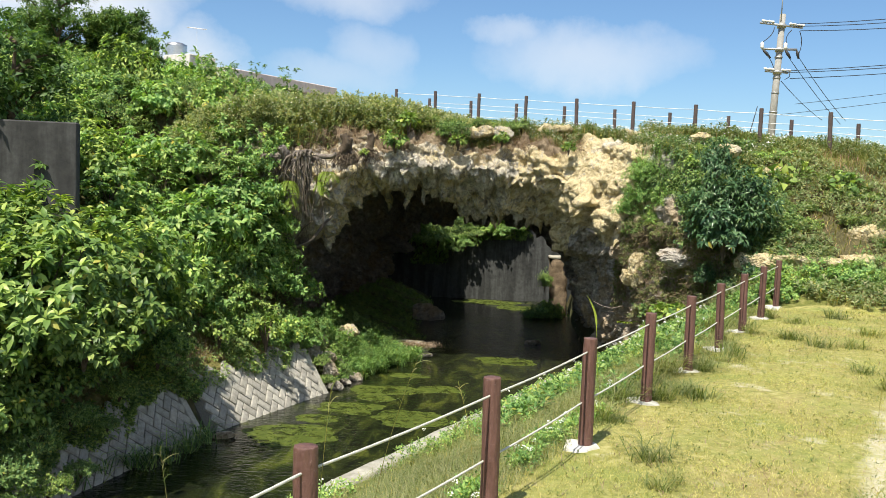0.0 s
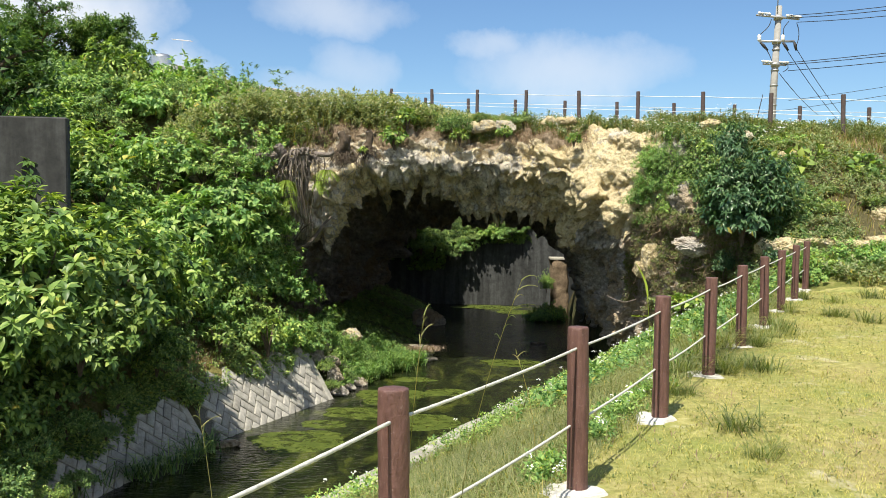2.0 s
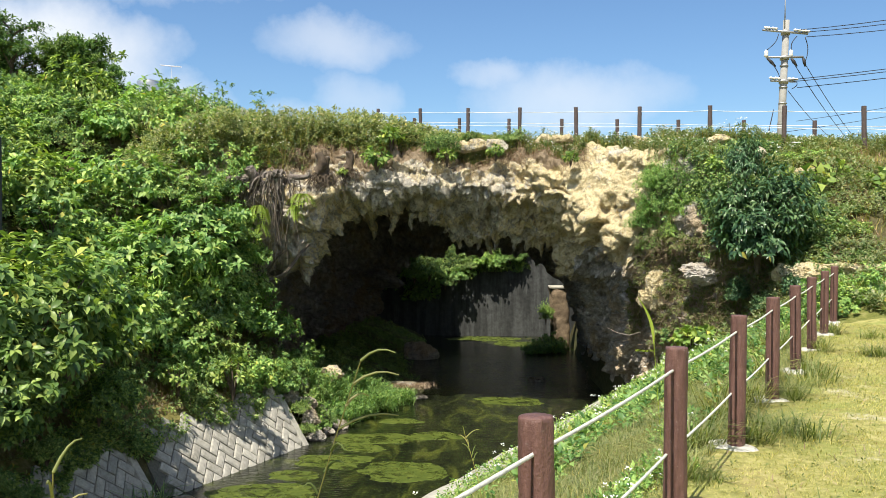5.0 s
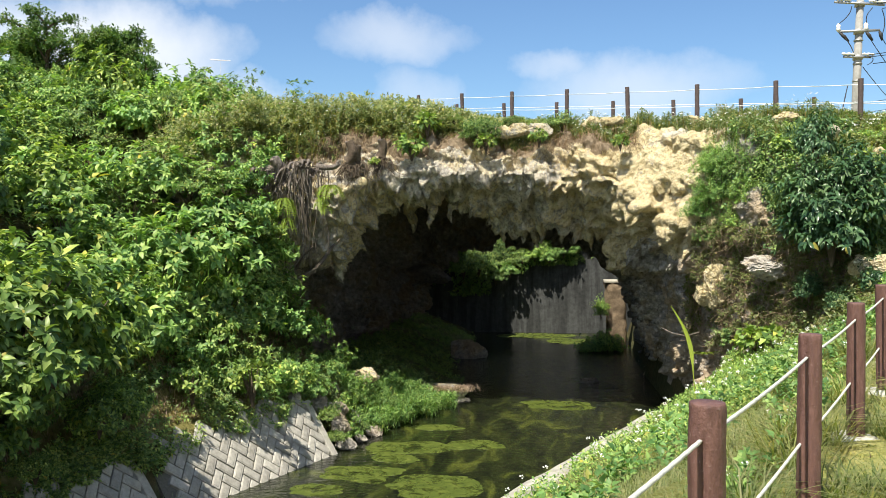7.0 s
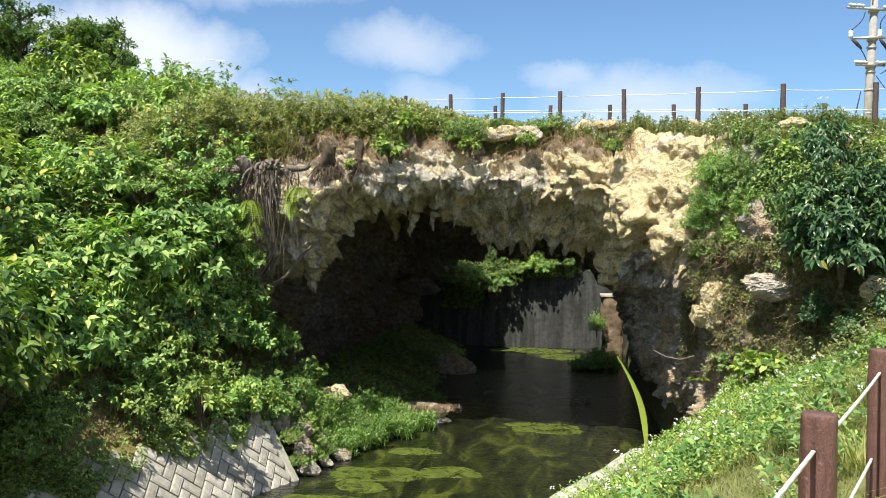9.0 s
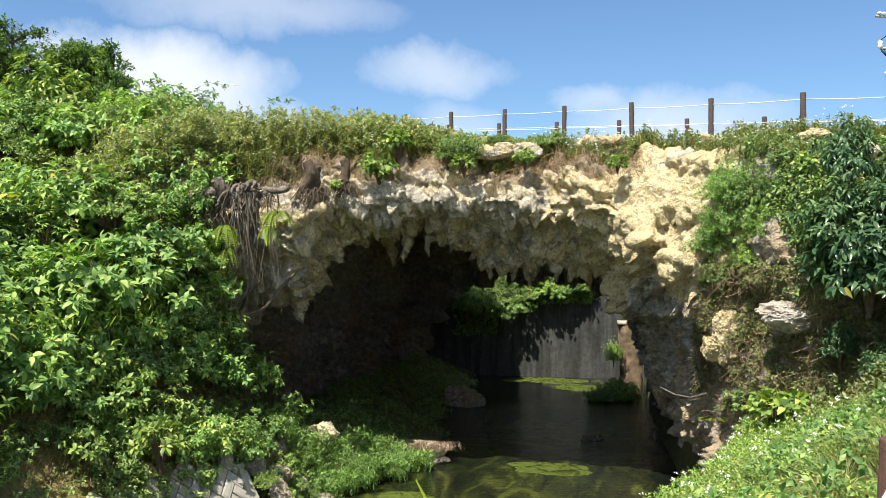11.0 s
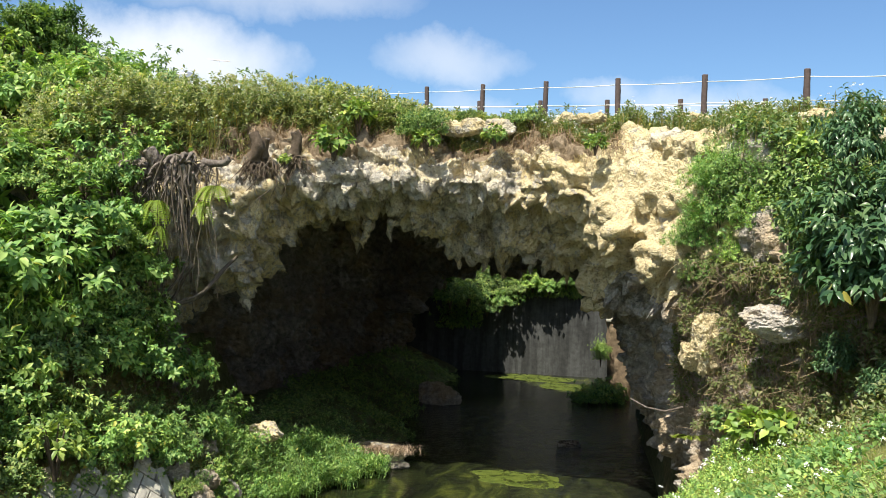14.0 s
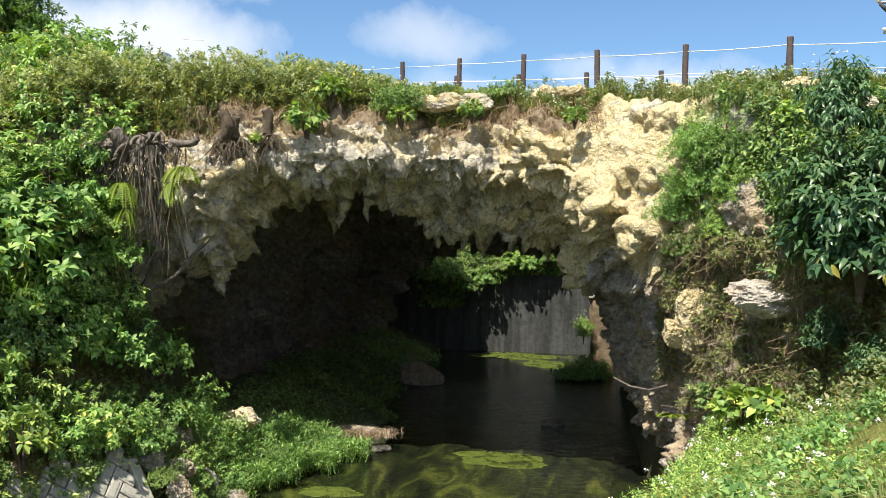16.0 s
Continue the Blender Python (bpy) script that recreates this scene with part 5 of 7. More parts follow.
# the slope behind it
for k in range(150):
    y = rs.uniform(18.5, 40)
    x = rs.uniform(-20, -5.6)
    e = float(x_left(np.array(y))) - x
    if y > 26.2 and x > -7.6:
        continue
    if y < 26.4 and e < 3.1:
        continue
    if -17 < x < -9.0 and y < 18.8:
        continue
    if y > 30 and x > -8.5:
        continue
    kind = rs.random()
    p = mixed[k % 3] if kind < 0.42 else lush[k % 3] if kind < 0.72 else creeper[k % 2] if kind < 0.92 else broad[k % 2]
    s = rs.uniform(0.75, 1.25) * (1.0 if y < 31 or x > -13.5 else 0.55)
    use(p, place_at(x, y, rs.uniform(0, 6.28), s, 0.15, rs.uniform(0.85, 1.15)))
for k in range(46):
    x, y = rs.uniform(-15, -7.9), rs.uniform(26.6, 36.0)
    p = (mixed + lush)[k % 6]
    use(p, place_at(x, y, rs.uniform(0, 6.28), rs.uniform(0.45, 0.8) * (1.0 if y < 31 else 0.8), 0.1, rs.uniform(0.85, 1.2)))
for x, y, s in [(-9.6, 25.6, 1.0), (-8.6, 25.4, 0.8), (-10.8, 26.6, 1.1), (-11.2, 24.2, 0.9), (-8.0, 24.8, 0.7)]:
    use(large, place_at(x, y, rs.uniform(0, 6.28), s, -0.2))
# front of the slope, over the revetment and beside the cave mouth
for x, y, s, z, p in [(-8.4, 22.6, 0.95, -0.7, 0), (-8.2, 23.8, 0.95, -0.4, 1), (-7.6, 25.0, 0.85, -0.3, 2), (-7.3, 26.5, 0.62, -0.6, 0), (-8.4, 21.6, 0.9, -0.9, 1), (-7.7, 25.0, 1.1, 0.5, 2), (-7.5, 26.3, 1.0, 0.6, 1),
                      (-8.4, 23.6, 1.15, 0.4, 0), (-9.0, 21.4, 1.0, -0.2, 2), (-6.6, 26.7, 0.42, -1.1, 4), (-9.2, 20.4, 1.0, -0.5, 1), (-7.9, 27.0, 0.9, 1.6, 2), (-6.7, 26.4, 0.6, -0.2, 5), (-6.9, 25.6, 0.6, 0.1, 3), (-6.35, 26.3, 0.7, -1.25, 1), (-6.0, 26.9, 0.5, -1.45, 2), (-7.0, 25.4, 0.75, -1.0, 0), (-7.4, 24.4, 0.8, -0.95, 4), (-7.8, 23.3, 0.8, -1.1, 1), (-6.7, 25.9, 0.65, -0.5, 2), (-8.2, 22.2, 0.75, -1.2, 2)]:
    use((lush + mixed)[p], place_at(x, y, rs.uniform(0, 6.28), s, 0, 1.0, z))
for k, (x, y, s, z) in enumerate([(-7.8, 25.9, 0.8, 2.4), (-8.6, 25.4, 0.9, 2.3), (-9.4, 25.2, 1.0, 2.4), (-7.2, 27.2, 0.6, 3.2), (-8.2, 26.9, 0.8, 3.2), (-9.2, 26.8, 0.9, 3.2), (-7.0, 25.6, 0.75, 1.3), (-7.6, 25.2, 0.9, 1.4), (-6.6, 26.0, 0.5, 0.6)]):
    use((creeper + lush)[k % 5], place_at(x, y, rs.uniform(0, 6.28), s, 0, 1.0, z))
for k, (x, y, s, z) in enumerate([(-7.5, 18.7, 0.5, -2.0), (-7.5, 19.6, 0.45, -1.9)]):
    use(broad[k % 2], place_at(x, y, rs.uniform(0, 6.28), s, 0, 1.0, z))
for k, (x, y, s, z) in enumerate([(-7.9, 22.3, 0.55, -2.0), (-7.6, 23.3, 0.55, -2.0), (-7.2, 24.3, 0.5, -2.0), (-6.9, 25.2, 0.5, -2.0), (-8.3, 21.3, 0.6, -1.95), (-6.4, 26.0, 0.42, -2.0), (-8.1, 20.4, 0.55, -1.95)]):
    use(mixed[k % 3], place_at(x, y, rs.uniform(0, 6.28), s, 0, 1.0, z))
for x, y, s, z in [(-5.95, 22.3, 1.0, -2.0), (-6.35, 23.0, 0.85, -2.0), (-7.0, 21.6, 0.8, -1.9)]:
    use(young, place_at(x, y, rs.uniform(0, 6.28), s, 0, 1.0, z))

for k, (x, y, z, s) in enumerate([(-8.2, 25.4, 2.3, 1.0), (-7.4, 25.7, 0.9, 0.9), (-7.9, 24.3, 0.7, 1.0), (-6.9, 25.9, -0.4, 0.7), (-6.3, 26.2, -1.5, 0.6), (-8.8, 23.0, 0.4, 1.1), (-9.6, 24.4, 1.7, 1.0), (-10.4, 22.6, 1.3, 1.1), (-8.9, 21.2, 0.0, 1.0), (-11.5, 25.5, 2.6, 1.1), (-9.2, 26.5, 2.9, 0.9), (-12.6, 23.5, 2.3, 1.1), (-7.0, 24.6, -0.3, 0.7), (-13.4, 27.2, 3.6, 1.1)]):
    use(palmate[k % 2], place_at(x, y, k * 2.1, s, 0, 1.0, z))
for k, (x, y, z, s) in enumerate([(-7.7, 23.4, -0.5, 0.9), (-7.3, 24.4, -0.2, 0.8), (-8.3, 22.4, -0.6, 1.0), (-6.6, 25.8, -0.8, 0.7), (-8.9, 24.4, 0.8, 0.9), (-6.9, 25.2, -1.2, 0.6), (-8.1, 21.3, -1.2, 0.8)]):
    use(canes[0], place_at(x, y, k * 1.7, s, 0, 1.0, z))

# low bushes on the sunny ledge
for k, (x, y, s) in enumerate([(-6.3, 24.0, 0.5), (-6.9, 23.2, 0.55), (-6.15, 24.8, 0.45), (-7.4, 22.4, 0.5), (-5.85, 25.4, 0.45), (-6.75, 22.5, 0.4), (-6.6, 23.6, 0.42), (-6.0, 24.5, 0.6), (-6.9, 23.9, 0.65), (-7.6, 23.2, 0.6), (-5.5, 26.2, 0.45)]):
    use((lush + mixed)[(k * 2) % 6], place_at(x, y, k * 2.3, s, 0.05, 1.05))


def tree(name, label, seed, height, crown, twigs, material, length, width, group):
    """A tapered trunk with limbs that carry clumps of leaves."""
    rng = np.random.default_rng(seed)
    t = thing(name, label, "tree", group=group)
    tt = np.linspace(0, 1, 9)
    bend = rng.uniform(-0.12, 0.12, 2) * height
    trunk = np.stack([bend[0] * tt ** 2, bend[1] * tt ** 2, -0.4 + (height * 0.85 + 0.4) * tt], -1)
    runs = [(trunk, 0.035 * height * (1.05 - 0.85 * tt))]
    heads = []
    for k in range(15):
        a = k * 2.4 + rng.uniform(-0.4, 0.4)
        at = rng.uniform(0.35, 1.0)
        root = np.array([np.interp(at, tt, trunk[:, i]) for i in range(3)])
        ln = crown * rng.uniform(0.45, 1.0) * (1.25 - 0.55 * at)
        end = root + np.array([np.cos(a) * ln, np.sin(a) * ln, ln * rng.uniform(0.25, 0.8)])
        u = np.linspace(0, 1, 5)[:, None]
        p = root * (1 - u) + end * u
        p[:, 2] += 0.15 * ln * (u * (1 - u))[:, 0] * 4
        runs.append((p, 0.014 * height * (1.0 - 0.8 * u[:, 0])))
        heads += [end, p[3], p[2]]
    heads.append(trunk[-1])
    part("trunk", tubes_mesh("trunk", runs, M_BARK, 7), M_BARK, t)
    heads = np.array(heads)
    pick = heads[rng.integers(0, len(heads), twigs)]
    c = pick + rng.normal(size=(twigs, 3)) * crown * 0.13 * [1, 1, 0.7]
    ax = unit(c - pick + [0, 0, 0.25 * crown] + rng.normal(size=(twigs, 3)) * 0.2)
    v, f = sprays(rng, c, ax, 7, length, width, 1.0, 0.4, 0.25, length, 0.4, 0.15)
    part("crown", mesh_np("crown", v, f, material), material, t)
    return t


T = "trees on the hilltop"
trees = [tree("hill_tree", "dark green broad-leaved tree on the hilltop", 61 + k, 4.2, 1.7, 560, M_TREE, 0.20, 0.10, T) for k in range(3)]
for k, (x, y, s, base) in enumerate([(-16.6, 37.6, 0.82, 6.3), (-18.2, 38.0, 0.66, 6.4), (-19.6, 37.5, 0.6, 6.6), (-17.6, 39.5, 0.62, 6.3), (-15.2, 36.8, 0.55, 6.0), (-22.6, 35.5, 0.9, 6.6), (-12.4, 39.0, 0.30, 5.6),
                                     (-12.4, 17.6, 1.05, 1.8), (-11.7, 19.9, 0.98, 2.0), (-14.0, 21.2, 1.15, 2.4), (-16.7, 37.3, 0.80, 6.2), (-16.3, 38.6, 0.74, 6.2), (-17.4, 37.4, 0.74, 6.5), (-19.0, 36.6, 0.85, 6.7), (-20.6, 37.0, 0.8, 6.8)]):
    use(trees[k % 3], place_at(x, y, k * 1.3, s, 0.2, 1.0, base))

# glossy bush on the right-hand bluff
gl = [shrub("glossy_bush", "tall dark bush with long drooping glossy leaves", "bush", 71 + 4 * k, 0.8, 1.5, 330, 6, 0.20, 0.085, M_GLOSSY, "bluff bushes", droop=0.4, hang=0.75, lump=0.8, shell=0.45, full=True) for k in range(2)]
for k, (x, y, z, s, t) in enumerate([(5.65, 21.5, 0.95, 0.90, 1.0), (6.05, 21.3, 1.35, 0.78, 1.0), (5.35, 21.8, 1.75, 0.66, 1.0), (5.5, 21.9, 2.75, 0.46, 1.25), (6.15, 21.6, 2.0, 0.66, 1.0), (5.35, 21.9, 0.05, 0.32, 1.0), (5.75, 21.2, -0.1, 0.30, 0.9), (6.3, 20.9, 0.2, 0.42, 1.0)]):
    use(gl[k % 2], place_at(x, y, k * 1.9, s, 0, t, z))
fe = shrub("feathery_bush", "fresh green feathery bush hanging down the rock face", "bush", 72, 0.85, 1.5, 620, 9, 0.10, 0.034, M_LUSH, "bluff bushes", droop=0.2, hang=0.45, lump=0.8, shell=0.5)
for k, (x, y, z, s) in enumerate([(3.85, 24.85, 1.55, 0.52), (4.15, 24.3, 1.9, 0.62), (4.35, 24.2, 2.5, 0.6), (4.05, 24.7, 2.55, 0.5), (4.65, 23.5, 1.85, 0.45), (4.75, 23.7, 2.6, 0.36), (3.95, 24.6, 1.05, 0.35), (4.4, 23.9, 1.35, 0.4)]):
    use(fe, place_at(x, y, k * 2.0, s, 0, 1.0, z))
for k in range(54):
    x, y = rs.uniform(5.0, 16), rs.uniform(20.5, 28)
    if x < 7 and y < 22.6:
        continue
    kind = rs.random()
    p = creeper[k % 2] if kind < 0.90 or x < 7.5 else mixed[k % 3] if kind < 0.96 else lush[k % 3]
    use(p, place_at(x, y, rs.uniform(0, 6.28), rs.uniform(0.25, 0.5), 0.12, rs.uniform(0.6, 0.95)))
for k in range(34):
    x = rs.uniform(6.3, 15)
    y = np.interp(x, [6.3, 7.2, 14], [18.2, 17.75, 17.2]) + rs.uniform(0.0, 1.5)
    use(creeper[k % 2] if k % 3 else lush[k % 2], place_at(x, y, rs.uniform(0, 6.28), rs.uniform(0.5, 0.75) * (1.0 if k % 3 else 0.62), 0.1, 0.95))
# plants behind the arch and on its top
for x, y, s, z, p in [(-3.9, 46.9, 0.8, -0.9, 3), (-3.2, 47.2, 0.75, -0.8, 4), (-2.4, 47.5, 0.6, -1.3, 5), (-1.7, 47.6, 0.55, -1.0, 0), (-1.1, 47.6, 0.42, -0.4, 4), (-0.5, 47.6, 0.5, -0.2, 2), (0.2, 47.6, 0.5, -0.3, 0), (0.9, 47.6, 0.45, -0.05, 1), (1.5, 47.8, 0.35, 0.2, 2), (-0.9, 48.0, 0.5, 0.6, 0), (0.6, 48.0, 0.5, 0.7, 1)]:
    use((lush + mixed)[p], place_at(x, y, rs.uniform(0, 6.28), s, 0, 1.0, z))
use(lush[0], place_at(1.95, 42.0, 1.0, 0.50, 0, 1.3, -4.1))
use(fe, place_at(2.0, 41.8, 2.0, 0.6, 0, 0.7, -3.9))
use(fe, place_at(2.4, 42.3, 2.0, 0.34, 0, 1.7, -2.5))



# ---- undergrowth and grass ----
def inside_any(x, y):
    """True where the left slope carries undergrowth."""
    e = x_left(y) - x
    return (e > 2.8) & ~((y > 26.8) & (x > -7.4)) & ~((y > 17.2) & (y < 18.6) & (x < -9.3))


def hill_cover():
    rng = np.random.default_rng(3)
    n = 10000
    xy = np.stack([rng.uniform(-24, -5.0, n), rng.uniform(13, 42, n)], -1)
    xy = xy[inside_any(xy[:, 0], xy[:, 1])]
    p, nn = drop(xy)
    lift = rng.uniform(0.05, 0.55, (len(p), 1))
    v, f = sprays(rng, p + [0, 0, 1] * lift, nn + [0, 0, 0.6] + rng.normal(size=p.shape) * 0.3, 8, 0.15, 0.075, 1.0, 0.4, 0.25, 0.12, 0.4, 0.12)
    stuff("undergrowth", "tangle of green leafy undergrowth covering the hillside", "undergrowth", mesh_np("undergrowth", v, f, M_SHRUB))


hill_cover()


def meadow_on_top():
    rng = np.random.default_rng(5)
    # herbs and grass on the land over the arch and along its edge
    n = 21000
    x = rng.uniform(-8.6, 15, n)
    y = y_face(np.clip(x, -14, 7)) + np.where(x > 6.5, 4.0, 0.0) + 0.75 + 8.5 * rng.uniform(0, 1, n) ** 1.9 + 0.35 * np.sin(x * 2.3)
    keep = ~((x > 4.3) & (y < 22.5))
    p, nn = drop(np.stack([x, y], -1)[keep])
    up = p[:, 2] > 3.1
    p, nn = p[up], nn[up]
    west = smooth(0.5, -5, p[:, 0])
    tall = 0.36 + 0.38 * west + 0.12 * np.sin(p[:, 0] * 1.7) * np.sin(p[:, 1] * 1.1 + 1)
    pick = rng.uniform(0, 1, len(p))
    a = pick < 0.38
    v, f = blades(rng, p[a], np.maximum(tall[a] * 1.15, 0.15), 0.016, 0.4, 0.45)
    stuff("meadow_grass", "dry green grass on the land above the arch", "grass", mesh_np("meadow_grass", v, f, M_GRASS))
    b = pick > 0.35
    q = p[b] + np.stack([np.zeros(b.sum()), np.zeros(b.sum()), rng.uniform(0.1, 1.0, b.sum()) * np.maximum(tall[b], 0.1)], -1)
    v, f = sprays(rng, q, np.array([0, 0, 1.0]) + rng.normal(size=q.shape) * 0.5, 8, 0.080, 0.040, 1.0, 0.4, 0.25, 0.09, 0.4, 0.1)
    stuff("meadow_herbs", "leafy herbs growing along the top of the arch", "herbs", mesh_np("meadow_herbs", v, f, M_HERB))
    c = rng.uniform(0, 1, len(p)) < 0.11
    q = p[c] + np.stack([np.zeros(c.sum()), np.zeros(c.sum()), np.maximum(tall[c], 0.15) * rng.uniform(0.8, 1.35, c.sum())], -1)
    v, f = sprays(rng, q, np.tile([0, -0.4, 1.0], (len(q), 1)), 4, 0.035, 0.028, 1.0, 0.15, 0.0, 0.0, 0.1)
    stuff("white_flowers", "small white wild flowers above the arch", "flowers", mesh_np("white_flowers", v, f, M_FLOWER))
    e = rng.uniform(0, 1, len(p)) < 0.12
    v, f = blades(rng, p[e], 0.42 + 0.35 * west[e], 0.010, 0.5, 0.4)
    stuff("dry_stems", "tall thin dry grass stems above the arch", "dry grass", mesh_np("dry_stems", v, f, M_MEADOW))
    # uncut grass in front of the upper fences
    n = 9000
    t = rng.uniform(-0.05, 1.02, n)
    q = np.stack([-3.5 + 18.0 * t, 33.6 - 11.2 * t + rng.uniform(-1.6, 0.5, n), np.zeros(n)], -1)
    q, _ = drop(q[:, :2])
    q = q[q[:, 2] > 3.0]
    v, f = blades(rng, q, 0.33 + 0.09 * np.sin(q[:, 0] * 1.9), 0.012, 0.8, 0.6)
    stuff("tall_grass", "long half-dry grass along the upper fences", "grass", mesh_np("tall_grass", v, f, M_MEADOW))
    v, f = blades(rng, q[::6] + [0.1, 0.05, 0], 0.42, 0.010, 0.7, 0.5)
    stuff("withered_straw", "brown withered stems along the upper fences", "dry grass", mesh_np("withered_straw", v, f, M_RED))
    # a thicker hedge of herbs over the left half of the arch
    n = 8500
    x = rng.uniform(-10.5, 0.2, n)
    y = y_face(x) + 0.55 + 3.0 * rng.uniform(0, 1, n) ** 1.3
    p, nn = drop(np.stack([x, y], -1))
    q = p + np.array([0, 0, 1.0]) * (rng.uniform(0.0, 1.0, (len(p), 1)) * (0.45 + 0.70 * smooth(-0.5, -4.5, p[:, :1])))
    v, f = sprays(rng, q, np.array([0, -0.5, 1.0]) + rng.normal(size=q.shape) * 0.45, 8, 0.100, 0.054, 1.0, 0.4, 0.25, 0.10, 0.4, 0.1)
    stuff("edge_hedge", "thick green herbs over the edge of the arch", "herbs", mesh_np("edge_hedge", v, f, M_HERB))
    # withered roots and straw hanging along the edge
    n = 3600
    x = rng.uniform(-7.5, 2.6, n)
    p, nn = drop(np.stack([x, y_face(x) + rng.uniform(0.35, 1.5, n)], -1))
    v, f = blades(rng, p, 0.30, 0.013, 0.9, 0.9)
    stuff("withered_straw", "brown withered stems along the rock edge", "dry grass", mesh_np("withered_straw", v, f, M_RED))


meadow_on_top()


def edge_roots():
    rng = np.random.default_rng(31)
    runs = []
    for k in range(1700):
        x = rng.uniform(-7.2, 3.3)
        if noise.noise(Vector((x * 0.8, 2.0, 0))) < -0.15:
            continue
        hit, _, _, _ = SURF.ray_cast(Vector((x, float(y_face(x)) + rng.uniform(0.35, 0.9), 9)), Vector((0, 0, -1)))
        if not hit:
            continue
        u = np.linspace(0, 1, 7)
        ln = rng.uniform(0.15, 0.55)
        w = rng.normal(0, 1, 3)
        q = np.stack([hit.x + ln * (0.5 * w[0] * u + 0.12 * np.sin(u * 7 + w[1] * 3)), hit.y - ln * (0.75 * u + 0.1 * w[2] * u), hit.z + 0.10 * np.sin(u * 3.0) - 0.75 * ln * u ** 1.6], -1)
        runs.append((q, rng.uniform(0.003, 0.011) * (1.1 - 0.8 * u)))
    stuff("edge_roots", "tangle of brown roots hanging over the rock edge", "roots", tubes_mesh("edge_roots", runs, M_VINE, 4))


edge_roots()


def bank_grass():
    rng = np.random.default_rng(8)
    n = 110000
    y = rng.uniform(1.5, 25.2, n)
    x0, x1 = x_right(y) + 0.74 + 0.30 * smooth(17, 13, y) + 0.10 * np.sin(y * 1.9), np.minimum(fence_x(y) - 0.12, 5.4)
    t = rng.uniform(0, 1, n)
    x = x0 + (x1 - x0) * t
    p = np.stack([x, y, ground_z(x, y)], -1)
    patch = np.array([noise.noise(Vector((a * 0.9, b * 0.9, 0.0))) for a, b in zip(x, y)])
    green = t < 0.10 - 0.9 * patch + 0.60 * smooth(9.5, 15.5, y)
    low = p[:, 2] < 0.3
    p, green = p[low], green[low]
    dry = ~green
    v, f = blades(rng, p[dry], 0.075, 0.0055, 1.3, 1.0)
    stuff("bank_grass", "yellowish uncut grass on the bank", "grass", mesh_np("bank_grass", v, f, M_BANKG))
    s = p[dry][::7]
    v, f = blades(rng, s, 0.20, 0.0045, 1.1, 0.9)
    stuff("bank_grass", "thin taller green grass on the bank", "grass", mesh_np("bank_grass", v, f, M_MEADOW))
    g = p[green]
    half = rng.uniform(0, 1, len(g)) < 0.72
    v, f = blades(rng, g[half], 0.16, 0.0075, 1.0, 0.9)
    stuff("bank_grass", "fresh green grass low on the bank", "grass", mesh_np("bank_grass", v, f, M_MEADOW))
    h = g[~half][::3]
    h = h + np.array([0, 0, 1.0]) * rng.uniform(0.05, 0.28, (len(h), 1))
    v, f = sprays(rng, h, np.array([0, 0, 1.0]) + rng.normal(size=h.shape) * 0.4, 7, 0.05, 0.027, 1.0, 0.35, 0.2, 0.06, 0.4, 0.05)
    stuff("bank_herbs", "bright green flowering herbs along the stream bank", "herbs", mesh_np("bank_herbs", v, f, M_LUSH))
    w = g[rng.uniform(0, 1, len(g)) < 0.0042]
    w = w + np.array([0, 0, 1.0]) * rng.uniform(0.22, 0.42, (len(w), 1))
    v, f = sprays(rng, w, np.tile([0, -0.5, 1.0], (len(w), 1)), 6, 0.025, 0.019, 1.0, 0.1, 0.0, 0.0, 0.1)
    stuff("white_flowers", "small white daisies on the bank", "flowers", mesh_np("white_flowers", v, f, M_FLOWER))


bank_grass()


def lawn_blades():
    rng = np.random.default_rng(9)
    n = 240000
    y = 3.5 + 14.3 * rng.uniform(0, 1, n) ** 1.15
    x = fence_x(y) - 0.4 + (8.5 - 0.15 * y) * rng.uniform(0, 1, n)
    patch = np.array([noise.noise(Vector((a * 1.3, b * 1.3, 3.0))) for a, b in zip(x[::6], y[::6])]).repeat(6)[:n]
    keep = rng.uniform(-0.6, 0.5, n) < patch + 0.15
    for fx, fy in FENCE:
        keep &= np.hypot(x - fx, y - fy) > 0.24
    x, y, patch = x[keep], y[keep], patch[keep]
    p = np.stack([x, y, ground_z(x, y)], -1)
    v, f = blades(rng, p, 0.020 + 0.040 * np.clip(patch, 0, 1) + 0.018 * rng.uniform(0, 1, len(p)) ** 3, 0.0042, 1.3, 0.9)
    stuff("lawn_grass", "short yellowish turf of the mown lawn", "grass", mesh_np("lawn_grass", v, f, M_TURF))
    # fresh weeds and withered clippings between the turf
    weed = p[(patch > 0.12) & (rng.uniform(0, 1, len(p)) < 0.035)]
    v, f = sprays(rng, weed + [0, 0, 0.012], np.array([0, 0, 1.0]) + rng.normal(size=weed.shape) * 0.4, 5, 0.030, 0.013, 1.0, 0.3, 0.2, 0.015, 0.4, 0.1)
    stuff("lawn_weeds", "low green weeds scattered through the lawn", "herbs", mesh_np("lawn_weeds", v, f, M_MEADOW))
    dead = p[(patch < 0.1) & (rng.uniform(0, 1, len(p)) < 0.05)]
    v, f = blades(rng, dead, 0.055, 0.005, 2.2, 1.2)
    stuff("dry_clippings", "withered clippings lying on the lawn", "dry grass", mesh_np("dry_clippings", v, f, M_RED))


lawn_blades()


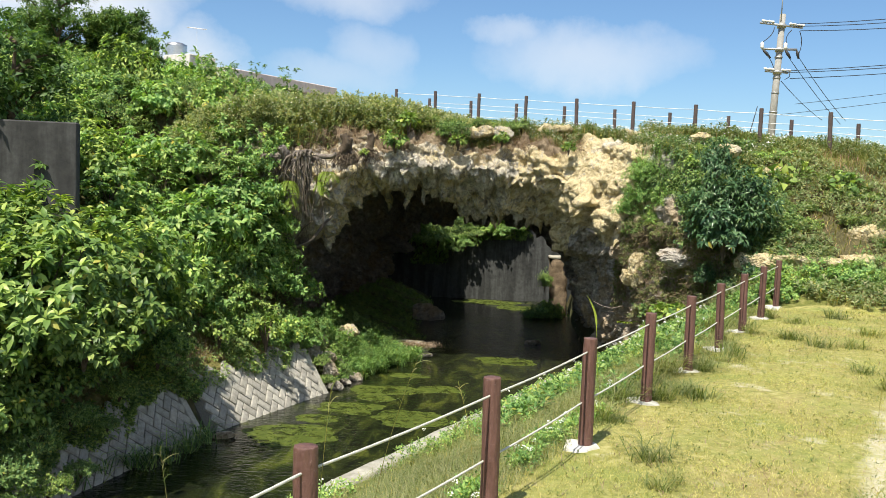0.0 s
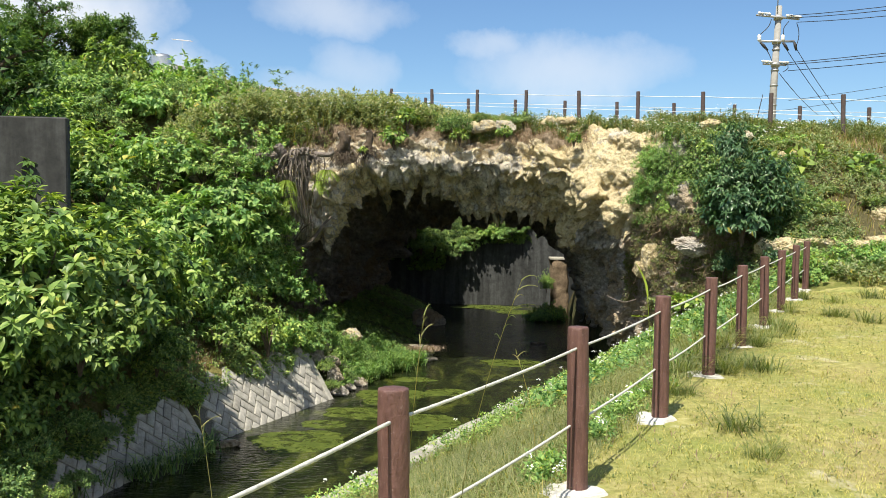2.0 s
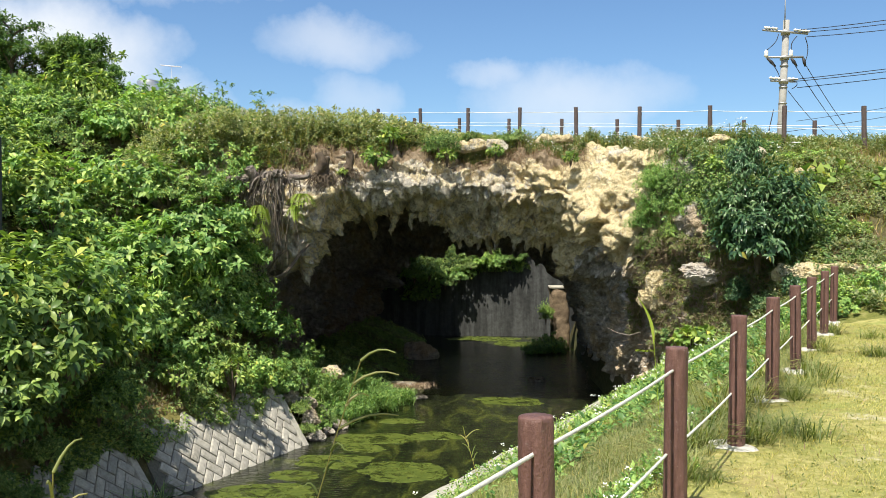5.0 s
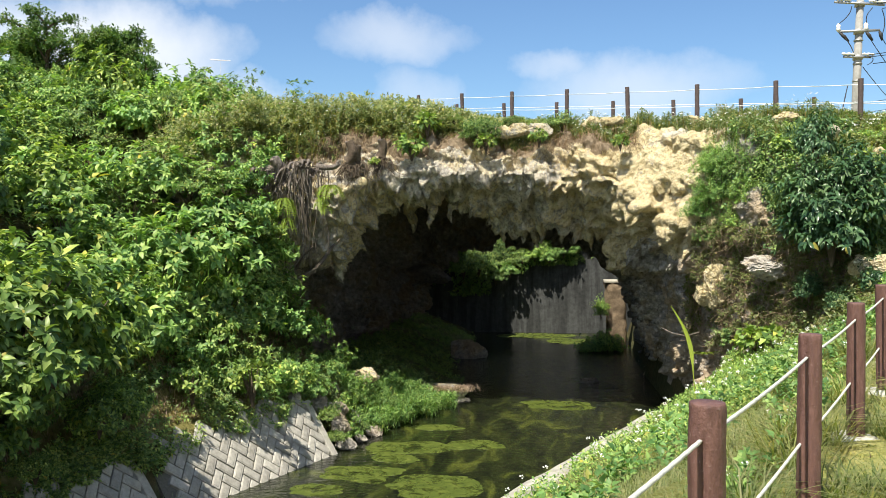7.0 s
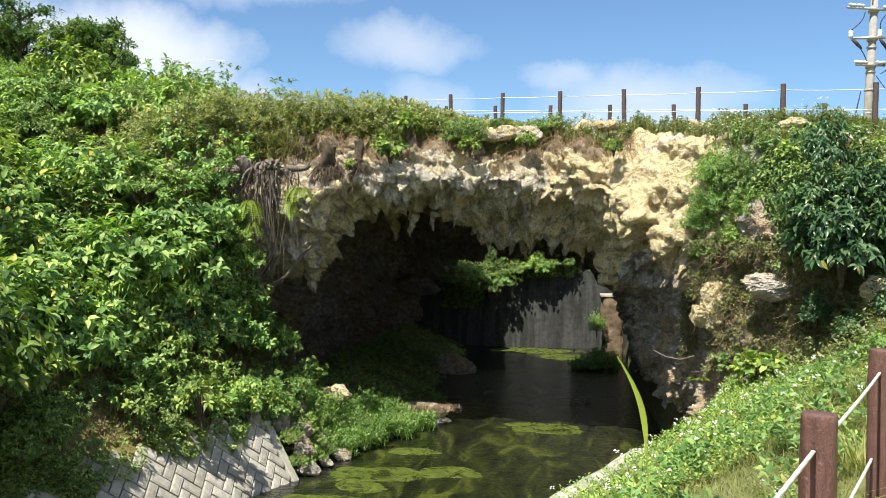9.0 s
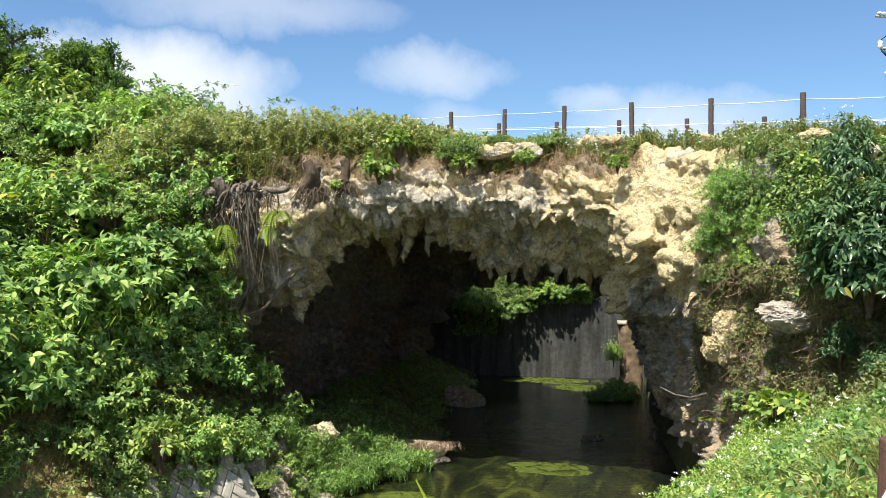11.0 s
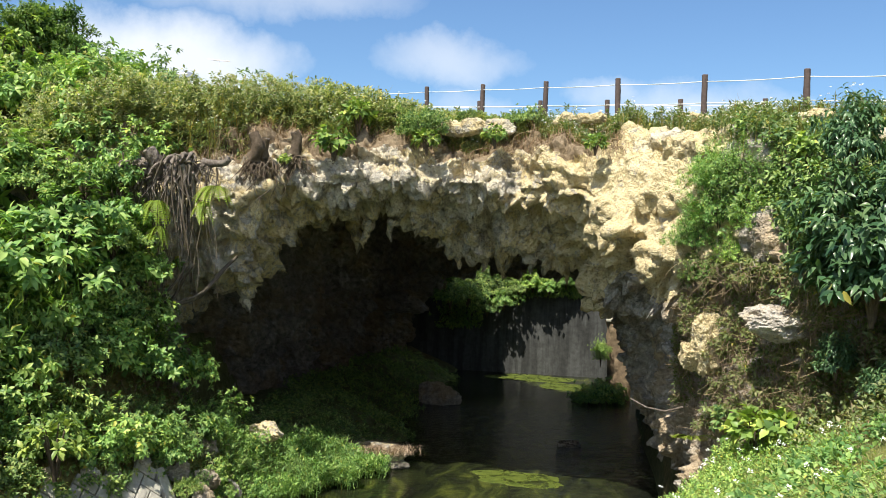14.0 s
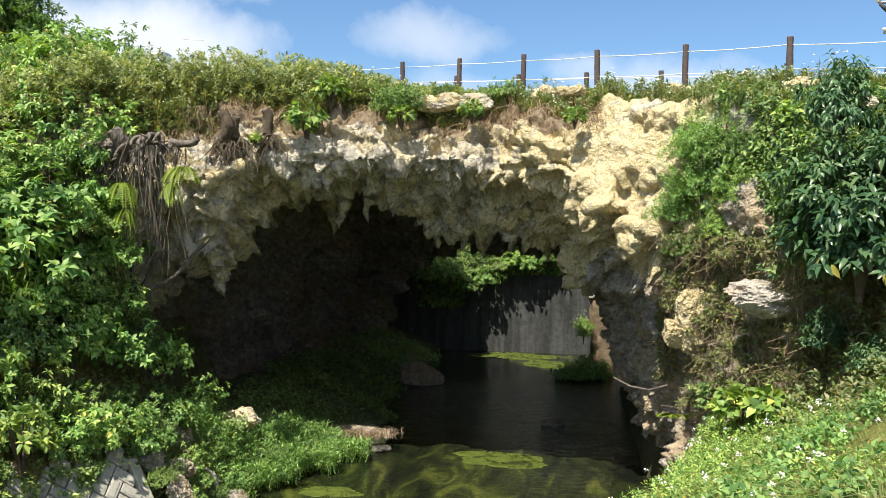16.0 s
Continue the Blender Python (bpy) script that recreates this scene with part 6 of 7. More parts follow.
def fence_herbs():
    """Leafy flowering weeds that grow in clumps under the rope fence."""
    rng = np.random.default_rng(19)
    spots = [(0.70, 7.35, 0.15), (0.45, 6.60, 0.12), (1.15, 8.2, 0.14), (0.0, 5.6, 0.14), (1.55, 9.6, 0.16), (2.35, 11.2, 0.16), (0.9, 7.9, 0.10), (3.1, 13.0, 0.16)]
    leaf, bloom = [], []
    for x, y, r in spots:
        n = int(900 * r)
        q = np.stack([rng.normal(x, r * 0.6, n), rng.normal(y, r * 1.2, n)], -1)
        z = ground_z(q[:, 0], q[:, 1]) + rng.uniform(0.02, 1.0, n) * r
        leaf.append(np.column_stack([q, z]))
        bloom.append(leaf[-1][::22] + [0, 0, 0.07])
    leaf, bloom = np.vstack(leaf), np.vstack(bloom)
    v, f = sprays(rng, leaf, np.array([0, 0, 1.0]) + rng.normal(size=leaf.shape) * 0.45, 6, 0.045, 0.022, 1.0, 0.35, 0.2, 0.05, 0.4, 0.1)
    stuff("fence_weeds", "green leafy weeds under the rope fence", "herbs", mesh_np("fence_weeds", v, f, M_LUSH))
    v, f = sprays(rng, bloom, np.tile([0, -0.5, 1.0], (len(bloom), 1)), 6, 0.018, 0.014, 1.0, 0.1, 0.0, 0.0, 0.1)
    stuff("white_flowers", "small white flowers under the rope fence", "flowers", mesh_np("white_flowers", v, f, M_FLOWER))


fence_herbs()


def bank_leaves():
    """Larger-leaved weeds in patches on the upper bank."""
    rng = np.random.default_rng(29)
    n = 1500
    y = rng.uniform(9.5, 21.0, n)
    x = fence_x(y) - 0.35 - 2.0 * rng.uniform(0, 1, n) ** 0.8
    patch = np.array([noise.noise(Vector((a * 1.2, b * 0.9, 7.0))) for a, b in zip(x, y)])
    keep = (patch > 0.05) & (x > x_right(y) + 0.8)
    x, y = x[keep], y[keep]
    p = np.stack([x, y, ground_z(x, y) + rng.uniform(0.08, 0.36, len(x))], -1)
    v, f = sprays(rng, p, np.array([0, -0.2, 1.0]) + rng.normal(size=p.shape) * 0.4, 6, 0.085, 0.048, 1.0, 0.4, 0.25, 0.05, 0.4, 0.15)
    stuff("bank_weeds", "larger-leaved fresh green weeds on the bank", "herbs", mesh_np("bank_weeds", v, f, M_LUSH))


bank_leaves()


def tuft(seed, count, height, width, material, name="grass_tuft", label="tuft of long green grass on the lawn"):
    rng = np.random.default_rng(seed)
    b = np.stack([rng.normal(0, 0.09, count), rng.normal(0, 0.07, count), np.zeros(count) - 0.02], -1)
    v, f = blades(rng, b, height, width, 1.5, 1.0)
    return thing(name, label, "grass", group="grass tufts", data=mesh_np(name, v, f, material))


low_tufts = [tuft(80 + k, 85, 0.24, 0.010, M_MEADOW) for k in range(3)]
high_tufts = [tuft(90 + k, 120, 0.42, 0.012, M_MEADOW, "grass_tuft", "tall tuft of fresh green grass beside the fence") for k in range(2)]
for k, (x, y, s) in enumerate([(1.54, 6.66, 1.0), (1.62, 6.1, 0.5), (2.46, 9.17, 1.0), (1.39, 7.9, 0.6), (2.3, 9.4, 0.9), (3.46, 11.9, 1.2), (4.9, 13.8, 1.0), (5.12, 13.0, 1.1), (5.0, 11.0, 0.8), (5.6, 13.0, 1.1), (4.9, 13.6, 0.9),
                               (6.4, 14.4, 1.0), (5.6, 15.6, 1.0), (6.6, 16.4, 1.2), (4.6, 15.0, 0.8), (7.4, 15.4, 1.0), (1.45, 5.9, 0.6), (2.9, 5.6, 0.8), (7.0, 12.2, 1.2), (3.3, 11.5, 0.8)]):
    use(low_tufts[k % 3], place_at(x, y, k * 1.1, s, 0.0))
for k, (x, y, s) in enumerate([(2.0, 9.0, 0.75), (2.85, 10.7, 0.6), (2.95, 11.0, 0.65), (3.6, 12.3, 0.6), (1.55, 8.9, 0.9), (1.25, 8.0, 0.7), (3.7, 12.9, 0.7), (2.35, 10.5, 0.9), (4.4, 14.2, 0.6), (5.3, 16.3, 0.7), (4.9, 10.0, 0.6), (2.0, 10.0, 0.8), (3.0, 12.0, 0.8), (3.95, 15.9, 1.0), (4.05, 15.0, 1.1), (3.6, 15.2, 0.8), (3.3, 14.0, 0.9), (2.16, 10.54, 1.0)]):
    use(high_tufts[k % 2], place_at(x, y, k * 1.7, s, 0.0))


def stalk(x, y, top, lean, seed, sweep=0.0):
    """A flowering grass stalk with a loose seed head."""
    rng = np.random.default_rng(seed)
    z0 = float(ground_z(x, y))
    t = np.linspace(0, 1, 10)
    p = np.stack([x + lean[0] * t ** 1.8, y + lean[1] * t ** 1.8, z0 + (top - z0) * t], -1)
    g = thing("grass_stalk", "tall thin grass stalk with a seed head beside the fence", "grass", group="grass stalks")
    part("stem", tubes_mesh("stem", [(p, 0.0020 * (1.2 - 0.6 * t))], M_GRASS, 5), M_GRASS, g)
    runs = []
    for k in range(7):
        q = p[-1] - (p[-1] - p[-2]) * 0.28 * k
        d = np.array([rng.normal(sweep, 0.3), rng.normal(0, 0.4), 0.8 - 0.5 * abs(sweep)])
        u = np.linspace(0, 1, 5)[:, None]
        run = q + d * u * 0.12 - np.array([0, 0, 0.05]) * u ** 2
        runs.append((run, 0.0030 * (1 - 0.6 * u[:, 0])))
    part("seed_head", tubes_mesh("seed_head", runs, M_MEADOW, 5), M_MEADOW, g)


for k, (x, y, top, lean) in enumerate([(-0.52, 3.85, 1.36, (0.28, -0.15)), (-0.72, 3.45, 1.25, (0.09, -0.12)), (-1.6, 3.9, 0.7, (-0.12, 0.05)), (-0.2, 5.8, 0.45, (0.1, 0)), (0.0, 6.8, 0.5, (-0.15, 0.1)), (4.2, 8.6, 0.5, (0.05, 0))]):
    stalk(x, y, top, lean, k, 0.5 if k == 0 else 0.1)


def long_blade(base, knee, top, width):
    """One tall broad grass leaf with a folded midrib, on a thin stem."""
    t = np.linspace(0, 1, 22)[:, None]
    a, b, c = np.array(base), np.array(knee), np.array(top)
    leaf = np.clip((t - 0.5) * 2, 0, 1)
    mid = a + (b - a) * np.clip(t * 2, 0, 1) + (c - b) * leaf + np.array([0.035, 0.0, 0.0]) * np.sin(leaf * 3.1)
    w = 0.005 + width * np.sin(np.clip(leaf, 0.0, 1.0) ** 0.8 * np.pi) * (1.0 - 0.35 * leaf)
    side = np.array([0.95, -0.3, 0.0])
    v = np.concatenate([mid - side * w / 2, mid + np.array([0, 0.004, -0.006]), mid + side * w / 2])
    n = len(t)
    k = np.arange(n - 1)
    f = np.vstack([np.stack([r * n + k, r * n + k + 1, (r + 1) * n + k + 1, (r + 1) * n + k], -1) for r in range(2)])
    thing("grass_leaf", "single tall yellow-green grass leaf standing on the bank", "grass", group="grass stalks", data=mesh_np("grass_leaf", v, f, M_BRIGHT, None, True))


long_blade((1.38, 9.42, float(ground_z(np.array([1.38]), np.array([9.42]))[0]) - 0.03), (1.32, 9.47, 0.68), (1.20, 9.55, 1.05), 0.026)


# ---- along the stream ----
def algae(place, rx, ry, seed):
    n = 72
    a = np.arange(n) * 2 * np.pi / n
    rad = np.array([1.05 + 0.35 * noise.fractal(Vector((math.cos(t) * 1.1 + seed, math.sin(t) * 1.1, seed)), 0.9, 2.2, 6) for t in a])
    rings = []
    for s, z in ((1.0, -0.004), (0.97, 0.006), (0.55, 0.011)):
        rings.append(np.stack([place[0] + rx * s * rad * np.cos(a), place[1] + ry * s * rad * np.sin(a), np.full(n, WATER + z)], -1))
    v = np.vstack([*rings, [[place[0], place[1], WATER + 0.012]]])
    k = np.arange(n)
    k2 = (k + 1) % n
    f = np.vstack([np.stack([r * n + k, r * n + k2, (r + 1) * n + k2, (r + 1) * n + k], -1) for r in range(2)])
    tri = np.stack([2 * n + k, 2 * n + k2, np.full(n, 3 * n)], -1)
    me = bpy.data.meshes.new("algae_mat")
    me.from_pydata(v.tolist(), [], f.tolist() + tri.tolist())
    me.materials.append(M_ALGAE)
    return tagged(new("algae_mat", me), "flat olive-green mat of algae floating on the stream", "algae", "algae mats")


for k, (x, y, rx, ry) in enumerate([(-4.7, 20.0, 0.95, 0.75), (-3.75, 22.9, 0.75, 0.6), (-2.0, 22.1, 0.85, 0.75), (-3.1, 25.2, 0.9, 0.5), (-3.2, 24.2, 0.5, 0.3), (0.5, 30.6, 0.9, 0.6), (-0.4, 46.9, 1.5, 0.8), (1.2, 45.0, 0.9, 0.8),
                                    (-1.5, 25.6, 0.7, 0.4), (-2.6, 27.4, 0.5, 0.3), (-4.4, 21.6, 0.5, 0.35)]):
    algae((x, y), rx * 1.18, ry * 1.18, k * 3.3)

for k, (x, y, z, s) in enumerate([(-4.7, 28.0, -2.62, (0.62, 0.5, 0.42)), (-5.3, 26.6, -2.95, (0.7, 0.6, 0.6)), (-4.75, 26.2, -3.45, (0.5, 0.5, 0.6)), (-2.95, 30.95, -3.66, (1.3, 0.8, 0.5)), (-2.40, 30.8, -3.84, (0.6, 0.4, 0.3)),
                                  (-4.75, 25.1, -3.3, (0.5, 0.45, 0.5)), (-3.1, 39.8, -3.65, (1.3, 1.0, 1.1)), (1.6, 34.5, -3.9, (0.7, 0.5, 0.3)), (-6.2, 19.5, -3.80, (0.5, 0.3, 0.16)), (-5.2, 42.6, -0.6, (2.0, 1.6, 1.0))]):
    rock("boulder", "limestone boulder at the edge of the stream", (x, y, z), s, k + 1, M_ROCK if k in (0, 3) else M_BLUFF if k in (1, 2, 5, 6, 8) else M_CAVE, "stream boulders")
for k, (x, y, z, s) in enumerate([(-4.55, 24.9, -3.75, 0.40), (-4.95, 25.5, -3.05, 0.50), (-4.35, 25.7, -3.78, 0.30), (-5.25, 25.1, -2.75, 0.42), (-4.15, 26.4, -3.76, 0.34), (-5.35, 26.3, -2.55, 0.50)]):
    rock("bank_stone", "brown dirty stone in the crumbling stream bank", (x, y, z), (s, s * 0.8, s * 0.8), k + 60, M_BLUFF, "bank stones")
for k, (x, y, r) in enumerate([(-6.1, 23.5, 0.34), (-6.5, 22.9, 0.28), (-5.75, 24.6, 0.36), (-6.0, 25.4, 0.30), (-7.1, 22.3, 0.3), (-5.6, 25.2, 0.28)]):
    rock("ledge_stone", "tan weathered stone lying among herbs on the ledge", (x, y, float(ground_z(x, y)) + 0.08), (r, r * 0.8, r * 0.8), k + 160, M_STONE, "ledge stones")
for k, (x, y, z, s) in enumerate([(9.0, 21.0, 1.3, (0.9, 0.6, 0.6)), (9.55, 20.8, 1.25, (0.6, 0.5, 0.5)), (10.2, 20.5, 1.25, (0.7, 0.5, 0.55)), (9.6, 19.6, 0.7, (0.6, 0.5, 0.45)), (6.2, 21.2, 0.72, (0.6, 0.5, 0.4)), (7.3, 22.6, 1.85, (0.5, 0.4, 0.3)), (8.2, 22.4, 1.7, (0.8, 0.5, 0.35)), (6.6, 25.4, 3.55, (0.6, 0.4, 0.35)), (7.6, 24.2, 2.85, (0.6, 0.5, 0.45)),
                                  (4.88, 22.75, 0.62, (0.95, 0.8, 0.46)), (4.03, 24.45, 0.18, (0.50, 0.55, 0.85)), (3.80, 24.6, -0.12, (0.42, 0.5, 0.42)),
                                  (1.5, 28.5, 4.26, (0.40, 0.3, 0.24)), (1.85, 28.4, 4.24, (0.3, 0.3, 0.22)), (2.1, 28.3, 4.26, (0.38, 0.3, 0.24)), (-0.9, 28.6, 4.06, (0.55, 0.4, 0.34)), (-0.45, 28.6, 4.1, (0.5, 0.4, 0.32)), (0.1, 28.5, 4.06, (0.55, 0.4, 0.36)), (2.9, 27.8, 4.12, (0.28, 0.25, 0.2)), (3.9, 27.3, 4.06, (0.5, 0.35, 0.28)), (4.25, 27.1, 4.02, (0.35, 0.3, 0.24)), (4.8, 26.8, 3.98, (0.4, 0.3, 0.22)), (5.9, 26.0, 3.95, (0.6, 0.4, 0.36))]):
    rock("boulder", "pale pitted limestone boulder half buried in grass", (x, y, z), s, k + 31, M_STONE if k == 9 else M_ROCK, "slope boulders")
for k, (x, y, z, s) in enumerate([(6.55, 20.75, 0.70, (0.9, 0.6, 0.36)), (7.15, 20.5, 0.76, (1.0, 0.6, 0.34)), (7.75, 20.35, 0.80, (0.8, 0.6, 0.36)), (8.4, 20.3, 0.84, (0.7, 0.5, 0.36))]):
    rock("rock_ledge", "broken ledge of pale pitted limestone above the lawn", (x, y, z), s, 77 + k, M_ROCK, "ledge rocks")


def stream_plants():
    rng = np.random.default_rng(12)
    n = 5200
    t = rng.uniform(0, 1, n)
    y = 26.4 + 4.1 * t
    x = x_left(y) - 0.15 + rng.uniform(-1.5, 0.35, n) + 0.22 * np.sin(y * 5.1) + 0.12 * np.sin(y * 11.7)
    mound = 0.42 * np.exp(-(((x + 3.9) / 0.8) ** 2 + ((y - 28.3) / 1.4) ** 2))
    z = np.maximum(ground_z(x, y), WATER) + mound * rng.uniform(0.0, 1.0, n)
    p = np.stack([x, y, z], -1)
    v, f = merge([blades(rng, p[::2], 0.44, 0.014, 0.7, 0.8), sprays(rng, p[1::2] + np.array([0, 0, 1.0]) * rng.uniform(0.1, 0.42, (len(p[1::2]), 1)), np.array([0, 0, 1.0]) + rng.normal(size=p[1::2].shape) * 0.5, 6, 0.11, 0.03, 1.0, 0.4, 0.2, 0.08, 0.4, 0.1)])
    stuff("stream_grass", "lush bright green grass at the water's edge", "grass", mesh_np("stream_grass", v, f, M_LUSH))
    m = np.stack([rng.normal(-2.85, 0.36, 2200), rng.normal(30.8, 0.24, 2200)], -1)
    p = np.stack([m[:, 0], m[:, 1], np.full(2200, -3.47)], -1)
    v, f = blades(rng, p, 0.18, 0.012, 1.1, 0.9)
    stuff("straw", "pale straw caught on a rock in the stream", "dry grass", mesh_np("straw", v, f, M_DRY))
    # shade plants on the cave floor
    n = 4800
    y = rng.uniform(28.6, 46.0, n)
    x = x_left(y) - 0.1 - rng.uniform(0, 3.6, n)
    p = np.stack([x, y, ground_z(x, y) + rng.uniform(0.0, 0.28, n)], -1)
    v, f = sprays(rng, p, np.array([0, 0, 1.0]) + rng.normal(size=p.shape) * 0.4, 7, 0.09, 0.045, 1.0, 0.4, 0.25, 0.08, 0.4, 0.15)
    stuff("cave_plants", "dark green low plants on the cave floor", "undergrowth", mesh_np("cave_plants", v, f, M_SHRUB))
    # dry ledge over the revetment
    n = 10500
    y = rng.uniform(16.5, 28.2, n)
    x = x_left(y) - rng.uniform(0.9, 3.6, n) - 0.3 * smooth(26, 24, y)
    p = np.stack([x, y, ground_z(x, y)], -1)
    low = rng.uniform(24.6, 28.0, 1500)
    more = np.stack([x_left(low) - rng.uniform(0.1, 1.3, 1500), low, np.zeros(1500)], -1)
    more[:, 2] = ground_z(more[:, 0], more[:, 1])
    v, f = blades(rng, p[::2], 0.26, 0.013, 1.1, 0.9)
    h = np.vstack([p[1::2][rng.uniform(0, 1, len(p[1::2])) < 0.13], more])
    h = h + [0, 0, 1] * rng.uniform(0.02, 0.40, (len(h), 1)) ** 1.8
    hv, hf = sprays(rng, h, np.array([0.3, -0.2, 1.0]) + rng.normal(size=h.shape) * 0.5, 7, 0.085, 0.042, 1.0, 0.4, 0.25, 0.08, 0.4, 0.15)
    stuff("ledge_herbs", "small yellowish green herbs on the ledge above the block wall", "herbs", mesh_np("ledge_herbs", hv, hf, M_HERB))
    stuff("withered_straw", "brown withered plants on the ledge above the block wall", "dry grass", mesh_np("withered_straw", v, f, M_RED))
    # plants trailing over the revetment
    n = 4600
    y = rng.uniform(9, 25.0, n)
    y = np.where((y > 20.5) & (rng.uniform(0, 1, n) < 0.6), y - 8.0, y)
    y = y[np.sin(y * 1.7 + 0.6) + 0.6 * np.sin(y * 4.3) + rng.normal(size=n) * 0.5 > -0.9]
    y = y[(y < 20.2) | ((y > 21.3) & (y < 22.4)) | ((y > 23.6) & (y < 24.0)) | (rng.uniform(0, 1, len(y)) < 0.4)]
    n = len(y)
    e = 0.74 + 0.45 * rng.uniform(0, 1, n) ** 1.4 + 0.09 * np.sin(y * 2.1) + 0.06 * np.sin(y * 5.3) - 0.3 * smooth(20, 16, y)
    x = x_left(y) - e
    p = np.stack([x, y, np.maximum(ground_z(x, y), -4.0 + e * 1.48) + rng.uniform(0.02, 0.22, n)], -1)
    v, f = sprays(rng, p, np.tile([0.7, -0.2, 0.6], (n, 1)) + rng.normal(size=(n, 3)) * 0.4, 8, 0.10, 0.052, 1.0, 0.4, 0.25, 0.1, 0.4, 0.3)
    stuff("trailing_plants", "green plants trailing over the top of the block wall", "undergrowth", mesh_np("trailing_plants", v, f, M_SHRUB))
    spots = np.array([(-6.75, 17.4), (-7.0, 17.0), (-7.4, 16.9), (-6.6, 18.2), (-7.7, 16.2), (-7.9, 15.4), (-6.5, 18.9)])
    base = np.repeat(spots, 55, 0) + rng.normal(size=(len(spots) * 55, 2)) * 0.12
    p = np.stack([base[:, 0], base[:, 1], np.full(len(base), WATER + 0.02)], -1)
    v, f = blades(rng, p, 0.62, 0.026, 1.1, 1.1)
    stuff("stream_reeds", "arching green reeds at the foot of the block wall", "reeds", mesh_np("stream_reeds", v, f, M_SHRUB))


stream_plants()


# ---- stumps, roots and ferns at the left end of the arch ----
def stump(place, axis, length, radius, seed, wood):
    rng = np.random.default_rng(seed)
    a = unit(np.array(axis, float))
    s = thing("tree_stump", "weathered grey stump of a cut tree on the rock edge", "stump", group="old stumps")
    t = np.linspace(0, 1, 14)[:, None]
    bow = np.array([rng.normal(0, 0.12), rng.normal(0, 0.08), rng.normal(0, 0.06)])
    p = np.array(place) + a * length * t + bow * np.sin(t * 3.0) * length
    v, f = tube(p, radius * (1.15 - 0.40 * t[:, 0] ** 0.5), 18, cap=False)
    k = np.array([1 + 0.30 * noise.fractal(Vector((q[0] * 13, q[1] * 13, q[2] * 3 + seed)), 0.6, 2.1, 5) for q in v])
    c = np.repeat(p, 18, 0)
    v = c + (v - c) * k[:, None]
    part("trunk", mesh_np("trunk", v, f, wood), wood, s)
    e, g = tube([p[-1] - a * 0.04, p[-1] + a * 0.004], [radius * 0.72, radius * 0.66], 14, cap=True)
    part("cut_face", mesh_np("cut_face", e, g, M_DEAD), M_DEAD, s, "grey sawn end")
    runs = []
    for k in range(34):
        d = np.array([rng.normal(0, 0.6), -0.25 + rng.normal(0, 0.25), -0.3])
        u = np.linspace(0, 1, 7)[:, None]
        q = np.array(place) + d * u * rng.uniform(0.3, 0.7) - np.array([0, 0, 0.35]) * u ** 2 + 0.05 * np.sin(u * 9 + k)
        runs.append((q, rng.uniform(0.006, 0.026) * (1.1 - 0.8 * u[:, 0])))
    part("root_mass", tubes_mesh("root_mass", runs, wood, 6), wood, s, "gnarled roots")


for k, (pl, ax, ln, rd) in enumerate([((-6.48, 26.45, 2.85), (-0.25, -0.45, 0.75), 0.55, 0.185), ((-5.55, 26.4, 3.08), (1, -0.15, 0.14), 0.56, 0.075), ((-5.0, 27.6, 3.3), (0.05, -0.2, 1), 0.52, 0.15), ((-4.78, 27.7, 3.3), (0.15, -0.2, 1), 0.42, 0.10), ((-4.15, 27.8, 3.4), (0, -0.2, 1), 0.46, 0.12)]):
    stump(pl, ax, ln, rd, 200 + k, M_DEAD if k < 2 else M_BARK)


def driftwood(place, spread, count, seed, label):
    """A mass of thick bleached roots, flared and forked, lying over the rock edge."""
    rng = np.random.default_rng(seed)
    g = thing("root_crown", label, "roots", group="old stumps")
    for k in range(count):
        a = rng.uniform(0, 6.28)
        d = np.array([np.cos(a) * spread[0], -0.20 - 0.15 * rng.uniform(), np.sin(a) * spread[2]]) * rng.uniform(0.55, 1.1)
        u = np.linspace(0, 1, 14)
        w = rng.normal(0, 1, 4)
        q = np.array(place) + d * u[:, None] ** 0.9
        q[:, 0] += 0.07 * np.sin(u * 6 + w[0] * 3)
        q[:, 1] += 0.06 * np.sin(u * 5 + w[1] * 3)
        q[:, 2] += 0.06 * np.sin(u * 7 + w[2] * 3) - 0.22 * u ** 2.5
        r = rng.uniform(0.022, 0.062) * (0.7 + 0.5 * np.sin(u * 3.0)) * (1.1 - 0.75 * u)
        v, f = tube(q, r, 10, cap=True)
        c = np.array([1 + 0.35 * noise.fractal(Vector((e[0] * 14, e[1] * 14, e[2] * 6 + seed)), 0.8, 2.1, 4) for e in v])
        mid = q[np.minimum(np.arange(len(v)) // 10, len(q) - 1)]
        v = mid + (v - mid) * c[:, None]
        part("root", mesh_np("root", v, f, M_DEAD), M_DEAD, g)
    return g


driftwood((-6.95, 26.35, 2.98), (0.55, 0.2, 0.24), 26, 221, "splayed bleached root mass of a dead tree on the rock edge")
driftwood((-5.95, 26.4, 3.06), (0.52, 0.2, 0.28), 30, 222, "gnarled grey root crown of a dead tree on the rock edge")


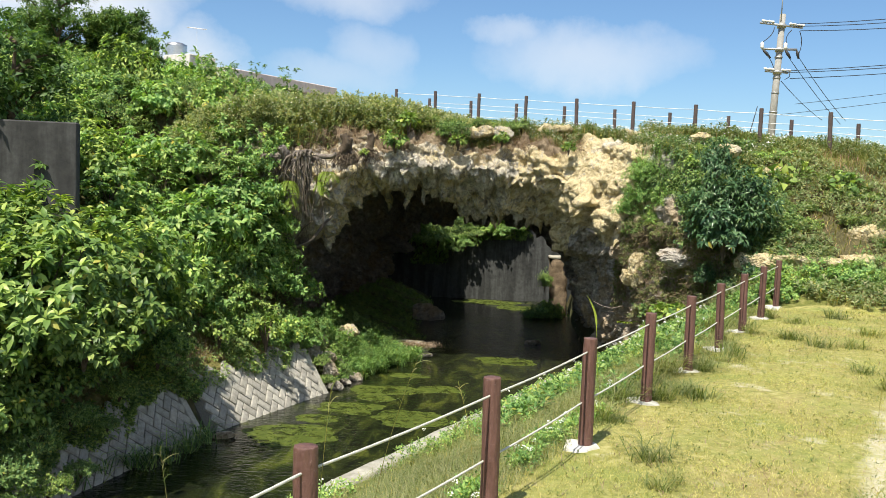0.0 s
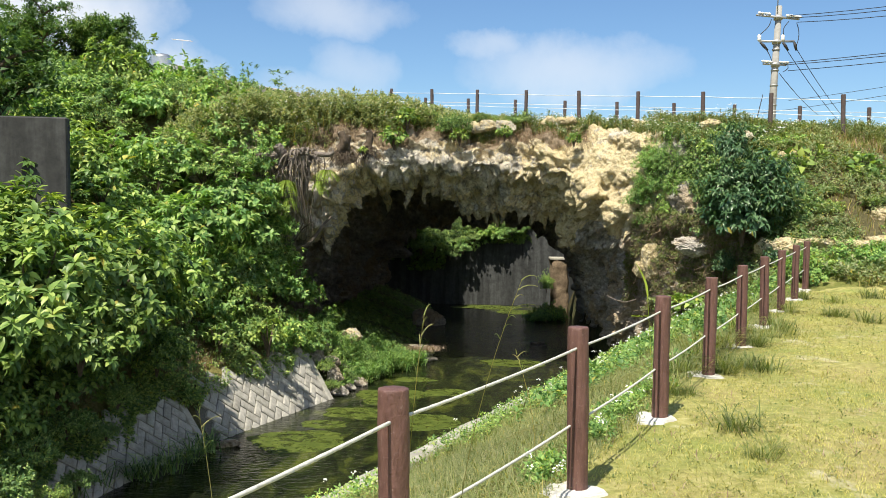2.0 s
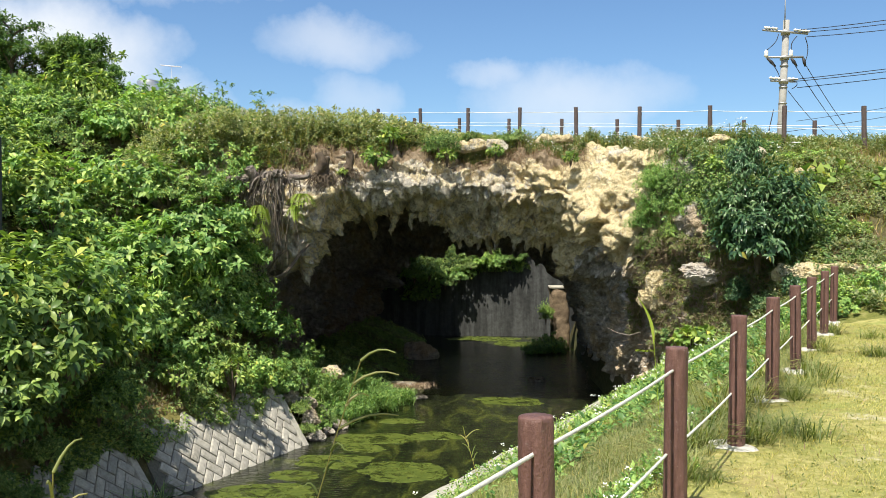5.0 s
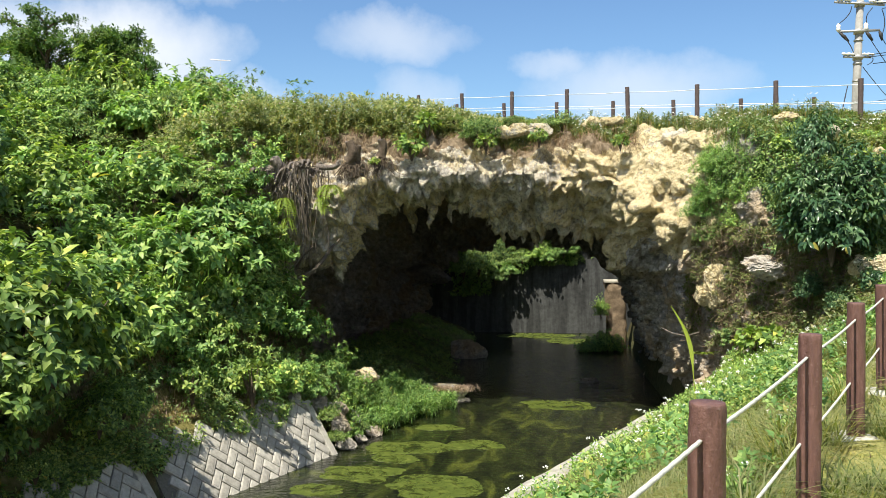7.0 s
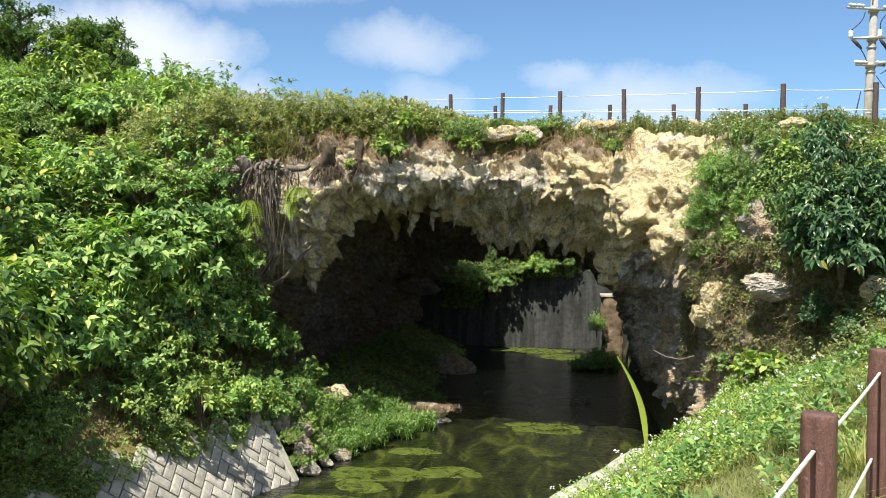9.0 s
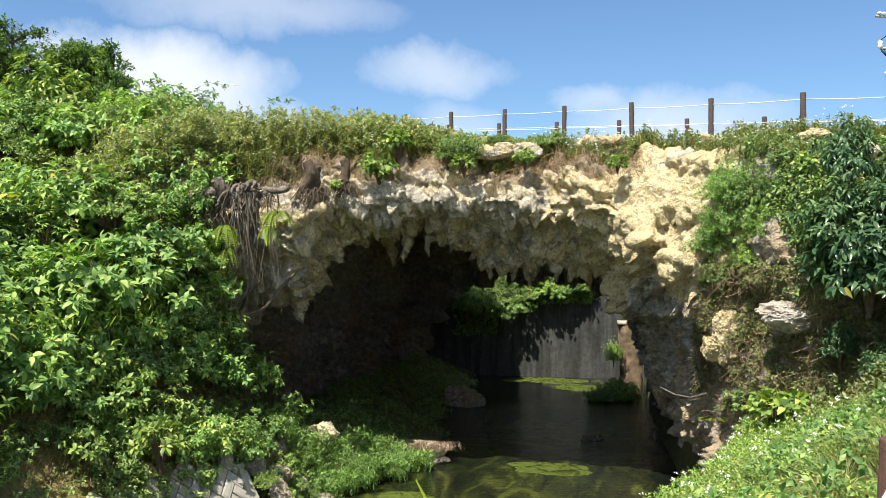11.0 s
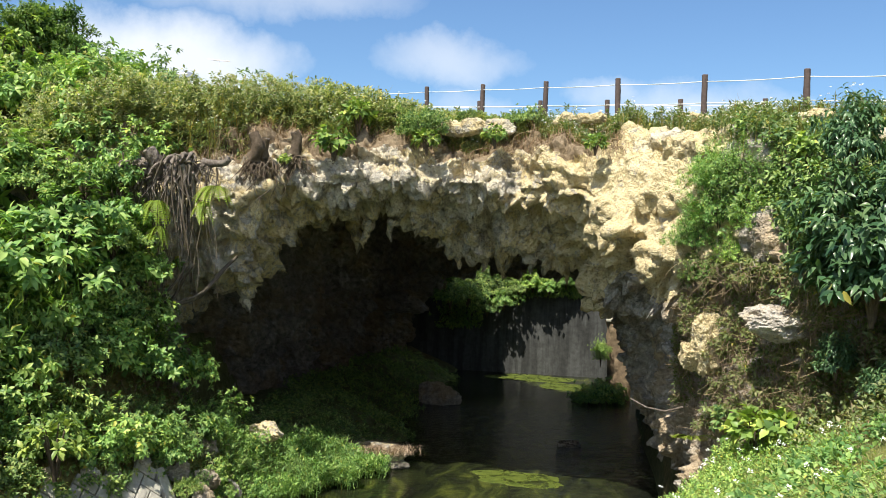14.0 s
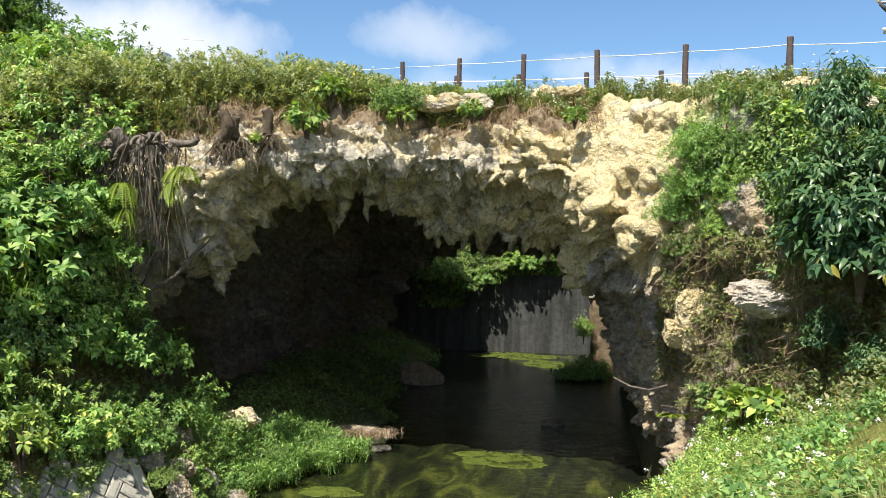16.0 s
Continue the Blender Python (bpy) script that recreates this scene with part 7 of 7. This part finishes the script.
def hanging_roots():
    rng = np.random.default_rng(14)
    mat = thing("hanging_roots", "curtain of thin brown roots hanging beside the cave mouth", "roots")
    for clump, (cx, cy, n) in enumerate([(-7.0, 26.3, 16), (-6.3, 26.4, 24), (-5.9, 26.6, 18), (-4.8, 27.6, 14)]):
        for k in range(n):
            x, y = cx + rng.normal(0, 0.22), cy + rng.normal(0, 0.12)
            ln = rng.uniform(0.6, 3.0) if clump < 3 else rng.uniform(0.3, 0.9)
            u = np.linspace(0, 1, 9)
            q = np.stack([x + 0.10 * np.sin(u * 5 + k) + 0.15 * u * rng.normal(), y - 0.05 + 0.08 * np.cos(u * 4 + k), 3.25 - 0.5 * rng.uniform() - ln * u], -1)
            part("root", tubes_mesh("root", [(q, rng.uniform(0.004, 0.015) * (1.2 - 0.8 * u))], M_ROOT, 5), M_ROOT, mat)
    # a twisted bundle of thick roots grown down from the dead crown
    for k in range(16):
        u = np.linspace(0, 1, 14)
        a = k * 2.4
        q = np.stack([-5.85 + 0.13 * np.cos(a + u * 2.2) * (1.1 - 0.5 * u) - 0.10 * u + 0.03 * np.sin(u * 9 + k), 26.3 + 0.11 * np.sin(a + u * 2.2) * (1.1 - 0.4 * u) + 0.2 * u, 3.0 - (1.3 + 0.5 * math.sin(k * 1.7)) * u], -1)
        part("root", tubes_mesh("root", [(q, (0.030 + 0.014 * math.sin(k * 2.9)) * (1.15 - 0.7 * u))], M_DEAD if k % 2 else M_ROOT, 7), M_ROOT, mat)
    # pale limb in the dark root colour, which stands in for its shade
    u = np.linspace(0, 1, 16)
    for k, (dx, dz, r) in enumerate([(0.0, 0.0, 0.06), (0.12, 0.10, 0.035)]):
        q = np.stack([-5.25 - 0.95 * u + dx * np.sin(u * 3), 27.5 - 0.7 * u + 0.1 * np.sin(u * 5), 1.2 - 1.05 * u ** 0.8 + dz * np.sin(u * 3) + 0.09 * np.sin(u * 7)], -1)
        part("limb", tubes_mesh("limb", [(q, r * (0.5 + 0.5 * u))], M_ROOT, 8), M_ROOT, mat, "curved grey limb")
    for k in range(4):
        u = np.linspace(0, 1, 12)
        q = np.stack([-7.0 + (1.3 - 0.25 * k) * u, 26.7 + 0.3 * np.sin(u * 4 + k * 2), -0.1 - 0.25 * k + (1.2 + 0.2 * k) * u ** (1.2 + 0.5 * k) + 0.06 * np.sin(u * 11 + k)], -1)
        part("limb", tubes_mesh("limb", [(q, 0.05 * (1.1 - 0.7 * u))], M_ROOT, 6), M_ROOT, mat)


hanging_roots()


def fern(place, count, length, seed, droop, material=None, turn=(0, -1)):
    """Fronds with paired leaflets along a drooping rib."""
    rng = np.random.default_rng(seed)
    material = material or M_BRIGHT
    g = thing("fern", "yellow-green fern with drooping fronds", "fern", group="ferns")
    for k in range(count):
        a = math.atan2(turn[1], turn[0]) + rng.uniform(-1.2, 1.2)
        u = np.linspace(0, 1, 41)
        ln = length * rng.uniform(0.7, 1.1)
        q = np.array(place) + np.stack([np.cos(a) * ln * 0.7 * u, np.sin(a) * ln * 0.7 * u, ln * (0.45 * u - (0.85 + droop) * u ** 2)], -1)
        t = unit(np.gradient(q, axis=0))
        s = unit(np.cross(t, [np.cos(a) * 0.5, np.sin(a) * 0.5, 1.0]))
        w = ln * 0.21 * np.sin(np.clip(u * 1.05, 0, 1) * np.pi) ** 0.6 + 0.01
        n = len(q)
        v = [*q]
        f = []
        for sign in (-1, 1):
            tips = q + (s * sign + t * 0.25) * w[:, None] - np.array([0, 0, 0.15]) * w[:, None]
            for i in range(0, n - 2, 2):
                v.append(tips[i])
                f.append((i, i + 1, len(v) - 1))
        first = len(v)
        v += [*(q + s * 0.008)]
        for i in range(n - 1):
            f += [(i, i + 1, first + i + 1), (i, first + i + 1, first + i)]
        v, f = np.array(v), np.array(f)
        part("frond", mesh_np("frond", v, f, material), material, g)
    return g


fern((-5.15, 26.1, 2.55), 16, 0.72, 301, 0.1)
fern((-5.35, 26.1, 2.25), 9, 0.6, 307, 0.3)
fern((-6.3, 25.95, 2.25), 12, 0.62, 302, 0.4)
fern((-6.2, 25.9, 1.75), 7, 0.5, 303, 0.5)
fern((3.85, 24.6, -1.45), 16, 0.75, 304, -0.5)
edge = [shrub("edge_plant", "broad-leaved green plant growing on the rock edge", "plant", 401 + k, 0.36, 0.5, 26, 6, 0.20, 0.15, M_BROAD, "edge plants", droop=0.3, hang=0.35) for k in range(2)]
for k, (x, y, z, s) in enumerate([(-3.35, 27.95, 3.5, 0.95), (-1.3, 27.8, 3.6, 0.65), (0.1, 27.9, 3.75, 0.6), (2.15, 26.9, 3.5, 0.5), (-4.3, 27.6, 3.2, 0.35), (-3.0, 28.6, 4.2, 0.9), (7.2, 23.4, 2.3, 1.5), (8.9, 22.8, 2.3, 1.3), (7.9, 23.6, 2.6, 1.2), (4.75, 24.0, 2.9, 0.6), (5.2, 23.2, 3.0, 0.6), (4.5, 22.6, -1.05, 0.9), (4.8, 22.2, -0.95, 0.8)]):
    use(edge[k % 2], place_at(x, y, k * 1.9, s, 0, 1.0, z))
use(creeper[0], place_at(-1.5, 28.5, 0.4, 0.62, 0, 1.25, 3.85))
for k in range(34):
    x = rs.uniform(-10.5, 0.8)
    y = float(y_face(x)) + rs.uniform(0.8, 3.2)
    z = float(plateau(x, y)) - 0.25 if x > -7 else float(ground_z(x, y)) - 0.2
    use((creeper + creeper + creeper + mixed[:1])[rs.randrange(7)], place_at(x, y, rs.uniform(0, 6.28), rs.uniform(0.22, 0.42), 0.1, rs.uniform(0.8, 1.2), z))


def bank_bushes():
    """Small plants between the boulders of the left bank and on the right slope."""
    spots = [(-4.9, 26.9, 0.34, -3.1), (-5.6, 26.0, 0.4, -2.5), (-5.0, 27.6, 0.34, -2.9), (-4.3, 26.7, 0.26, -3.6), (-5.4, 27.4, 0.42, -2.4), (-5.0, 25.5, 0.3, -3.1), (-4.0, 27.9, 0.3, -3.4), (-5.8, 24.9, 0.36, -2.3), (-4.7, 25.8, 0.26, -3.4), (-4.2, 29.0, 0.3, -3.2)]
    spots += [(-4.75, 24.75, 0.26, -3.6), (-5.0, 24.9, 0.3, -3.1), (-5.3, 25.0, 0.3, -2.6), (-4.55, 25.3, 0.25, -3.65), (-4.9, 25.9, 0.3, -3.2), (-4.4, 26.0, 0.24, -3.65), (-5.5, 25.6, 0.32, -2.5)]
    spots += [(-6.9, 26.0, 0.45, 1.7), (-6.5, 26.1, 0.36, 0.8), (-7.2, 26.1, 0.5, 2.5), (5.5, 24.2, 0.35, 3.35)]
    # plants on and at the foot of the stone pillar
    spots += [(2.45, 42.6, 0.34, -2.15), (2.55, 42.2, 0.55, -3.85), (2.9, 42.1, 0.45, -3.95)]
    for k, (x, y, sc, z) in enumerate(spots):
        use((creeper + lush)[k % 5], place_at(x, y, k * 1.3, sc, 0, 1.2, z))

    # green growth between the lawn and the ledge rocks
    for k in range(22):
        x = 5.9 + 0.24 * k + 0.1 * math.sin(k * 5.0)
        y = 19.5 - 0.16 * (x - 5.9) + 0.45 * math.sin(k * 2.7)
        use((lush + creeper + mixed)[(k * 3) % 8], place_at(x, y, k * 1.7, 0.34 + 0.10 * math.sin(k * 3.3), 0.05, 1.0))


bank_bushes()


def right_slope():
    rng = np.random.default_rng(23)
    n = 24000
    x = rng.uniform(4.9, 17, n)
    y = np.interp(x, [4.9, 5.6, 7.0, 9, 14, 17], [21.6, 19.6, 17.9, 17.5, 17.1, 17.0]) + rng.uniform(0.0, 10.5, n)
    p, nn = drop(np.stack([x, y], -1))
    pick = rng.uniform(0, 1, len(p))
    patch = np.array([noise.noise(Vector((a * 0.8, b * 0.8, 5.0))) for a, b in p[:, :2]])
    a = (pick < 0.5) & (patch < 0.25)
    v, f = blades(rng, p[a], 0.26, 0.014, 0.8, 0.7)
    stuff("slope_grass", "dry greenish grass on the rocky slope", "grass", mesh_np("slope_grass", v, f, M_GRASS))
    b = (pick > 0.4) & (patch > -0.18)
    q = p[b] + nn[b] * rng.uniform(0.03, 0.3, (b.sum(), 1))
    v, f = sprays(rng, q, nn[b] + [0, 0, 0.7] + rng.normal(size=q.shape) * 0.3, 7, 0.10, 0.048, 1.0, 0.35, 0.25, 0.1, 0.4, 0.1)
    stuff("slope_herbs", "green herbs and creepers on the rocky slope", "herbs", mesh_np("slope_herbs", v, f, M_HERB))
    c = pick > 0.8
    v, f = blades(rng, p[c], 0.25, 0.014, 1.0, 0.8)
    stuff("withered_straw", "brown withered stems on the rocky slope", "dry grass", mesh_np("withered_straw", v, f, M_RED))


right_slope()


def face_creepers():
    """Creepers and stems that cling to the bluff on the right."""
    rng = np.random.default_rng(17)
    n = 8600
    x = rng.uniform(3.8, 7.5, n)
    z = rng.uniform(-1.6, 4.0, n)
    patch = np.array([noise.noise(Vector((a * 1.1, b * 0.8, 9.0))) for a, b in zip(x, z)])
    keep = patch > 0.0 + 0.35 * (x < 4.2) + 0.25 * ((x > 4.5) & (x < 5.4) & (z < 3.0)) + 0.12 * (z < 2.0) - 0.05 * (z < 0.5) - 0.35 * ((z > 2.2) & (x > 4.4))
    p, nn = ahead_of(np.stack([x, z], -1)[keep], 20.3)
    near = (p[:, 1] > 18.3) & (p[:, 1] < 27)
    p, nn = p[near], nn[near]
    q = p + nn * rng.uniform(0.02, 0.3, (len(p), 1))
    v, f = sprays(rng, q, nn + [0, 0, 0.4] + rng.normal(size=q.shape) * 0.3, 8, 0.10, 0.05, 1.0, 0.3, 0.25, 0.10, 0.4, 0.35)
    stuff("face_creeper", "green creeper clinging to the limestone bluff", "creeper", mesh_np("face_creeper", v, f, M_SHRUB))
    n = 6000
    x = rng.uniform(3.7, 6.6, n)
    z = -2.4 + 3.9 * rng.uniform(0, 1, n) ** 1.2
    p, nn = ahead_of(np.stack([x, z], -1), 20.3)
    runs = []
    for a, b in zip(p, nn):
        if not 18.5 < a[1] < 27:
            continue
        u = np.linspace(0, 1, 8)
        ln = rng.uniform(0.12, 0.42)
        w = rng.normal(0, 1, 4)
        q = np.stack([0.30 * ln * (w[0] * u + w[1] * np.sin(u * 5 + w[2] * 3)), -0.10 * np.sin(u * 3 + w[3]), ln * (0.3 * np.sin(u * 4 + w[1]) - 0.7 * u)], -1)
        runs.append((a + b * 0.07 + q, np.full(8, rng.uniform(0.002, 0.0055))))
    stuff("dry_vines", "tangle of thin dry vines on the bluff", "vines", tubes_mesh("dry_vines", runs, M_VINE, 3))
    xz = np.stack([rng.uniform(3.75, 6.2, 11000), -2.4 + 3.4 * rng.uniform(0, 1, 11000) ** 1.1], -1)
    gp, gn = ahead_of(xz, 20.3)
    on = (gp[:, 1] > 18.5) & (gp[:, 1] < 27)
    gv, gf = blades(rng, gp[on] + gn[on] * 0.05, 0.20, 0.007, 1.6, 1.3)
    stuff("dry_tangle", "matted dry grass on the foot of the bluff", "dry grass", mesh_np("dry_tangle", gv, gf, M_DRY))
    q = p + nn * rng.uniform(0.04, 0.16, (len(p), 1))
    near = (q[:, 1] > 18.5) & (q[:, 1] < 27)
    q = q[near]
    v, f = sprays(rng, q, np.tile([0, -0.8, 0.5], (len(q), 1)) + rng.normal(size=q.shape) * 0.4, 7, 0.080, 0.042, 1.0, 0.3, 0.25, 0.06, 0.4, 0.3)
    stuff("face_creeper", "dull yellow-green creeper among dry vines on the bluff", "creeper", mesh_np("face_creeper", v, f, M_MEADOW))


face_creepers()


def wall_drapes():
    rng = np.random.default_rng(19)
    n = 2600
    x = rng.choice([-4.2, -3.7, -3.2, -2.4, -1.5, -0.6, 0.3, 1.2], n) + rng.normal(0, 0.34, n)
    z = 0.9 - 3.6 * rng.uniform(0, 1, n) ** 1.6 * np.where(x > -2.7, 0.38, 0.80)
    y = 48.12 - 0.20 * rng.uniform(0, 1, n) - 0.03 * x
    p = np.stack([x, y, z], -1)
    v, f = sprays(rng, p, np.tile([0, -0.9, 0.5], (n, 1)) + rng.normal(size=(n, 3)) * 0.3, 7, 0.14, 0.075, 1.0, 0.3, 0.25, 0.1, 0.4, 0.35)
    stuff("wall_creeper", "creeper hanging down the concrete wall", "creeper", mesh_np("wall_creeper", v, f, M_SHRUB))


wall_drapes()
thing("bare_branch", "bare pale branch sticking out over the water", "branch", data=tube_mesh("bare_branch", [(3.7, 24.6, -0.95), (3.4, 24.5, -1.02), (3.1, 24.4, -0.95), (2.85, 24.4, -0.82)], [0.022, 0.02, 0.018, 0.01], M_DEAD, 6))

BLOCK = block_mesh()
build_revetment("wall_revetment_1", Vector((-4.70, 24.40, -4.0)), (0.37, 0.93), 5.0, 1.75, 4, BLOCK)
build_revetment("wall_revetment_2", Vector((-6.72, 19.55, -4.0)), (0.22, 0.975), 9.0, 1.70, 5, BLOCK)
